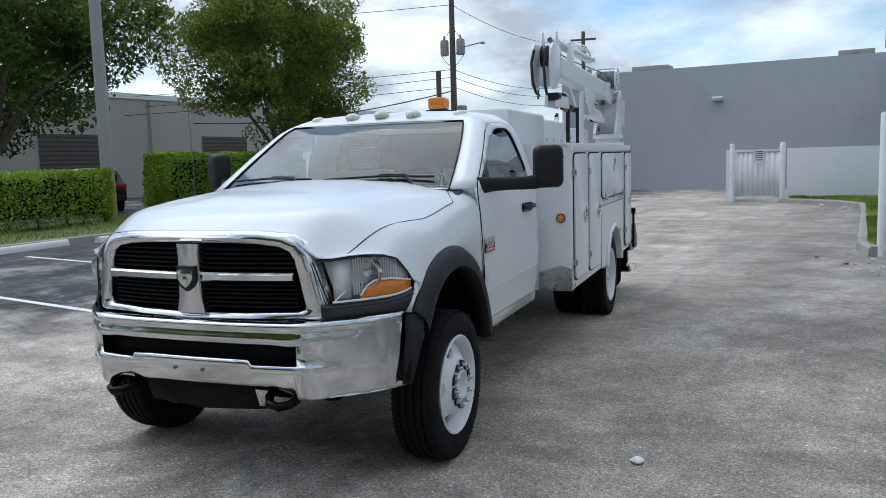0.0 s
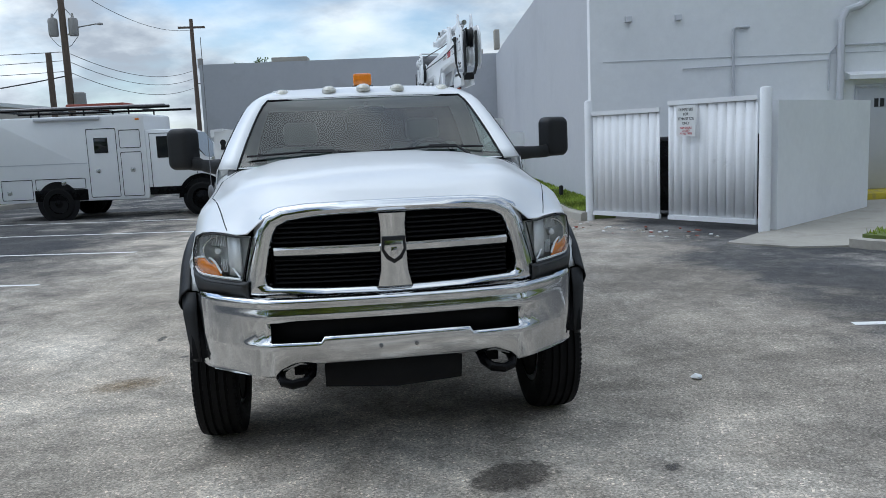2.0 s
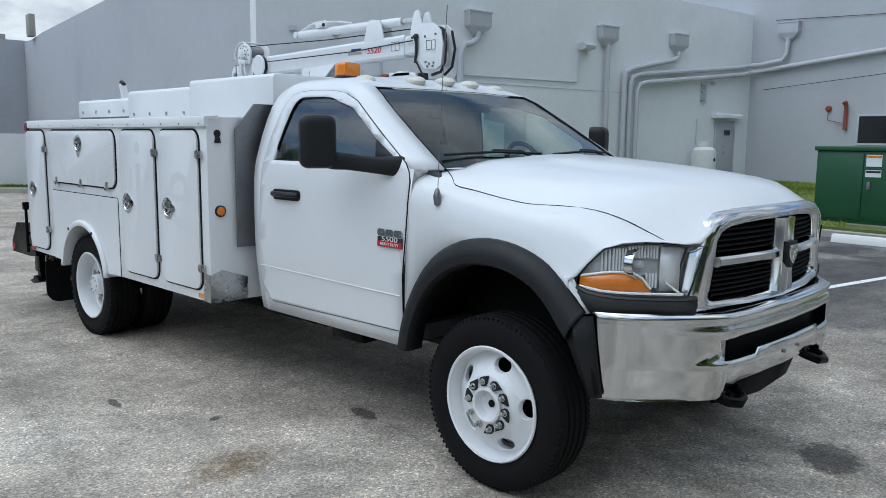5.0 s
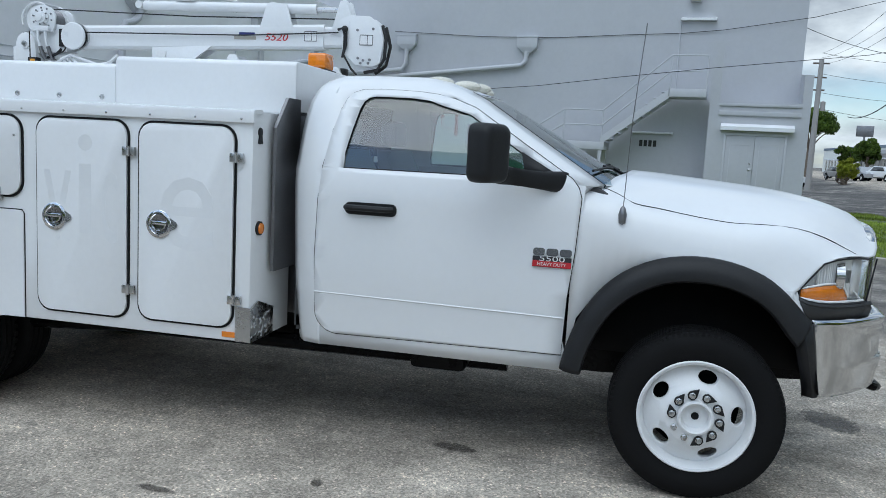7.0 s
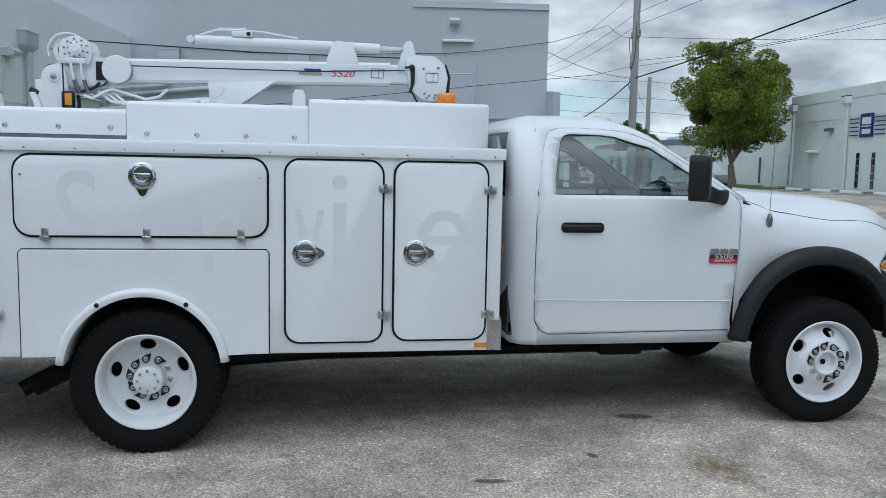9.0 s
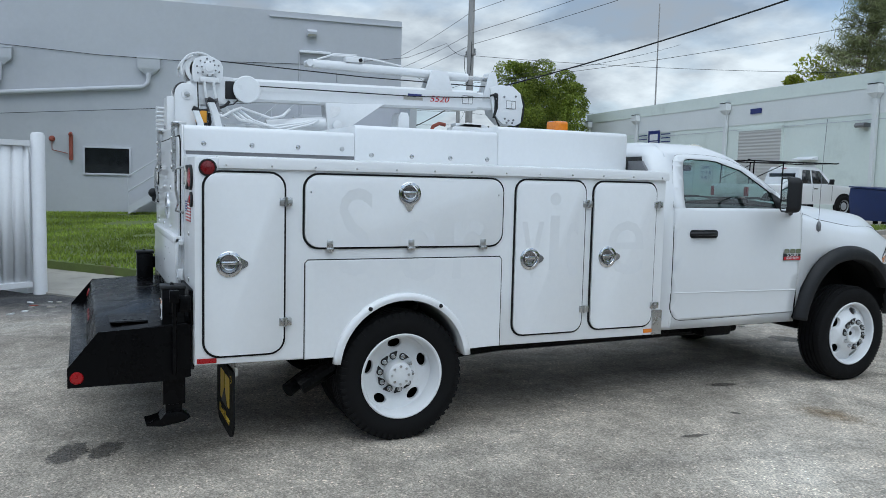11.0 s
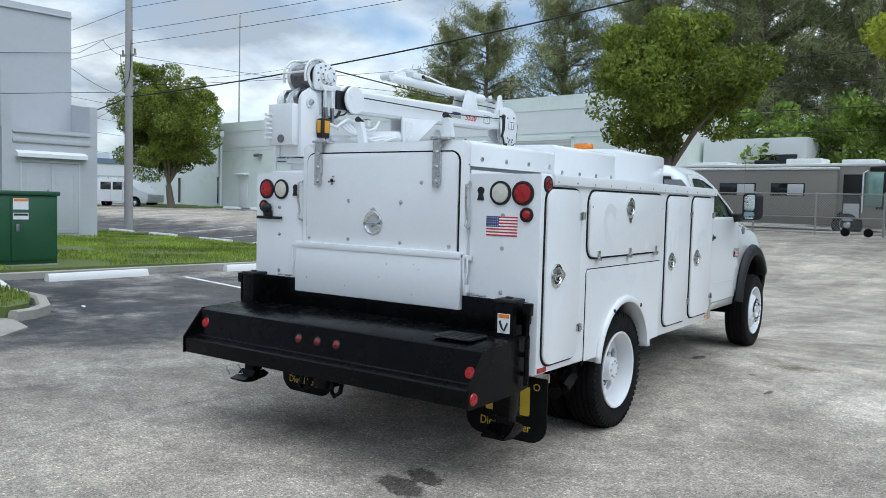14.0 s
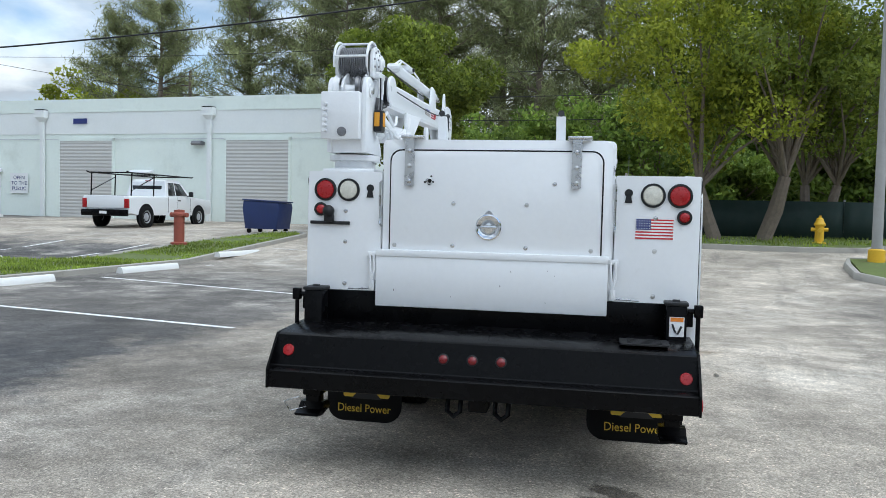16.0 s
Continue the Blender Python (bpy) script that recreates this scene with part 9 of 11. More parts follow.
tube(bm, [(0.86, 5.05, 2.10), (0.845, 4.98, 2.08), (0.84, 4.90, 2.13), (0.85, 4.84, 2.155), (0.855, 4.72, 2.12), (0.86, 4.60, 2.085), (0.87, 4.50, 2.11), (0.88, 4.44, 2.17)], 0.012, 8)
tube(bm, [(0.87, 4.80, 2.02), (0.86, 4.72, 2.04), (0.86, 4.64, 2.00), (0.87, 4.58, 2.02), (0.88, 4.50, 1.99)], 0.010, 8)
part("white_hose", bm, CRANEWHITE, crane)
for sz, sy, w in ((2.325, 3.30, "5520"),):
    text_mesh("writing", w, 0.075, REDPRINT, crane, Matrix(((0, 0, -1, 0.8835), (-1, 0, 0, 3.10), (0, 1, 0, 2.335), (0, 0, 0, 1))), shear=0.25, width=1.25)
bm = bmesh.new()
box(bm, 0.8815, 0.8838, 3.27, 3.40, 2.350, 2.368)
part("name_bar", bm, BLUEPRINT, crane)
bm = bmesh.new()
box(bm, 0.8815, 0.8838, 3.26, 3.44, 2.315, 2.34)
part("name_bar", bm, WALLTAN, crane)
for y, z in ((2.82, 2.35), (2.38, 2.33)):
    bm = bmesh.new()
    x = 0.8835 if y > 2.6 else 0.866
    box(bm, x - 0.002, x, y - 0.05, y + 0.05, z - 0.035, z + 0.035)
    lb = part("load_label", bm, WHITEPRINT, crane, "white label with a black frame")
    bm = bmesh.new()
    for a, b, c, d in ((-0.05, 0.05, 0.033, 0.037), (-0.05, 0.05, -0.037, -0.033), (-0.05, -0.047, -0.035, 0.035), (0.047, 0.05, -0.035, 0.035), (-0.01, -0.007, -0.035, 0.035)):
        box(bm, x - 0.0035, x - 0.002, y + a, y + b, z + c, z + d)
    part("label_frame", bm, BLACKPRINT, lb)
# work lamp on the front of the left compartment
bm = bmesh.new()
box(bm, 0.93, 1.02, 2.56, 2.66, 2.07, 2.13, 0.01)
part("work_lamp", bm, BLACKPLASTIC, crane, "black work lamp")


# faded lettering left on the tool doors
GHOST = material("faded_white_paint", (0.778, 0.79, 0.803), 0.42, vary=0.03, scale=3, coat=0.5)


def ghost_letter(ch, y, z, size, w, x, z0, z1):
    """A letter's shadow on the paint between two heights."""
    ob = text_mesh("faded_letter", ch, size, GHOST, truck, Matrix(((0, 0, -1, -x), (-1, 0, 0, y), (0, 1, 0, z), (0, 0, 0, 1))), extrude=0.0002, width=w)
    bm = bmesh.new()
    bm.from_mesh(ob.data)
    for zz, up in ((z0, False), (z1, True)):
        bmesh.ops.bisect_plane(bm, geom=bm.verts[:] + bm.edges[:] + bm.faces[:], plane_co=(0, zz - z, 0), plane_no=(0, 1, 0), clear_outer=up, clear_inner=not up)
    bm.to_mesh(ob.data)
    bm.free()


for ch, y, z, size, w in (("e", 2.59, 1.245, 0.80, 0.95), ("c", 3.03, 1.245, 0.80, 0.32), ("i", 3.17, 1.285, 0.80, 1.0), ("v", 3.335, 1.245, 0.80, 0.48)):
    ghost_letter(ch, y, z, size, w, 1.1962, 0.64, 1.62)
for ch, y, z, size, w in (("S", 4.54, 1.27, 0.74, 0.75), ("e", 4.15, 1.245, 0.80, 0.8), ("r", 3.82, 1.245, 0.80, 0.8)):
    ghost_letter(ch, y, z, size, w, 1.1962, 1.222, 1.62)
    ghost_letter(ch, y, z, size, w, 1.1862, 0.7, 1.13)

for x, z, r in ((0.397, 1.663, 0.013), (0.425, 1.655, 0.007), (0.387, 1.69, 0.006), (0.375, 1.657, 0.006), (0.40, 1.64, 0.005)):
    bm = bmesh.new()
    lathe(bm, [(r, 0), (r, 0.002), (0, 0.002)], (x, 5.487, z), "y", 8)
    part("bolt_hole", bm, DEEPBLACK, rdoor)


# ---- pale green building across the street ----
gb = thing("warehouse", "long pale green warehouse with roller doors", "building")
bm = bmesh.new()
box(bm, 13.2, 44.0, -40.0, -21.5, 0.3, 4.8)
part("wall", bm, WALLGREEN, gb)
bm = bmesh.new()
box(bm, 13.2, 44.0, -40.0, -21.47, 4.8, 5.85)
part("upper_wall", bm, WALLWHITE, gb)
bm = bmesh.new()
box(bm, 13.15, 44.05, -40.05, -21.44, 5.85, 6.47)
part("parapet", bm, WALLGREEN, gb)
bm = bmesh.new()
box(bm, 44.0, 60.5, -40.0, -23.2, 0.3, 6.1)
wing = part("wing_wall", bm, WALLGREEN, gb, "set-back pale green wing")
bm = bmesh.new()
box(bm, 44.0, 60.55, -40.0, -23.15, 6.1, 6.35)
part("coping", bm, WALLWHITE, wing)
bm = bmesh.new()
box(bm, 60.5, 69.0, -36.0, -21.6, 0.3, 4.9)
part("annex_wall", bm, WALLWHITE, gb, "low white annex")
bm = bmesh.new()
box(bm, 51.9, 52.2, -23.19, -23.16, 0.95, 2.85)
part("slit_window", bm, DARKGLASS, wing)
sheet("planting_bed", [(40.5, -19.2), (41.5, -18.0), (45.0, -17.2), (49.5, -17.6), (51.0, -19.0), (50.0, -20.3), (44.0, -20.6), (41.0, -20.0)], lambda u, v: ground_z(u, v), SOIL, "bare brown earth bed under the street tree", "planting bed", lift=0.1)
for u0, u1 in ((15.38, 18.53), (24.77, 27.83)):
    bm = bmesh.new()
    rows = []
    n = 46
    for i in range(n + 1):
        z = 0.78 + (4.48 - 0.78) * i / n
        rows.append([(u0, -21.465 + 0.018 * (i % 2), z), (u1, -21.465 + 0.018 * (i % 2), z)])
    loft(bm, rows, closed=False)
    rd_ = part("roller_door", bm, SHEDROLL, gb, "closed grey ribbed roller door", smooth=0)
    bm = bmesh.new()
    for a, b, c, d in ((u0 - 0.12, u0, 0.75, 4.6), (u1, u1 + 0.12, 0.75, 4.6), (u0 - 0.12, u1 + 0.12, 4.48, 4.62)):
        box(bm, a, b, -21.5, -21.44, c, d)
    part("door_surround", bm, WALLGREEN, rd_)
for u in (19.35, 28.8, 37.4, 43.5):
    bm = bmesh.new()
    loft(bm, [[(u - w, -21.44, z), (u + w, -21.44, z), (u + w, -21.44 + d, z), (u - w, -21.44 + d, z)] for z, w, d in ((5.95, 0.28, 0.3), (5.6, 0.28, 0.3), (5.4, 0.1, 0.15), (0.75, 0.09, 0.14))], caps=(True, True))
    ds = part("downspout", bm, WALLWHITE, gb)
    bm = bmesh.new()
    box(bm, u - 0.26, u + 0.26, -21.43, -21.13, 5.952, 5.99)
    part("scupper", bm, DEEPBLACK, ds)
for u in (34.76, 36.22, 43.9):
    bm = bmesh.new()
    box(bm, u - 0.14, u + 0.14, -21.495, -21.46, 0.95, 2.85)
    wd = part("slit_window", bm, DARKGLASS, gb)
    for i in range(5):
        bm = bmesh.new()
        box(bm, u - 0.15, u + 0.15, -21.46, -21.45, 1.0 + i * 0.38, 1.03 + i * 0.38)
        part("glazing_bar", bm, GREYTRIM, wd)
for u, z in ((19.93, 4.32), (39.1, 4.2)):
    bm = bmesh.new()
    prism(bm, [(-21.5, z + 0.1), (-21.2, z + 0.12), (-21.12, z), (-21.2, z - 0.08), (-21.5, z - 0.05)], "x", u - 0.25, u + 0.25)
    part("wall_light", bm, DARKSTEEL, gb)
for u, w in ((40.9, 1.0), (32.0, 1.0), (23.0, 1.0)):
    bm = bmesh.new()
    box(bm, u - w / 2, u + w / 2, -21.48, -21.455, 0.78, 2.85, 0.01)
    dd = part("door", bm, WALLWHITE, gb)
    bm = bmesh.new()
    prism(bm, [(-21.47, 3.12), (-21.1, 3.0), (-21.1, 2.95), (-21.47, 2.95)], "x", u - w / 2 - 0.1, u + w / 2 + 0.1)
    part("canopy", bm, GATEWHITE, dd)
bm = bmesh.new()
box(bm, 13.3, 43.9, -21.46, -21.452, 4.55, 4.575)
part("wall_joint", bm, GREYTRIM, gb)
# name board with plain shapes, blue bars beside it
sb = thing("name_board", "blue and white company board with bars of writing", "sign", pose(35.5, -21.44, 4.3, 0, 0, 180))
bm = bmesh.new()
box(bm, -0.6, 0.6, -0.03, 0, -0.62, 0.62)
part("board", bm, BLUEPRINT, sb)
for a, b, c, d in ((-0.42, 0.42, 0.05, 0.42), (-0.45, 0.45, -0.08, -0.02), (-0.4, 0.4, -0.45, -0.2)):
    bm = bmesh.new()
    box(bm, a, b, -0.04, -0.03, c, d)
    part("white_shape", bm, WHITEPRINT, sb)
for s in (-1, 1):
    for i in range(5):
        bm = bmesh.new()
        box(bm, s * 0.75 if s > 0 else -1.65, 1.65 if s > 0 else -0.75, -0.02, 0, 0.35 - i * 0.22, 0.41 - i * 0.22)
        part("writing_bar", bm, BLUEPRINT, sb)
op = thing("open_sign", "white board with blue capital letters on the wall", "sign", pose(30.3, -21.44, 2.4, 0, 0, 180))
bm = bmesh.new()
box(bm, -0.55, 0.55, -0.02, 0, -0.5, 0.5)
part("board", bm, SIGNWHITE, op)
for w, z in (("OPEN", 0.27), ("TO THE", 0.0), ("PUBLIC", -0.27)):
    text_mesh("writing", w, 0.25, BLUEPRINT, op, pose(0, -0.025, z, 90, 0, 0), width=1.1)
bm = bmesh.new()
box(bm, 26.2, 27.0, -21.44, -21.42, 5.3, 5.55)
solid("blue_notice", bm, BLUEPRINT, "small blue and white notice high on the wall", "sign")
for u in (30.5, 33.5, 36.5, 39.5, 42.5):
    wheel_stop(u, -19.7, 90)
# low white building behind, with a dark window
fb = thing("white_shed", "low white building behind the motorhome", "building")
bm = bmesh.new()
box(bm, 8.0, 13.0, -40, -30.0, 0.5, 5.0)
part("wall", bm, WALLWHITE, fb)
bm = bmesh.new()
box(bm, 8.4, 10.2, -30.0, -29.96, 2.6, 4.2)
part("window", bm, DARKGLASS, fb)

# ---- tan building behind the hedge ----
tb = thing("tan_warehouse", "long tan warehouse with brown roller doors", "building")
bm = bmesh.new()
box(bm, -46.0, -33.0, -5.0, 90.0, 0, 5.6)
part("wall", bm, WALLTAN, tb)
bm = bmesh.new()
box(bm, -46.1, -32.92, -5.0, 90.1, 5.45, 5.75)
part("parapet", bm, WALLWHITE, tb)
BROWN = material("brown_roller_door", (0.085, 0.07, 0.06), 0.7, vary=0.1, scale=3)
for v in (10, 22, 33, 47, 60):
    bm = bmesh.new()
    rows = []
    for i in range(31):
        z = 0.05 + 3.4 * i / 30
        rows.append([(-32.97 + 0.02 * (i % 2), v, z), (-32.97 + 0.02 * (i % 2), v + 4.0, z)])
    loft(bm, rows, closed=False)
    part("roller_door", bm, BROWN, tb, "dark brown roller door", smooth=0)
for v in (8.2, 17.5, 19.0, 29, 40, 55):
    bm = bmesh.new()
    box(bm, -33.0, -32.82, v, v + 0.14, 0, 5.4)
    part("downspout", bm, WALLTAN, tb)
bm = bmesh.new()
for i in range(6):
    prism(bm, [(-33.0, 3.6 + i * 0.12), (-32.92, 3.58 + i * 0.12), (-32.92, 3.61 + i * 0.12), (-33.0, 3.68 + i * 0.12)], "y", 18.2, 19.0)
part("vent", bm, GREYTRIM, tb)


# ---- trees and hedges ----
def leaf_cloud(name, pts, size, mat, seed, aspect=0.45, droop=0.0):
    """One mesh of small pointed leaves, one for each point."""
    rnd = np.random.RandomState(seed)
    n = len(pts)
    a = rnd.normal(size=(n, 3))
    if droop:
        a = a * (1 - droop) + np.array([0, 0, -1.0]) * droop * 1.6
    a /= np.linalg.norm(a, axis=1)[:, None]
    b = rnd.normal(size=(n, 3))
    b -= a * (a * b).sum(1)[:, None]
    b /= np.linalg.norm(b, axis=1)[:, None] + 1e-9
    s = size * rnd.uniform(0.6, 1.35, size=(n, 1))
    v = np.stack([pts - a * s * 0.5, pts - b * s * aspect * 0.5, pts + a * s * 0.5, pts + b * s * aspect * 0.5], axis=1).reshape(-1, 3)
    me = bpy.data.meshes.new(name)
    me.from_pydata(v.tolist(), [], np.arange(4 * n).reshape(n, 4).tolist())
    me.materials.append(mat)
    return me


def tree(label, u, v, height, crown_r, crown_low, count, leaf, mat, seed, trunk_r=0.22, stems=1, lean=(0, 0), name="tree", clumps=34, flat=1.0, bare=0.0, group=""):
    """Tapered trunk, forking limbs, and a crown of leaf clumps with gaps."""
    rnd = np.random.RandomState(seed)
    z0 = ground_z(u, v)
    t = thing(name, label, "tree", pose(u, v, z0), group=group)
    fork = crown_low * 0.75
    cz, hz = 0.5 * (crown_low + height), 0.5 * (height - crown_low)
    centres = []
    while len(centres) < clumps:
        p = rnd.normal(size=3)
        p /= np.linalg.norm(p)
        k = rnd.uniform(0.35, 0.92)
        q = np.array([p[0] * crown_r * k, p[1] * crown_r * k, cz + p[2] * hz * k * flat])
        q[0] += lean[0] * (q[2] / height)
        q[1] += lean[1] * (q[2] / height)
        if q[2] > crown_low * 0.9:
            centres.append(q)
    centres = np.array(centres)
    bm = bmesh.new()
    for s in range(stems):
        ox, oy = (rnd.uniform(-0.25, 0.25), rnd.uniform(-0.25, 0.25)) if stems > 1 else (0, 0)
        tip = (lean[0] * 0.4 + ox * 2.5, lean[1] * 0.4 + oy * 2.5, fork)
        tube(bm, [(ox, oy, -0.15), (ox * 1.1, oy * 1.1, 0.25), (0.5 * (ox + tip[0]) + rnd.uniform(-0.06, 0.06), 0.5 * (oy + tip[1]), fork * 0.5), tip], trunk_r, 9, radii=[trunk_r * 1.5, trunk_r * 1.05, trunk_r * 0.92, trunk_r * 0.75])
        for c in centres[s::stems][:12]:
            m1 = [tip[0] + (c[0] - tip[0]) * 0.35 + rnd.uniform(-0.2, 0.2), tip[1] + (c[1] - tip[1]) * 0.35 + rnd.uniform(-0.2, 0.2), tip[2] + (c[2] - tip[2]) * 0.5]
            tube(bm, [tip, m1, tuple(c)], 0.05, 6, radii=[trunk_r * 0.38, trunk_r * 0.22, trunk_r * 0.06])
    part("trunk", bm, BARK, t, "grey-brown forking trunk")
    w = rnd.uniform(0.6, 1.4, size=len(centres))
    w /= w.sum()
    idx = rnd.choice(len(centres), size=count, p=w)
    rad = rnd.uniform(0.16, 0.30, size=len(centres)) * crown_r * 1.05
    d = rnd.normal(size=(count, 3))
    d /= np.linalg.norm(d, axis=1)[:, None]
    r = rad[idx][:, None] * rnd.uniform(0.25, 1.0, size=(count, 1)) ** 0.45
    pts = centres[idx] + d * r * np.array([1.0, 1.0, 0.72])
    me = leaf_cloud("crown", pts, leaf, mat, seed + 1)
    ob = new("crown", me)
    ob.parent = t
    ob["label"] = "uneven leafy crown"
    return t


tree("dense green street tree with a forking trunk", 8.3, -16.7, 7.4, 3.4, 2.8, 42000, 0.17, LEAF, 11, 0.2, 1, clumps=60)
tree("yellow-green street tree on the verge", -2.4, -17.3, 9.5, 4.3, 2.4, 21000, 0.18, LEAFYELLOW, 12, 0.22, 1, (1.2, 0), clumps=44)
tree("tall green street tree with a forked trunk", -3.85, -18.1, 10.5, 4.4, 2.9, 23000, 0.18, LEAF, 13, 0.22, 2, (-0.8, 0), clumps=54)
tree("green street tree with twin stems", -5.7, -20.2, 9.5, 4.2, 2.6, 14000, 0.18, LEAF, 14, 0.2, 2, (-0.5, 0), clumps=44)
tree("rounded green tree beside the street", 43.3, -17.6, 8.9, 3.65, 2.0, 70000, 0.17, LEAF, 15, 0.24, 1, (0.15, 0.4), clumps=95, flat=1.2)
tree("large dark oak behind the hedge", -24.2, 13.6, 9.8, 6.0, 2.6, 42000, 0.21, LEAFDARK, 16, 0.34, 1, (1.0, 0), clumps=56)
tree("dense green tree behind the hedge", -19.3, 23.8, 10.2, 4.6, 2.5, 90000, 0.16, LEAF, 17, 0.24, 1, clumps=110, flat=1.05)
tree("small green tree beyond the far wall", -12.5, 60.0, 8.5, 2.5, 4.5, 4000, 0.3, LEAFDARK, 18, 0.2, 1)
tree("young dark green tree by the far road", 53.5, -14.3, 4.9, 1.9, 2.3, 7000, 0.2, LEAFDARK, 19, 0.16, 2)
tree("spreading green tree beside the road", 68.6, -6.6, 6.4, 2.4, 4.0, 9000, 0.24, LEAFDARK, 20, 0.22, 1)
tree("low yellow-green bush by the road", 69.4, -9.7, 2.3, 0.95, 0.3, 5000, 0.22, LEAFYELLOW, 21, 0.1, 3, name="bush")
tree("rounded dark tree far down the road", 95.0, -15.0, 4.4, 1.8, 1.6, 5000, 0.34, LEAFDARK, 22, 0.22, 1)
tree("rounded dark tree far down the road", 104.0, -14.4, 4.2, 1.7, 1.4, 5000, 0.34, LEAFDARK, 24, 0.22, 1)
tree("green tree behind the warehouse roof", 49.0, -48.0, 12.0, 5.0, 6.0, 7000, 0.4, LEAFYELLOW, 23, 0.3, 1)


def casuarina(label, u, v, height, spread, seed, count=8000, low=3.0):
    """Tall feathery conifer: ragged tiers of drooping needle tufts on long limbs."""
    rnd = np.random.RandomState(seed)
    t = thing("she_oak", label, "tree", pose(u, v, ground_z(u, v)), group="tall feathery trees")
    bm = bmesh.new()
    sway = rnd.uniform(-0.5, 0.5, size=2)
    tube(bm, [(0, 0, -0.2), (sway[0] * 0.3, sway[1] * 0.3, height * 0.35), (sway[0], sway[1], height * 0.7), (sway[0] * 1.6, sway[1], height)], 0.2, 8, radii=[0.36, 0.27, 0.15, 0.03])
    pts = []
    tiers = 30
    per = count // (tiers * 3)
    for i in range(tiers):
        z = low + (height - low) * (i + rnd.uniform(0, 1)) / tiers
        k = (z - low) / (height - low)
        for s in range(3):
            a = rnd.uniform(0, 6.283)
            reach = spread * (1.25 - 0.75 * k) * rnd.uniform(0.55, 1.3)
            base = np.array([sway[0] * k, sway[1] * k, z])
            end = base + np.array([math.cos(a) * reach, math.sin(a) * reach, reach * rnd.uniform(0.15, 0.6)])
            tube(bm, [tuple(base), tuple(0.5 * (base + end) + np.array([0, 0, -0.1])), tuple(end)], 0.04, 5, radii=[0.07, 0.045, 0.012])
            f = rnd.uniform(0.25, 1.05, size=(per, 1))
            q = base + (end - base) * f + rnd.normal(size=(per, 3)) * np.array([0.34, 0.34, 0.30]) * (0.5 + f) * spread * 0.17
            pts.append(q)
    part("trunk", bm, BARK, t)
    me = leaf_cloud("crown", np.concatenate(pts), 0.62, NEEDLE, seed + 1, aspect=0.085, droop=0.3)
    ob = new("crown", me)
    ob.parent = t
    ob["label"] = "open drooping grey-green needle crown"


for i, (u, v, h, s) in enumerate(((33.0, -47, 17.5, 4.2), (43.5, -49.5, 18.5, 4.6), (48.5, -50.5, 17.0, 4.0), (28.5, -50, 19.5, 4.4), (24.0, -46, 18.5, 4.4), (20.0, -50, 21, 4.4), (16.0, -46, 20, 4.6), (12.5, -49, 21.5, 4.6), (9.0, -45, 20, 4.6), (5.0, -48, 22, 4.8), (1.0, -45, 21, 4.6), (-3.5, -48, 20, 4.6), (-8.0, -45, 19, 4.4), (14, -56, 22, 5.0), (22, -57, 22, 5.0), (6.5, -56, 22, 5.0))):
    casuarina("tall grey-green feathery tree behind the warehouse", u, v, h, s, 100 + i * 3, 24000 if i < 9 else 20000)
WOODLEAF = leaf_material("undergrowth_leaves", (0.085, 0.145, 0.024), (0.26, 0.34, 0.06))
for i, (u, v, h, r) in enumerate(((10.5, -34, 6.5, 4.5), (5, -33, 7.5, 4.5), (0, -34, 8.5, 5), (-5, -32, 9.0, 5), (-10, -31, 10, 5), (-16, -29, 10.5, 5.5), (-22, -27, 11, 6), (-28, -24, 11, 6), (-13, -22.5, 8.5, 4.0), (-34, -18, 11, 6.5), (9, -42, 7, 5), (1, -42, 7.5, 5.5), (-7, -40, 8, 5.5), (-14, -37, 8, 5.5), (-21, -34, 8, 5.5), (-3, -27.5, 4.2, 3.0), (-8, -26.5, 4.5, 3.0))):
    tree("dense green bush in the woods behind the fence", u, v, h, r, 0.6, 11000, 0.32, WOODLEAF, 300 + i * 2, 0.2, 2, name="woodland_bush", clumps=40, group="woods behind the fence")


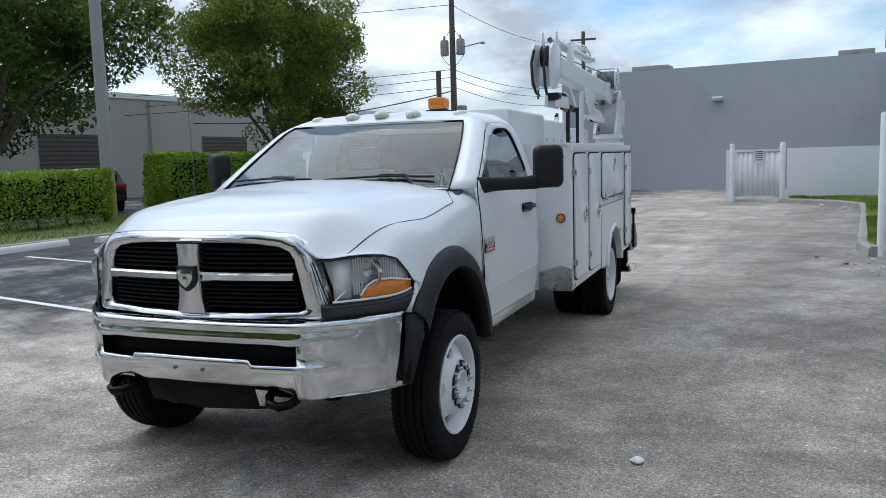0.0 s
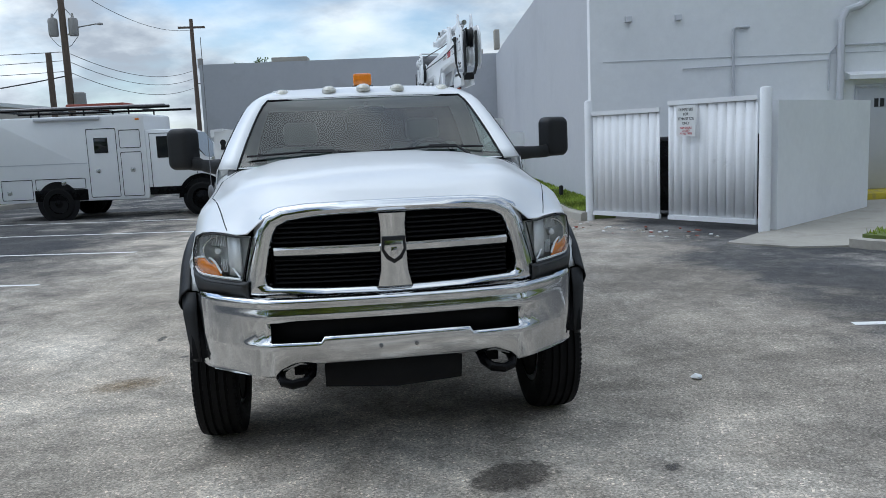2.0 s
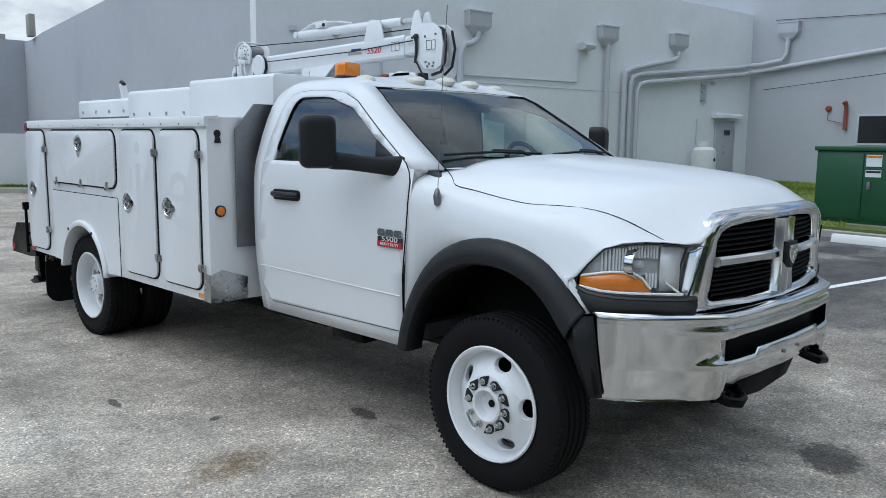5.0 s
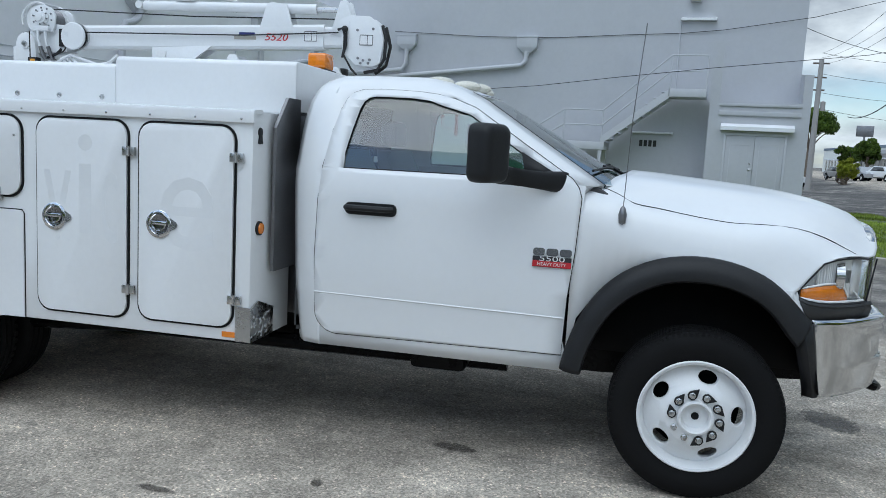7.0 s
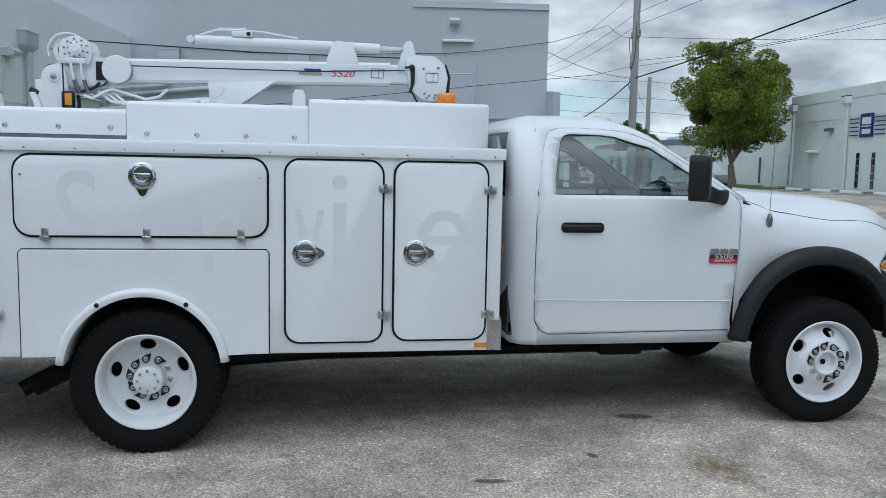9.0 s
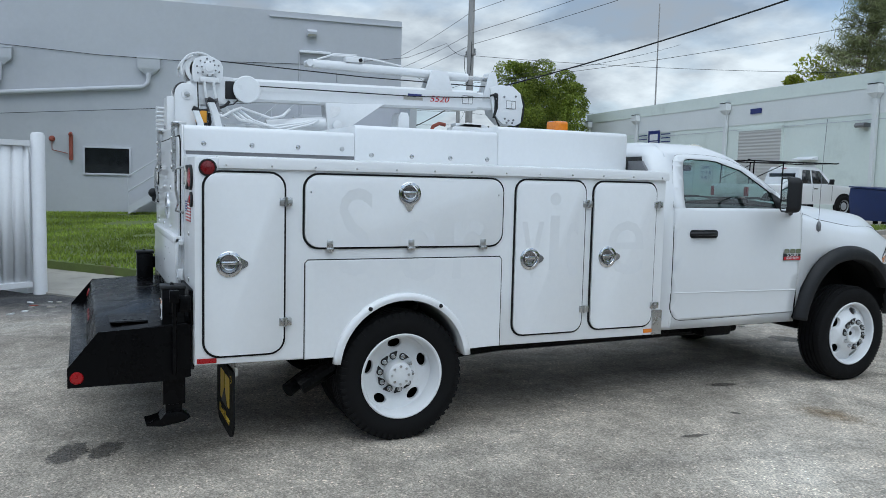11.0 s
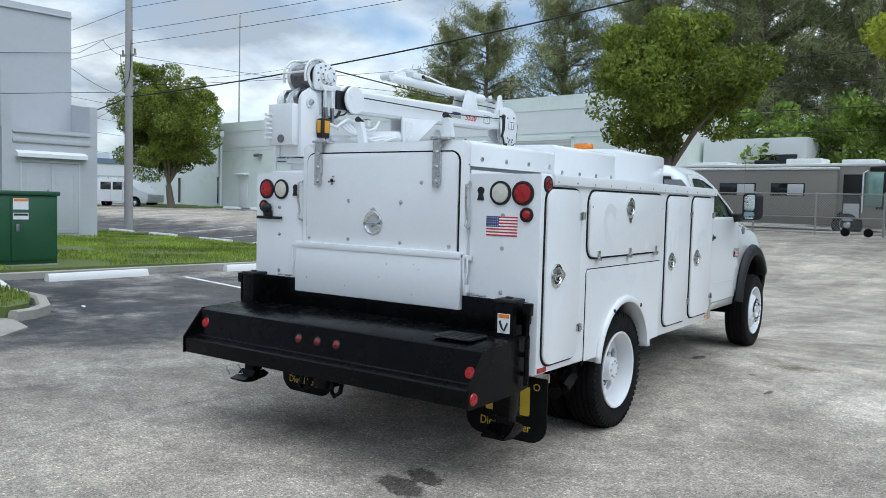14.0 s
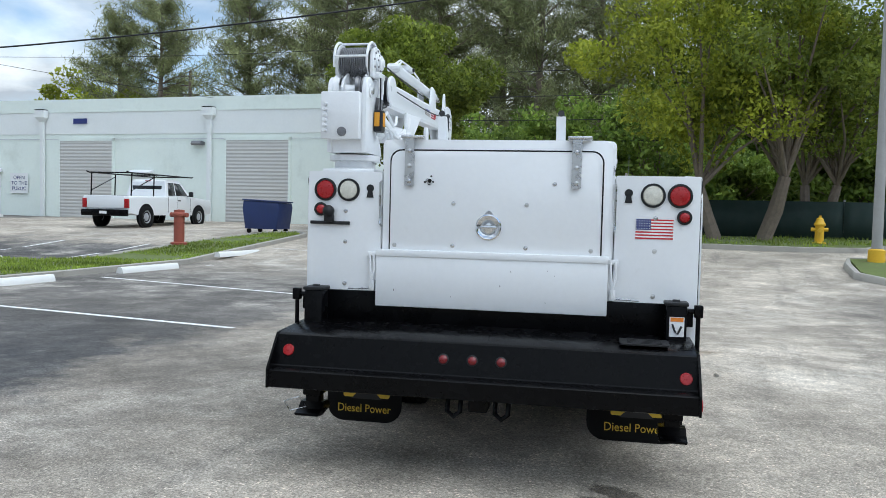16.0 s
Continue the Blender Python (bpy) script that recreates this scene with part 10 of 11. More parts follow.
def hedge(u0, u1, v0, v1, z0, z1, seed, count, label):
    rnd = np.random.RandomState(seed)
    t = thing("hedge", label, "hedge", pose(0, 0, 0.13))
    bm = bmesh.new()
    n = int((v1 - v0) / 0.7)
    for i in range(n):
        v = v0 + (i + 0.5) * (v1 - v0) / n + rnd.uniform(-0.15, 0.15)
        u = 0.5 * (u0 + u1) + rnd.uniform(-0.2, 0.2)
        tube(bm, [(u, v, -0.1), (u + rnd.uniform(-0.1, 0.1), v + rnd.uniform(-0.1, 0.1), z0 + 0.1), (u + rnd.uniform(-0.3, 0.3), v + rnd.uniform(-0.3, 0.3), z1 - 0.2)], 0.03, 5, radii=[0.04, 0.03, 0.01])
    tagged(part("stem", bm, BARK, t), kind="stuff")
    f = rnd.randint(0, 6, size=count)
    p = np.stack([rnd.uniform(u0, u1, count), rnd.uniform(v0, v1, count), z0 + (z1 - z0) * rnd.uniform(0, 1, count) ** 0.85], axis=1)
    d = np.abs(rnd.normal(size=count)) * 0.09
    p[:, 0] = np.where(f < 2, u1 - d, np.where(f == 2, u0 + d, p[:, 0]))
    p[:, 2] = np.where(f == 3, z1 - d, p[:, 2])
    p[:, 1] = np.where(f == 4, np.where(rnd.uniform(size=count) < 0.5, v0 + d, v1 - d), p[:, 1])
    wob = np.array([noise.noise((x * 1.3, y * 1.3, z * 1.3)) for x, y, z in p])
    p += wob[:, None] * np.array([0.12, 0.1, 0.10])
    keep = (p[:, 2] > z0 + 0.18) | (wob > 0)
    me = leaf_cloud("foliage", p[keep], 0.085, HEDGE, seed + 1, aspect=0.55)
    ob = new("foliage", me)
    ob.parent = t
    # black block added inside the leaves to stand for the hedge's inner shade
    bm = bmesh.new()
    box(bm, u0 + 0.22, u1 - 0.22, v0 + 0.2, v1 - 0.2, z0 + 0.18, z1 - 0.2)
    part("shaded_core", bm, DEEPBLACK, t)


hedge(-16.6, -15.3, 0.5, 11.6, 0.12, 1.5, 41, 34000, "clipped bright green hedge with bare stems below")
hedge(-16.2, -15.0, 13.4, 30.5, 0.12, 1.9, 43, 62000, "clipped bright green hedge with bare stems below")
strip("sidewalk", -18.4, 0.0, -18.4, 32.0, 1.5, CONCRETE, "pale concrete sidewalk behind the hedge", 0.03, category="sidewalk")


# ---- poles and wires ----
def pole(label, x, y, r0, r1, h, mat, z=None, name="utility_pole", paint=0.0):
    """Position in the truck's frame."""
    p = SITE.inverted() @ Vector((x, y, 0))
    zz = ground_z(p.x, p.y) if z is None else z
    t = tagged(new(name), label, "pole")
    t.matrix_basis = pose(x, y, zz)
    bm = bmesh.new()
    tube(bm, [(0, 0, -0.2), (0, 0, h * 0.5), (0, 0, h)], r0, 14, radii=[r0, 0.5 * (r0 + r1), r1])
    part("shaft", bm, mat, t)
    return t


def wire(pts, r, sag, label="black overhead cable between poles", n=14):
    bm = bmesh.new()
    path = []
    for a, b in zip(pts, pts[1:]):
        a, b = Vector(a), Vector(b)
        for i in range(n + 1):
            k = i / n
            q = a.lerp(b, k)
            q.z -= sag * 4 * k * (1 - k)
            if not path or (q - path[-1]).length > 0.01:
                path.append(q)
    tube(bm, path, r, 5)
    solid("overhead_wire", bm, WIRE, label, "wire", site=False, group="overhead wires")


p3 = pole("tall grey concrete utility pole with crossarms", 25.7, -9.4, 0.175, 0.13, 10.2, POLEGREY)
for z in (9.6, 7.02):
    bm = bmesh.new()
    box(bm, -0.45, 0.45, -0.05, 0.05, z, z + 0.09, 0.01)
    part("crossarm", bm, POLEGREY, p3)
for x, z in ((-0.4, 9.69), (0.4, 9.69), (0, 10.2), (-0.4, 7.11), (0.4, 7.11)):
    bm = bmesh.new()
    lathe(bm, [(0.03, 0), (0.05, 0.05), (0.03, 0.09), (0.05, 0.14), (0.02, 0.19), (0, 0.19)], (x, 0, z), "z", 10)
    part("insulator", bm, DARKSTEEL, p3)
bm = bmesh.new()
tube(bm, [(-0.3, 0.1, 7.6), (-0.27, 0.1, 6.6), (-0.17, 0.1, 6.1), (-0.02, 0.17, 5.75)], 0.014, 5)
tube(bm, [(0.42, 0.1, 7.1), (0.36, 0.1, 6.6), (0.17, 0.1, 6.1), (0.02, 0.17, 5.75)], 0.014, 5)
part("drop_cable", bm, WIRE, p3)
bm = bmesh.new()
box(bm, 0.12, 0.5, -0.02, 0.02, 6.0, 6.04)
tube(bm, [(0.2, 0.1, 5.42), (0.28, 0.12, 5.2), (0.24, 0.1, 4.95), (0.18, 0.08, 5.15)], 0.014, 5)
part("cable_bracket", bm, DARKSTEEL, p3)
pR = pole("tall white painted light pole at the lot entrance", -7.28, -10.7, 0.125, 0.09, 9.5, POLEGREY)
bm = bmesh.new()
lathe(bm, [(0.20, 0.0), (0.19, 0.42), (0.13, 0.45)], (0, 0, 0), "z", 16)
part("base_band", bm, HYDYELLOW, pR)
pL = pole("grey concrete light pole with a yellow painted foot", -14.45, 13.62, 0.19, 0.12, 11.0, POLEGREY, 0.1)
bm = bmesh.new()
lathe(bm, [(0.197, 0.0), (0.188, 1.55), (0.183, 1.56)], (0, 0, 0), "z", 18)
part("yellow_band", bm, material("faded_yellow_paint", (0.30, 0.22, 0.08), 0.8, vary=0.2), pL)
p1 = pole("weathered timber utility pole with transformers", -12.3, 36.0, 0.19, 0.13, 11.0, POLEWOOD)
for x in (-0.45, 0.45):
    bm = bmesh.new()
    lathe(bm, [(0.0, 7.0), (0.2, 7.02), (0.22, 7.12), (0.22, 7.72), (0.19, 7.82), (0.07, 7.86), (0.04, 8.05), (0, 8.05)], (x, 0, 0), "z", 16)
    part("transformer", bm, POLEGREY, p1)
bm = bmesh.new()
tube(bm, [(0.06, 0, 7.0), (0.7, 0, 7.42), (1.5, 0, 7.55)], 0.03, 6)
la_ = part("street_lamp_arm", bm, POLEGREY, p1)
bm = bmesh.new()
lathe(bm, [(0.0, 7.48), (0.14, 7.50), (0.12, 7.58), (0, 7.61)], (1.65, 0, 0), "z", 12)
part("lamp_head", bm, POLEGREY, la_)
bm = bmesh.new()
lathe(bm, [(0.0, 3.7), (0.28, 3.72), (0.28, 4.35), (0.2, 4.42), (0, 4.42)], (0.42, 0, 0), "z", 14)
part("equipment_can", bm, POLEGREY, p1)
for s in (-1, 1):
    bm = bmesh.new()
    tube(bm, [(s * 0.12, 0, 8.3), (s * 0.6, 0, 7.7), (s * 0.62, 0, 7.0), (s * 0.3, 0, 6.6), (s * 0.14, 0, 6.5)], 0.014, 5)
    part("drop_cable", bm, WIRE, p1)
pole("shorter weathered timber utility pole", -12.9, 35.4, 0.15, 0.13, 6.2, POLEWOOD)
p2 = pole("weathered timber utility pole with a crossarm", -10.2, 60.0, 0.2, 0.14, 11.3, POLEWOOD)
bm = bmesh.new()
box(bm, -1.0, 1.0, -0.06, 0.06, 10.6, 10.75)
part("crossarm", bm, POLEWOOD, p2)
bm = bmesh.new()
lathe(bm, [(0.0, 7.6), (0.2, 7.62), (0.2, 8.3), (0, 8.4)], (0.45, 0, 0), "z", 12)
part("transformer", bm, POLEGREY, p2)
pole("grey concrete utility pole far down the road", 50.4, -20.6, 0.19, 0.14, 7.9, POLEGREY)
pa = pole("weathered timber utility pole with crossarms by the road", 51.8, -11.3, 0.2, 0.15, 8.5, POLEGREY)
for z, w in ((8.2, 0.5), (7.3, 0.4), (6.5, 0.35)):
    bm = bmesh.new()
    box(bm, -0.06, 0.06, -w, w, z, z + 0.09)
    part("crossarm", bm, POLEWOOD, pa)
bm = bmesh.new()
lathe(bm, [(0.0, 5.2), (0.16, 5.22), (0.16, 5.8), (0, 5.86)], (0.0, -0.36, 0), "z", 12)
part("transformer", bm, POLEGREY, pa)
pw = pole("weathered utility pole behind the warehouse", 34.5, -54.0, 0.2, 0.15, 12.3, POLEWOOD)
for z in (11.8, 11.0, 10.2):
    bm = bmesh.new()
    box(bm, -0.9, 0.9, -0.05, 0.05, z, z + 0.1)
    part("crossarm", bm, POLEWOOD, pw)
pole("thin lattice radio mast in the distance", 185.0, -149.0, 0.28, 0.16, 54.0, POLEGREY, name="radio_mast")
wire([(52.5, -13.4, 4.95), (25.7, -9.4, 5.4), (-9.0, -13.0, 9.6)], 0.026, 0.7, "thick black overhead cable")
for za, zb in ((8.9, 8.9), (8.6, 8.0), (8.2, 7.5)):
    wire([(51.8, -11.3, za), (25.7, -9.4, zb), (-14.0, -14.5, zb + 3.0)], 0.009, 0.5, "thin overhead wire between poles")
for za, zb in ((8.9, 8.2), (7.6, 7.0), (6.4, 6.0), (5.4, 4.6)):
    wire([(51.8, -11.3, za), (50.4, -20.6, zb), (60.0, -60.0, zb)], 0.012, 0.3, "thin overhead wire between poles")
wire([(25.44, -8.13, 7.4), (25.7, -9.4, 7.05), (16.0, -24.5, 6.4)], 0.009, 0.2, "thin overhead wire between poles")
wire([(25.7, -9.4, 5.86), (10.0, -22.0, 8.2)], 0.009, 0.3, "thin overhead wire between poles")
wire([(25.7, -9.4, 5.4), (21.9, -4.5, 5.8)], 0.009, 0.2, "thin overhead wire between poles")
wire([(25.7, -9.4, 5.3), (50.4, -20.6, 6.2)], 0.009, 0.3, "thin overhead wire between poles")
wire([(25.7, -9.4, 6.1), (30.0, -24.5, 9.5)], 0.009, 0.3, "thin overhead wire between poles")
for z, z2 in ((8.8, 10.0), (7.6, 8.6), (6.5, 7.2), (5.5, 6.0)):
    wire([(16, -31.5, z), (-20, -30.0, z2)], 0.02, 0.5, "thin overhead wire between poles")
for z, zb, x2, y2, z2 in ((9.6, 0.9, -60, 20, 10.0), (6.3, 1.2, -60, 24, 6.4), (5.9, 1.0, -60, 26, 5.6), (5.4, 0.8, -60, 22, 5.0)):
    wire([(x2, y2, z2), (-12.3, 36.0, z), (-10.2, 60.0, z + zb)], 0.015, 0.8, "black overhead cable between poles")
wire([(-10.2, 60.0, 6.5), (12.0, 52.0, 4.6)], 0.03, 0.6, "black overhead cable between poles")
wire([(-12.3, 36.0, 5.2), (-33.0, 36.0, 4.6)], 0.03, 0.8, "black service cable to a building")


# ---- vehicles ----
def road_wheel(e, u, y, r, w, sx, rim_mat=STEEL):
    bm = bmesh.new()
    lathe(bm, [(r * 0.62, -w / 2), (r * 0.9, -w / 2), (r, -w * 0.36), (r, w * 0.36), (r * 0.9, w / 2), (r * 0.62, w / 2)], (u, y, r), "y", 28)
    wl = part("wheel", bm, RUBBER, e, "black tyre on a steel rim")
    bm = bmesh.new()
    lathe(bm, [(r * 0.64, sx * w * 0.40), (r * 0.58, sx * w * 0.47), (r * 0.5, sx * w * 0.30), (r * 0.3, sx * w * 0.36), (r * 0.2, sx * w * 0.46), (0, sx * w * 0.46)], (u, y, r), "y", 24)
    part("rim", bm, rim_mat, wl)


def vehicle(name, label, category, m, L, W, lower, upper, glass_side, paint, wheels, r=0.36, rear_lamp=True, front_lamp=True, rim_mat=STEEL, group=""):
    """Length along x, nose at +x. lower, upper: outlines in (x, z); glass_side: outlines of the side panes."""
    e = thing(name, label, category, m, group=group)
    bm = bmesh.new()
    pts = list(lower)
    prism(bm, pts, "y", -W / 2, W / 2, 0.05)
    part("body", bm, paint, e, smooth=45)
    if upper:
        bm = bmesh.new()
        lo = [bm.verts.new((x, -W / 2 + 0.05 + 0.16 * k, z)) for (x, z, k) in upper]
        hi = [bm.verts.new((x, W / 2 - 0.05 - 0.16 * k, z)) for (x, z, k) in upper]
        n = len(upper)
        bm.faces.new(lo)
        bm.faces.new(hi)
        for i in range(n):
            bm.faces.new((lo[i], lo[(i + 1) % n], hi[(i + 1) % n], hi[i]))
        bmesh.ops.bevel(bm, geom=bm.edges[:], offset=0.03, segments=2, affect="EDGES")
        part("cabin", bm, paint, e, smooth=45)
    for pane_ in glass_side:
        for s in (-1, 1):
            bm = bmesh.new()
            f = [bm.verts.new((x, s * (W / 2 - 0.042 - 0.16 * k), z)) for x, z, k in pane_]
            bm.faces.new(f)
            part("side_window", bm, DARKGLASS, e, thick=0.012)
    for x in wheels:
        for s in (-1, 1):
            bm = bmesh.new()
            lathe(bm, [(r * 1.22, 0), (r * 1.22, s * 0.012), (r * 1.1, s * 0.014), (0, s * 0.014)], (x, s * (W / 2), r * 1.02), "y", 28)
            part("wheel_arch", bm, DEEPBLACK, e)
            road_wheel(e, x, s * (W / 2 - 0.06), r, 0.22, s, rim_mat)
    return e


def add_box(e, name, mat, x0, x1, y0, y1, z0, z1, bev=0.01, label=""):
    bm = bmesh.new()
    box(bm, x0, x1, y0, y1, z0, z1, bev)
    return part(name, bm, mat, e, label)


# white cutaway van with a box body, nose to +u
van = thing("box_van", "white cutaway work van with ladder racks and black trim", "van", pose(-9.85, 15.7, 0))
bm = bmesh.new()
prism(bm, rounded(0, 4.45, 0.42, 2.36, 0.08, 4), "y", -1.0, 1.0, 0.04)
part("box_body", bm, BODYPAINT, van)
bm = bmesh.new()
prism(bm, [(4.3, 0.5), (6.95, 0.5), (7.0, 0.62), (7.02, 1.02), (6.95, 1.12), (6.1, 1.3), (5.55, 1.92), (5.3, 1.99), (4.3, 1.99)], "y", -0.96, 0.96, 0.05)
part("cab", bm, BODYPAINT, van)
for s in (-1, 1):
    bm = bmesh.new()
    prism(bm, [(4.75, 1.34), (5.78, 1.34), (5.45, 1.83), (4.75, 1.83)], "y", s * 0.958, s * 0.97)
    part("cab_window", bm, DARKGLASS, van)
    bm = bmesh.new()
    tube(bm, [(4.55, s * 0.965, 0.66), (4.55, s * 0.965, 1.9), (5.4, s * 0.962, 1.9), (5.9, s * 0.965, 1.3), (5.85, s * 0.965, 0.66)], 0.008, 5)
    part("cab_door_gap", bm, GAP, van)
    add_box(van, "black_sill", BLACKPAINT, 4.45, 5.9, s * 0.965 - 0.01, s * 0.965 + 0.01, 0.5, 0.68)
    bm = bmesh.new()
    pts = arc((6.1, 0.42), 0.56, 0, 180, 14) + arc((6.1, 0.42), 0.46, 180, 0, 14)
    prism(bm, pts, "y", s * 0.96, s * 0.99)
    part("wheel_flare", bm, BLACKPAINT, van)
    bm = bmesh.new()
    lathe(bm, [(0.47, 0), (0.47, s * 0.012), (0, s * 0.012)], (6.1, s * 0.955, 0.42), "y", 26)
    part("wheel_arch", bm, DEEPBLACK, van)
    bm = bmesh.new()
    lathe(bm, [(0.5, 0), (0.5, s * 0.012), (0, s * 0.012)], (1.75, s * 0.995, 0.42), "y", 26)
    part("wheel_arch", bm, DEEPBLACK, van)
    for x in (1.75, 6.1):
        road_wheel(van, x, s * 0.90, 0.39, 0.25, s, BLACKPAINT)
    for x0, x1, z0, z1 in ((0.15, 1.05, 0.5, 0.95), (1.15, 2.6, 0.72, 0.95), (2.75, 3.6, 0.5, 2.05), (3.7, 4.3, 0.5, 1.5), (3.7, 4.3, 1.6, 2.0)):
        bm = bmesh.new()
        loop = rounded(x0, x1, z0, z1, 0.03, 3)
        tube(bm, [(x, s * 1.002, z) for x, z in loop], 0.008, 5, closed=True)
        part("locker_seam", bm, GAP, van)
    add_box(van, "black_panel", BLACKPAINT, 1.1, 2.65, s * 1.0 - 0.008, s * 1.0 + 0.008, 0.44, 0.70)
    for x, z in ((0.3, 0.62), (1.9, 0.80), (2.95, 1.05), (3.95, 1.05)):
        add_box(van, "latch", STEEL, x, x + 0.14, s * 1.0 - 0.012, s * 1.0 + 0.012, z, z + 0.09)
    add_box(van, "box_window", DARKGLASS, 2.95, 3.35, s * 1.0 - 0.01, s * 1.0 + 0.01, 1.5, 1.85, 0.004)
    add_box(van, "marker_lamp", AMBER, 4.2, 4.32, s * 1.0 - 0.012, s * 1.0 + 0.012, 2.22, 2.26)
    add_box(van, "joint_line", GREYTRIM, 0.05, 2.7, s * 1.0 - 0.004, s * 1.0 + 0.004, 1.28, 1.30)
    bm = bmesh.new()
    tube(bm, [(5.85, s * 0.97, 1.36), (5.75, s * 1.12, 1.42)], 0.02, 6)
    box(bm, 5.66, 5.76, s * 1.2 - 0.1, s * 1.2 + 0.1, 1.32, 1.6, 0.02)
    part("door_mirror", bm, BLACKPLASTIC, van)
bm = bmesh.new()
prism(bm, [(6.12, 1.28), (5.55, 1.9), (5.58, 1.92), (6.15, 1.3)], "y", -0.84, 0.84)
part("windscreen", bm, DARKGLASS, van)
add_box(van, "grille", BLACKPLASTIC, 6.98, 7.05, -0.7, 0.7, 0.7, 1.06)
for y in (-0.78, 0.78):
    add_box(van, "headlamp", CLEARLENS, 6.97, 7.04, y - 0.12, y + 0.12, 0.8, 1.02)
bm = bmesh.new()
box(bm, 7.05, 7.32, -0.95, 0.95, 0.46, 0.68, 0.02)
tube(bm, [(7.2, -0.6, 0.68), (7.25, -0.6, 1.05), (7.25, 0.6, 1.05), (7.2, 0.6, 0.68)], 0.035, 8)
tube(bm, [(7.22, -0.6, 0.88), (7.22, 0.6, 0.88)], 0.03, 8)
part("bull_bar", bm, BLACKPAINT, van, "black steel bull bar")
bm = bmesh.new()
for y in (-0.9, 0.9):
    tube(bm, [(-0.3, y, 2.52), (5.2, y, 2.50)], 0.03, 6)
for x in (0.1, 1.4, 2.7, 4.0):
    tube(bm, [(x, -0.9, 2.36), (x, -0.9, 2.52), (x, 0.9, 2.52), (x, 0.9, 2.36)], 0.025, 6)
part("roof_rack", bm, BLACKPAINT, van)
bm = bmesh.new()
for y in (-0.75, -0.4):
    tube(bm, [(-0.5, y, 2.56), (5.0, y, 2.55)], 0.03, 6)
for i in range(18):
    tube(bm, [(-0.3 + i * 0.3, -0.75, 2.56), (-0.3 + i * 0.3, -0.4, 2.56)], 0.015, 5)
part("ladder", bm, DARKSTEEL, van)
bm = bmesh.new()
prism(bm, rounded(1.7, 3.5, 2.55, 2.68, 0.05, 3), "y", 0.0, 0.7, 0.02)
part("red_carrier", bm, RUSTRED, van, "faded red roof carrier")
add_box(van, "awning_roll", GREYTRIM, 1.3, 3.2, -1.08, -1.0, 2.26, 2.33, 0.02)

# short wheelbase: draw the van in to its 6 m, wheels and arches kept round
for ob in van.children_recursive:
    if ob.type == "MESH":
        if ob.name.split(".")[0] in ("wheel", "rim", "wheel_arch", "wheel_flare"):
            mid = sum(q.co.x for q in ob.data.vertices) / len(ob.data.vertices)
            ob.data.transform(Matrix.Translation(((1.42 if mid < 4 else 4.82) - (1.75 if mid < 4 else 6.1), 0, 0)))
        else:
            ob.data.transform(Matrix.Diagonal((0.805, 1.0, 1.03, 1.0)))

# pickup with ladder rack, tail to the lot
pk = vehicle("pickup_truck", "white pickup with a black ladder rack", "pickup", pose(19.05, -17.0, 0.62, 0, 0, -86), 5.8, 1.95,
             [(-2.88, 0.50), (-2.3, 0.46), (2.3, 0.46), (2.80, 0.52), (2.88, 0.72), (2.86, 1.02), (2.72, 1.12), (1.35, 1.21), (-2.86, 1.17), (-2.90, 1.10)],
             [(-0.42, 1.16, 0), (1.40, 1.18, 0), (0.78, 1.80, 1), (0.60, 1.86, 1), (-0.12, 1.88, 1), (-0.30, 1.80, 1)],
             [[(0.28, 1.24, 0.1), (1.10, 1.25, 0.1), (0.70, 1.72, 0.9), (0.30, 1.75, 0.9)], [(-0.28, 1.24, 0.1), (0.20, 1.24, 0.1), (0.22, 1.75, 0.9), (-0.14, 1.75, 0.9)]], PAINT, (-1.85, 1.85), 0.40, rim_mat=FARCAR)
for s_ in (-1, 1):
    bm = bmesh.new()
    tube(bm, [(0.24, s_ * 0.978, 0.56), (0.24, s_ * 0.978, 1.18)], 0.006, 5)
    tube(bm, [(-0.38, s_ * 0.978, 0.56), (-0.38, s_ * 0.978, 1.18)], 0.006, 5)
    tube(bm, [(1.22, s_ * 0.978, 0.60), (1.22, s_ * 0.978, 1.16)], 0.006, 5)
    part("panel_gap", bm, GAP, pk)
    bm = bmesh.new()
    box(bm, 0.30, 0.48, s_ * 0.985 - 0.012, s_ * 0.985 + 0.012, 1.03, 1.07, 0.006)
    part("door_handle", bm, BLACKPLASTIC, pk)
    bm = bmesh.new()
    tube(bm, [(1.02, s_ * 0.95, 1.24), (1.0, s_ * 1.08, 1.27)], 0.022, 6)
    box(bm, 0.95, 1.04, s_ * 1.14 - 0.09, s_ * 1.14 + 0.09, 1.22, 1.42, 0.02)
    part("door_mirror", bm, BLACKPLASTIC, pk)
add_box(pk, "bed_floor", DARKSTEEL, -2.78, -0.5, -0.85, 0.85, 1.172, 1.18, 0)
add_box(pk, "tailgate", PAINT, -2.93, -2.88, -0.78, 0.78, 0.70, 1.16, 0.015)
add_box(pk, "high_brake_lamp", REDLENS, -0.30, -0.26, -0.12, 0.12, 1.80, 1.83, 0.004)
add_box(pk, "rear_bumper", BLACKPAINT, -3.05, -2.88, -0.95, 0.95, 0.42, 0.66, 0.03)
for y in (-0.88, 0.88):
    add_box(pk, "tail_lamp", REDLENS, -2.93, -2.86, y - 0.09, y + 0.09, 0.72, 1.06, 0.01)
add_box(pk, "rear_window", DARKGLASS, -0.36, -0.31, -0.65, 0.65, 1.25, 1.62, 0.004)
add_box(pk, "tailgate_mark", BLACKPLASTIC, -2.925, -2.9, -0.08, 0.08, 0.85, 0.97)
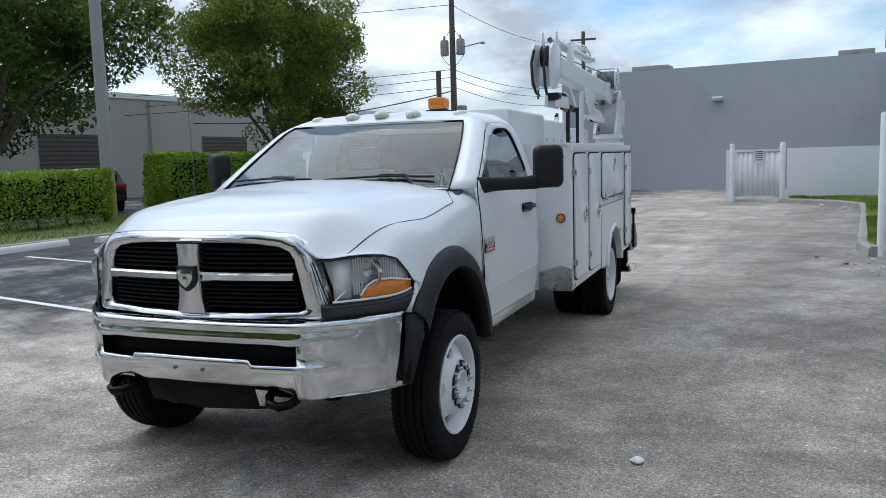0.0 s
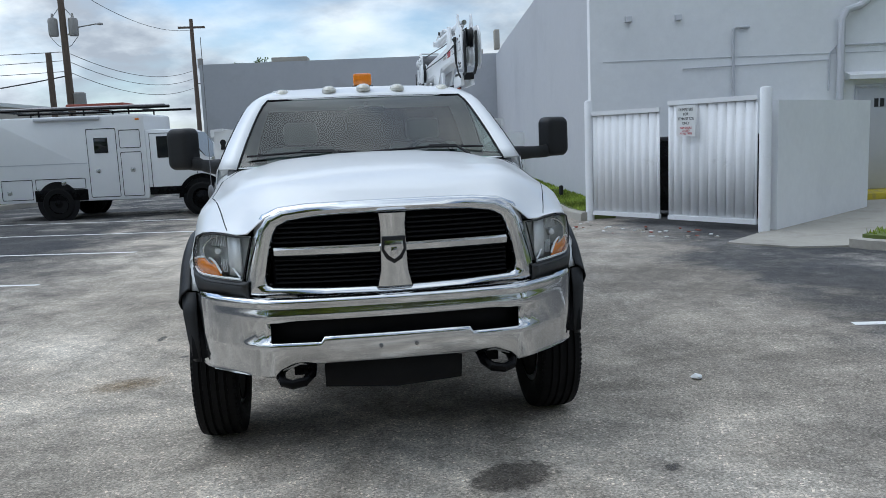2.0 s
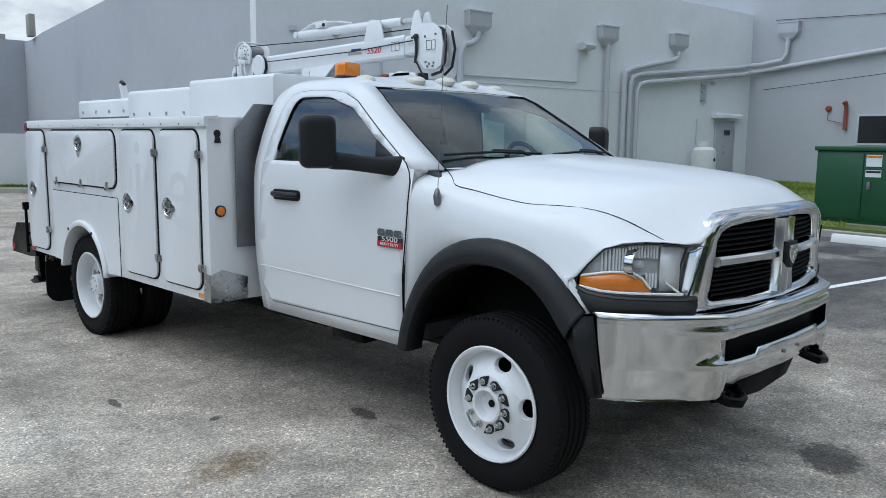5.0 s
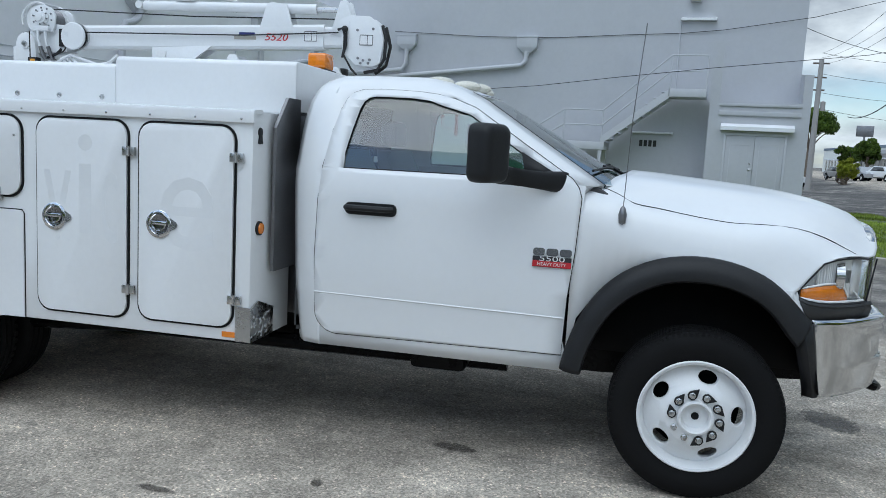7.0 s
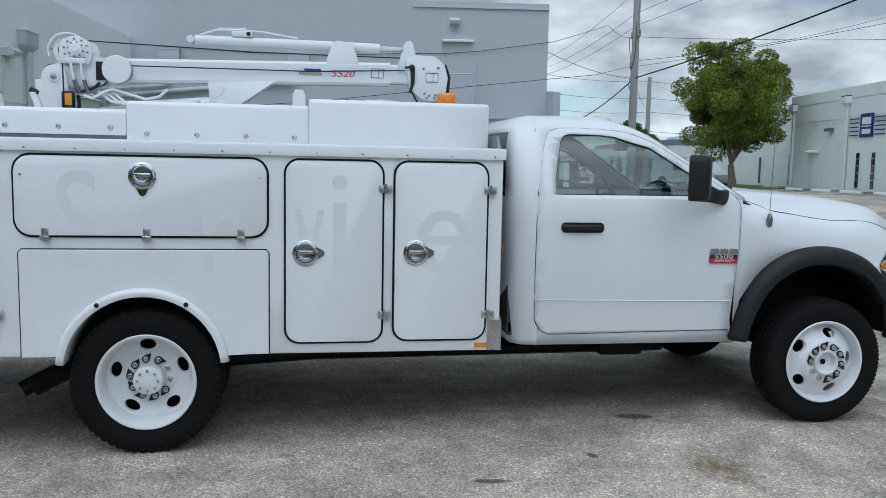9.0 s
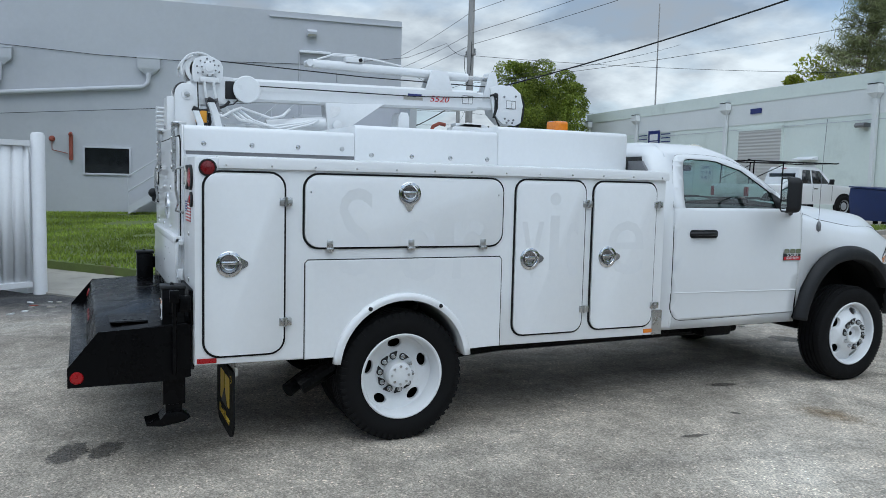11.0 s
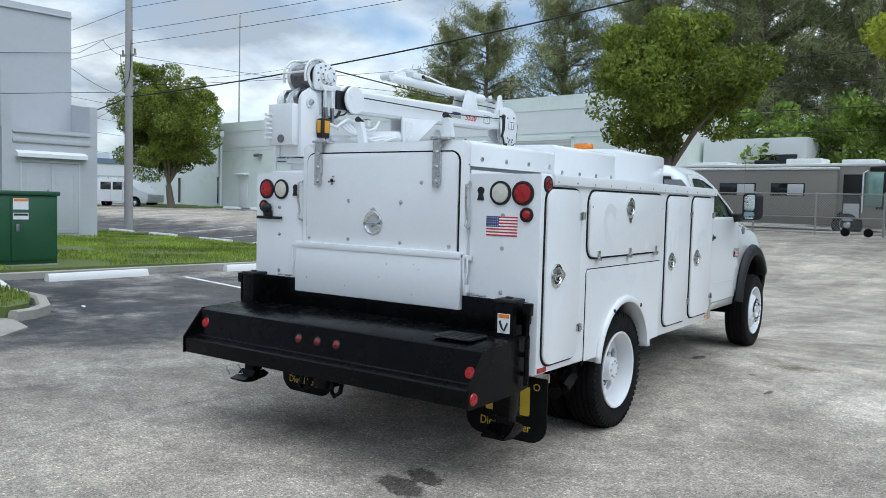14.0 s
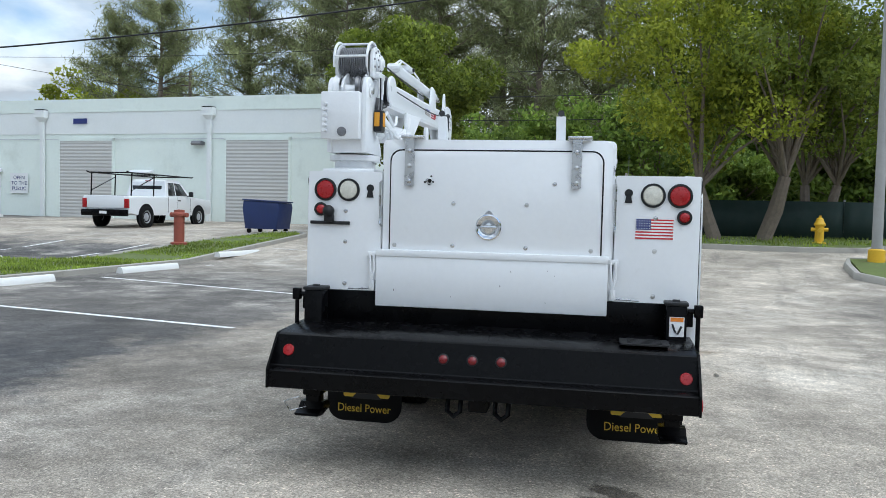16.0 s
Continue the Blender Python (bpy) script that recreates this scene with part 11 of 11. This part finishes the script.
add_box(pk, "plate_bar", WHITEPRINT, -3.06, -3.05, -0.15, 0.15, 0.5, 0.6, 0)
bm = bmesh.new()
for y in (-0.85, 0.85):
    tube(bm, [(-2.85, y, 2.06), (-2.7, y, 2.02), (1.5, y, 2.02), (1.6, y, 2.05)], 0.026, 6)
    for x in (-2.6, -1.2):
        tube(bm, [(x, y, 1.15), (x + 0.04, y, 2.02)], 0.026, 6)
    tube(bm, [(-2.6, y, 1.35), (-1.2, y, 1.9)], 0.018, 6)
for x in (-2.7, -0.6, 1.2):
    tube(bm, [(x, -0.85, 2.02), (x, 0.85, 2.02)], 0.026, 6)
part("ladder_rack", bm, BLACKPAINT, pk, "black tubular ladder rack")

# white panel van by the street tree
wv = vehicle("panel_van", "white panel van with a roof rack parked by the street", "van", pose(49.3, -17.1, 0.56, 0, 0, 209), 5.7, 2.0,
             [(-2.85, 0.42), (2.75, 0.40), (2.85, 0.55), (2.83, 0.95), (2.65, 1.08), (1.95, 1.22), (1.35, 1.86), (1.1, 1.95), (-2.72, 1.98), (-2.82, 1.85)], None,
             [[(1.0, 1.22, -0.28), (1.75, 1.22, -0.28), (1.3, 1.74, -0.28), (1.0, 1.74, -0.28)], [(0.15, 1.22, -0.28), (0.85, 1.22, -0.28), (0.85, 1.74, -0.28), (0.15, 1.74, -0.28)], [(-0.8, 1.22, -0.28), (0.0, 1.22, -0.28), (0.0, 1.74, -0.28), (-0.8, 1.74, -0.28)]], PAINT, (-1.75, 1.85), 0.36, group="")
for s in (-1, 1):
    for x in (-0.05, 0.92):
        add_box(wv, "door_gap", GAP, x - 0.008, x + 0.008, s * 1.0 - 0.006, s * 1.0 + 0.006, 0.5, 1.85)
    add_box(wv, "rear_lamp", REDLENS, -2.86, -2.84, s * 0.85 - 0.08, s * 0.85 + 0.08, 0.95, 1.5)
    add_box(wv, "rear_window", DARKGLASS, -2.86, -2.83, s * 0.4 - 0.32, s * 0.4 + 0.32, 1.22, 1.72)
    add_box(wv, "door_mirror", BLACKPLASTIC, 1.55, 1.68, s * 1.14 - 0.1, s * 1.14 + 0.1, 1.2, 1.45)
    bm = bmesh.new()
    tube(bm, [(-2.4, s * 0.75, 2.14), (0.6, s * 0.75, 2.14)], 0.025, 6)
    part("rack_rail", bm, STEEL, wv)
for x in (-2.3, -1.3, -0.3, 0.5):
    bm = bmesh.new()
    tube(bm, [(x, -0.85, 1.93), (x, -0.8, 2.12), (x, 0.8, 2.12), (x, 0.85, 1.93)], 0.025, 6)
    part("rack_bar", bm, STEEL, wv)
add_box(wv, "bumper", DARKSTEEL, -2.95, -2.82, -0.95, 0.95, 0.42, 0.58)

# dark SUV behind the hedge, tail to the lot
sv = vehicle("suv", "black SUV parked behind the hedge", "car", pose(-24.2, 17.6, 0.02, 0, 0, 155), 4.6, 1.9,
             [(-2.3, 0.4), (2.25, 0.4), (2.3, 0.8), (1.2, 1.0), (-2.25, 1.08), (-2.3, 0.8)],
             [(-2.2, 1.05, 0), (1.1, 1.0, 0), (0.3, 1.55, 1), (-1.6, 1.66, 1), (-1.95, 1.55, 1)],
             [[(-1.7, 1.1, 0.1), (0.7, 1.1, 0.1), (0.25, 1.48, 0.85), (-1.5, 1.52, 0.85)]], material("black_car_paint", (0.012, 0.012, 0.016), 0.2, coat=0.8), (-1.4, 1.4), 0.36)
for y in (-0.75, 0.75):
    add_box(sv, "tail_lamp", REDLENS, -2.34, -2.25, y - 0.2, y + 0.2, 0.88, 1.04, 0.02)
add_box(sv, "rear_window", DARKGLASS, -2.16, -2.1, -0.68, 0.68, 1.12, 1.5, 0.01)
add_box(sv, "rear_bumper", BLACKPLASTIC, -2.36, -2.28, -0.9, 0.9, 0.4, 0.62, 0.02)
add_box(sv, "plate_bar", WHITEPRINT, -2.345, -2.31, -0.22, 0.22, 0.72, 0.84, 0)

# motorhome
rv = thing("motorhome", "long taupe motorhome with white roof gear", "motorhome", pose(3.0, -24.9, 0.62))
bm = bmesh.new()
prism(bm, [(0.0, 0.4), (8.8, 0.4), (8.8, 2.75), (0.3, 2.75), (0.05, 2.3)], "y", -1.2, 1.2, 0.06)
part("body", bm, TAN, rv)
add_box(rv, "roof_edge", WALLWHITE, 0.1, 8.75, -1.23, 1.23, 2.66, 2.78, 0.03)
for x0, x1 in ((2.9, 4.2), (4.8, 6.3)):
    add_box(rv, "side_window", DARKGLASS, x0, x1, 1.46, 1.495, 1.5, 2.0, 0.01)
    add_box(rv, "window_half", GREYTRIM, x0 + 0.05, (x0 + x1) / 2, 1.495, 1.505, 1.53, 1.97, 0.004)
add_box(rv, "slide_out", TAN, 1.75, 8.5, 1.15, 1.48, 0.75, 2.52, 0.03)
add_box(rv, "cab_door", BLACKPLASTIC, 0.95, 1.6, 1.19, 1.215, 0.55, 2.35, 0.01)
add_box(rv, "step_well", GREYTRIM, 1.0, 1.55, 1.215, 1.225, 0.6, 1.25, 0.004)
bm = bmesh.new()
loft(bm, [[(x - 0.02 * k, y, 1.15 + 1.3 * k) for k in (0, 0.33, 0.66, 1)] for x, y in ((-0.02, -1.1), (-0.09, -0.5), (-0.10, 0.0), (-0.08, 0.6), (0.0, 1.08), (0.25, 1.22), (0.85, 1.235))], closed=False)
part("windscreen", bm, material("green_windscreen", (0.20, 0.33, 0.30), 0.08, coat=0.6), rv, "large green tinted wraparound windscreen", smooth=60, thick=0.01)
add_box(rv, "front_visor", BLACKPLASTIC, -0.12, 0.7, -1.15, 1.24, 2.45, 2.62, 0.03)
bm = bmesh.new()
tube(bm, [(0.9, 1.25, 0.9), (0.9, 1.27, 1.6), (0.9, 1.27, 2.4), (0.75, 1.27, 2.5)], 0.03, 6)
part("grab_rail", bm, GATEWHITE, rv)
add_box(rv, "windscreen_backing", material("green_shade", (0.16, 0.30, 0.26), 0.5), 0.0, 0.02, -1.05, 1.05, 1.2, 2.3, 0)
add_box(rv, "front_corner", BLACKPLASTIC, 0.0, 0.45, 1.195, 1.22, 1.05, 2.4, 0.01)
for x in (1.4, 6.6):
    bm = bmesh.new()
    lathe(bm, [(0.55, 0), (0.55, 0.02), (0, 0.02)], (x, 1.195, 0.45), "y", 26)
    part("wheel_arch", bm, DEEPBLACK, rv)
    road_wheel(rv, x, 1.12, 0.45, 0.25, 1, CHROME)
for x0, x1, z in ((0.6, 1.9, 0.18), (2.6, 4.0, 0.24), (4.6, 5.3, 0.2), (6.4, 8.0, 0.14)):
    add_box(rv, "roof_unit", WALLWHITE if x0 != 4.6 else BLACKPLASTIC, x0, x1, -0.5, 0.5, 2.78, 2.78 + z, 0.05)
add_box(rv, "awning_roll", WALLWHITE, 1.7, 8.4, 1.36, 1.52, 2.52, 2.62, 0.03)
# covered boat and yard clutter
bm = bmesh.new()
rings = []
for x, w, h in ((0, 0.1, 0.9), (0.8, 0.75, 1.05), (2.2, 1.0, 1.1), (4.0, 1.0, 1.15), (5.0, 0.85, 1.0)):
    rings.append([(x, -w, 0.55), (x, -w, 0.8), (x, 0, h), (x, w, 0.8), (x, w, 0.55), (x, 0, 0.25)])
loft(bm, rings, caps=(True, True))
solid("covered_boat", bm, material("blue_grey_tarpaulin", (0.13, 0.19, 0.30), 0.7, vary=0.2, scale=4), "boat under a blue-grey tarpaulin in the yard", "boat", pose(-2.3, -25.2, 0.75, 0, 0, 10))
for i, (u, v, w, h, mt) in enumerate(((1.3, -22.6, 0.5, 0.5, STOPWHITE), (0.6, -22.9, 0.7, 0.3, RUSTRED), (1.9, -22.2, 0.4, 0.7, CONCRETE), (-0.2, -25.5, 1.6, 1.5, GREYTRIM), (-1.6, -25.6, 0.5, 1.6, WALLTAN))):
    bm = bmesh.new()
    box(bm, -w / 2, w / 2, -0.25, 0.25, 0, h, 0.02)
    solid("yard_crate", bm, mt, "crate of clutter standing in the fenced yard", "crate", pose(u, v, ground_z(u, v), 0, 0, i * 23), group="yard clutter")
bm = bmesh.new()
prism(bm, [(0, 0), (0.12, 0), (0.55, 2.6), (0.45, 2.62)], "y", -0.05, 0.05)
solid("leaning_board", bm, WALLTAN, "timber board leaning in the yard", "board", pose(0.6, -25.4, 0.75))


# ---- fences ----
def chain_link():
    t = thing("chain_link_fence", "grey chain-link yard fence with a rolling gate", "fence")
    v = -19.6
    for u in (0.1, 2.2, 4.3, 6.4, 8.5, 10.6, 12.9):
        bm = bmesh.new()
        tube(bm, [(u, v, ground_z(u, v) - 0.1), (u, v, 2.2)], 0.035, 8)
        part("post", bm, POLEGREY, t)
    for z in (2.14, 1.35, 0.82):
        bm = bmesh.new()
        tube(bm, [(0.1, v, z), (12.9, v, z)], 0.022, 6)
        part("rail", bm, POLEGREY, t)
    bm = bmesh.new()
    k = 0.1
    while k < 12.9:
        for s in (-1, 1):
            a, b = (k, 0.82), (k + s * 1.3, 2.12)
            if 0.1 <= b[0] <= 12.9:
                w = 0.006
                q = [bm.verts.new(p) for p in ((a[0] - w, v, a[1]), (a[0] + w, v, a[1]), (b[0] + w, v, b[1]), (b[0] - w, v, b[1]))]
                bm.faces.new(q)
        k += 0.085
    ob = part("mesh", bm, POLEGREY, t, smooth=0)
    ob["kind"] = "stuff"
    for u in (2.6, 3.3):
        bm = bmesh.new()
        lathe(bm, [(0.13, -0.05), (0.14, -0.03), (0.14, 0.03), (0.13, 0.05), (0, 0.05)], (u, v + 0.15, ground_z(u, v) + 0.14), "y", 16)
        part("gate_wheel", bm, RUBBER, t)


chain_link()
t = thing("screen_fence", "dark green mesh screen fence behind the trees", "fence")
GREENMESH = material("dark_green_screen", (0.008, 0.022, 0.018), 0.8, vary=0.2, scale=3)
for i in range(9):
    bm = bmesh.new()
    u = 0.0 - i * 2.2
    pts = [(u - 2.2 * k / 8, -19.6 + 0.03 * math.sin(k * 1.9 + i)) for k in range(9)]
    loft(bm, [[(a, b, 0.66) for a, b in pts], [(a, b, 2.14 + 0.0 * i) for a, b in pts]], closed=False)
    part("screen_panel", bm, GREENMESH, t, thick=0.01)
    bm = bmesh.new()
    tube(bm, [(u, -19.66, 0.5), (u, -19.66, 2.22)], 0.035, 8)
    part("post", bm, POLEGREY, t)

# ---- street furniture ----
t = thing("standpipe_hydrant", "faded red fire standpipe in the grass", "hydrant", pose(12.5, -9.7, ground_z(12.5, -9.7) + 0.1))
bm = bmesh.new()
lathe(bm, [(0.24, 0), (0.24, 0.06), (0.15, 0.08), (0.15, 0.82), (0.19, 0.84), (0.19, 0.9), (0.15, 0.94), (0.15, 1.0), (0, 1.02)], (0, 0, 0), "z", 20)
part("barrel", bm, RUSTRED, t)
bm = bmesh.new()
tube(bm, [(-0.28, 0, 0.86), (0.28, 0, 0.86)], 0.07, 12)
part("outlet", bm, RUSTRED, t)
t = thing("fire_hydrant", "yellow fire hydrant on the verge", "hydrant", pose(-5.45, -16.6, ground_z(0, -16.6) + 0.12))
bm = bmesh.new()
lathe(bm, [(0.2, 0), (0.2, 0.06), (0.13, 0.08), (0.13, 0.55), (0.17, 0.58), (0.17, 0.63), (0.13, 0.68), (0.1, 0.78), (0.04, 0.82), (0.04, 0.88), (0, 0.88)], (0, 0, 0), "z", 20)
part("barrel", bm, HYDYELLOW, t)
bm = bmesh.new()
tube(bm, [(-0.24, 0, 0.45), (0.24, 0, 0.45)], 0.06, 12)
tube(bm, [(0, 0, 0.42), (0, 0.22, 0.42)], 0.07, 12)
part("outlet", bm, HYDYELLOW, t)
t = thing("dumpster", "dark blue steel rubbish dumpster", "dumpster", pose(12.45, -14.6, ground_z(12.45, -14.6), 0, 0, 4))
bm = bmesh.new()
prism(bm, [(-0.62, 0.15), (0.55, 0.15), (0.66, 0.85), (0.62, 1.12), (-0.68, 1.05), (-0.72, 0.9)], "y", -0.55, 0.55, 0.02)
part("bin", bm, BLUEBIN, t)
bm = bmesh.new()
prism(bm, [(-0.72, 1.06), (0.65, 1.13), (0.65, 1.17), (-0.72, 1.1)], "y", -0.58, 0.58)
part("lid", bm, BLUEBIN, t)
for x in (-0.52, 0.46):
    for y in (-0.42, 0.42):
        bm = bmesh.new()
        lathe(bm, [(0.08, -0.03), (0.08, 0.03), (0, 0.03)], (x, y, 0.08), "y", 14)
        part("caster", bm, RUBBER, t)

# ---- far road: shops and parked cars ----
BLUEGREY = material("blue_grey_paint", (0.16, 0.21, 0.28), 0.6, vary=0.1, scale=3)
SHOPGREY = material("grey_brown_shop_paint", (0.30, 0.29, 0.28), 0.8, vary=0.1, scale=2)
for u, v, w, d, h, turn, mt, label in ((67.6, -22.4, 20, 10, 3.75, 4, WALLWHITE, "long low white workshop with dark doors"), (98.0, -24.0, 21, 12, 3.5, 4, SHOPGREY, "low grey commercial building down the road"), (140.0, -26.0, 44, 14, 4.6, 4, WALLWHITE, "pale commercial building far down the road")):
    fb = thing("far_shop", label, "building", pose(u, v, 0.5, 0, 0, turn))
    bm = bmesh.new()
    box(bm, -w / 2, w / 2, -d / 2, d / 2, -0.6, h - 0.4)
    part("wall", bm, mt, fb)
    bm = bmesh.new()
    box(bm, -w / 2 - 0.08, w / 2 + 0.08, -d / 2 - 0.08, d / 2 + 0.08, h - 0.4, h)
    part("parapet", bm, GREYTRIM if mt is SHOPGREY else BLUEGREY, fb)
    for k in range(int(w / 2.6)):
        bm = bmesh.new()
        x = -w / 2 + 0.9 + k * 2.6
        tall = k % 3 != 1
        box(bm, x, x + (1.1 if tall else 1.5), d / 2 - 0.04, d / 2 + 0.04, 0.05 if tall else 1.0, 2.3)
        part("door" if tall else "window", bm, DARKGLASS, fb)
        bm = bmesh.new()
        prism(bm, [(d / 2, 2.62), (d / 2 + 0.6, 2.45), (d / 2 + 0.6, 2.4), (d / 2, 2.4)], "x", x - 0.1, x + 1.4)
        part("canopy", bm, GREYTRIM, fb)
    bm = bmesh.new()
    box(bm, -w * 0.2, -w * 0.2 + 1.2, -0.6, 0.6, h, h + 0.6, 0.03)
    part("roof_unit", bm, GREYTRIM, fb)
bm = bmesh.new()
prism(bm, [(-1.1, 0.0), (1.1, 0.0), (1.25, 1.3), (-1.25, 1.3)], "y", -0.8, 0.8, 0.02)
solid("waste_skip", bm, BLUEGREY, "blue-grey steel waste skip by the workshop", "skip", pose(58.2, -16.2, 0.55, 0, 0, 5))
cars = [(84.5, -11.2, 195, SHOPGREY), (81.4, -12.8, 200, FARCAR), (79.0, -14.4, 205, PAINT), (76.6, -15.4, 200, PAINT), (73.5, -15.6, 185, FARCAR), (64.0, -4.6, 200, PAINT), (92.0, -12.5, 200, FARCAR)]
for u, v, a, pt in cars:
    vehicle("parked_car", "parked car by the far road", "car", pose(u, v, ground_z(u, v), 0, 0, a), 4.4, 1.8,
            [(-2.2, 0.35), (2.15, 0.35), (2.2, 0.7), (1.2, 0.85), (-1.9, 0.9), (-2.2, 0.75)],
            [(-1.7, 0.88, 0), (1.1, 0.85, 0), (0.4, 1.35, 1), (-1.1, 1.38, 1)],
            [[(-1.3, 0.93, 0.1), (0.8, 0.93, 0.1), (0.35, 1.28, 0.85), (-1.0, 1.3, 0.85)]], pt, (-1.35, 1.35), 0.32, group="parked cars by the far road")
bm = bmesh.new()
tube(bm, [(0, 0, 0), (0, 0, 6)], 0.12, 8)
box(bm, -0.95, 0.95, -0.15, 0.15, 5.2, 6.5, 0.05)
solid("road_sign", bm, DARKSTEEL, "dark sign board on a post by the road", "sign", pose(103.2, -15.6, 0.3, 0, 0, 80))
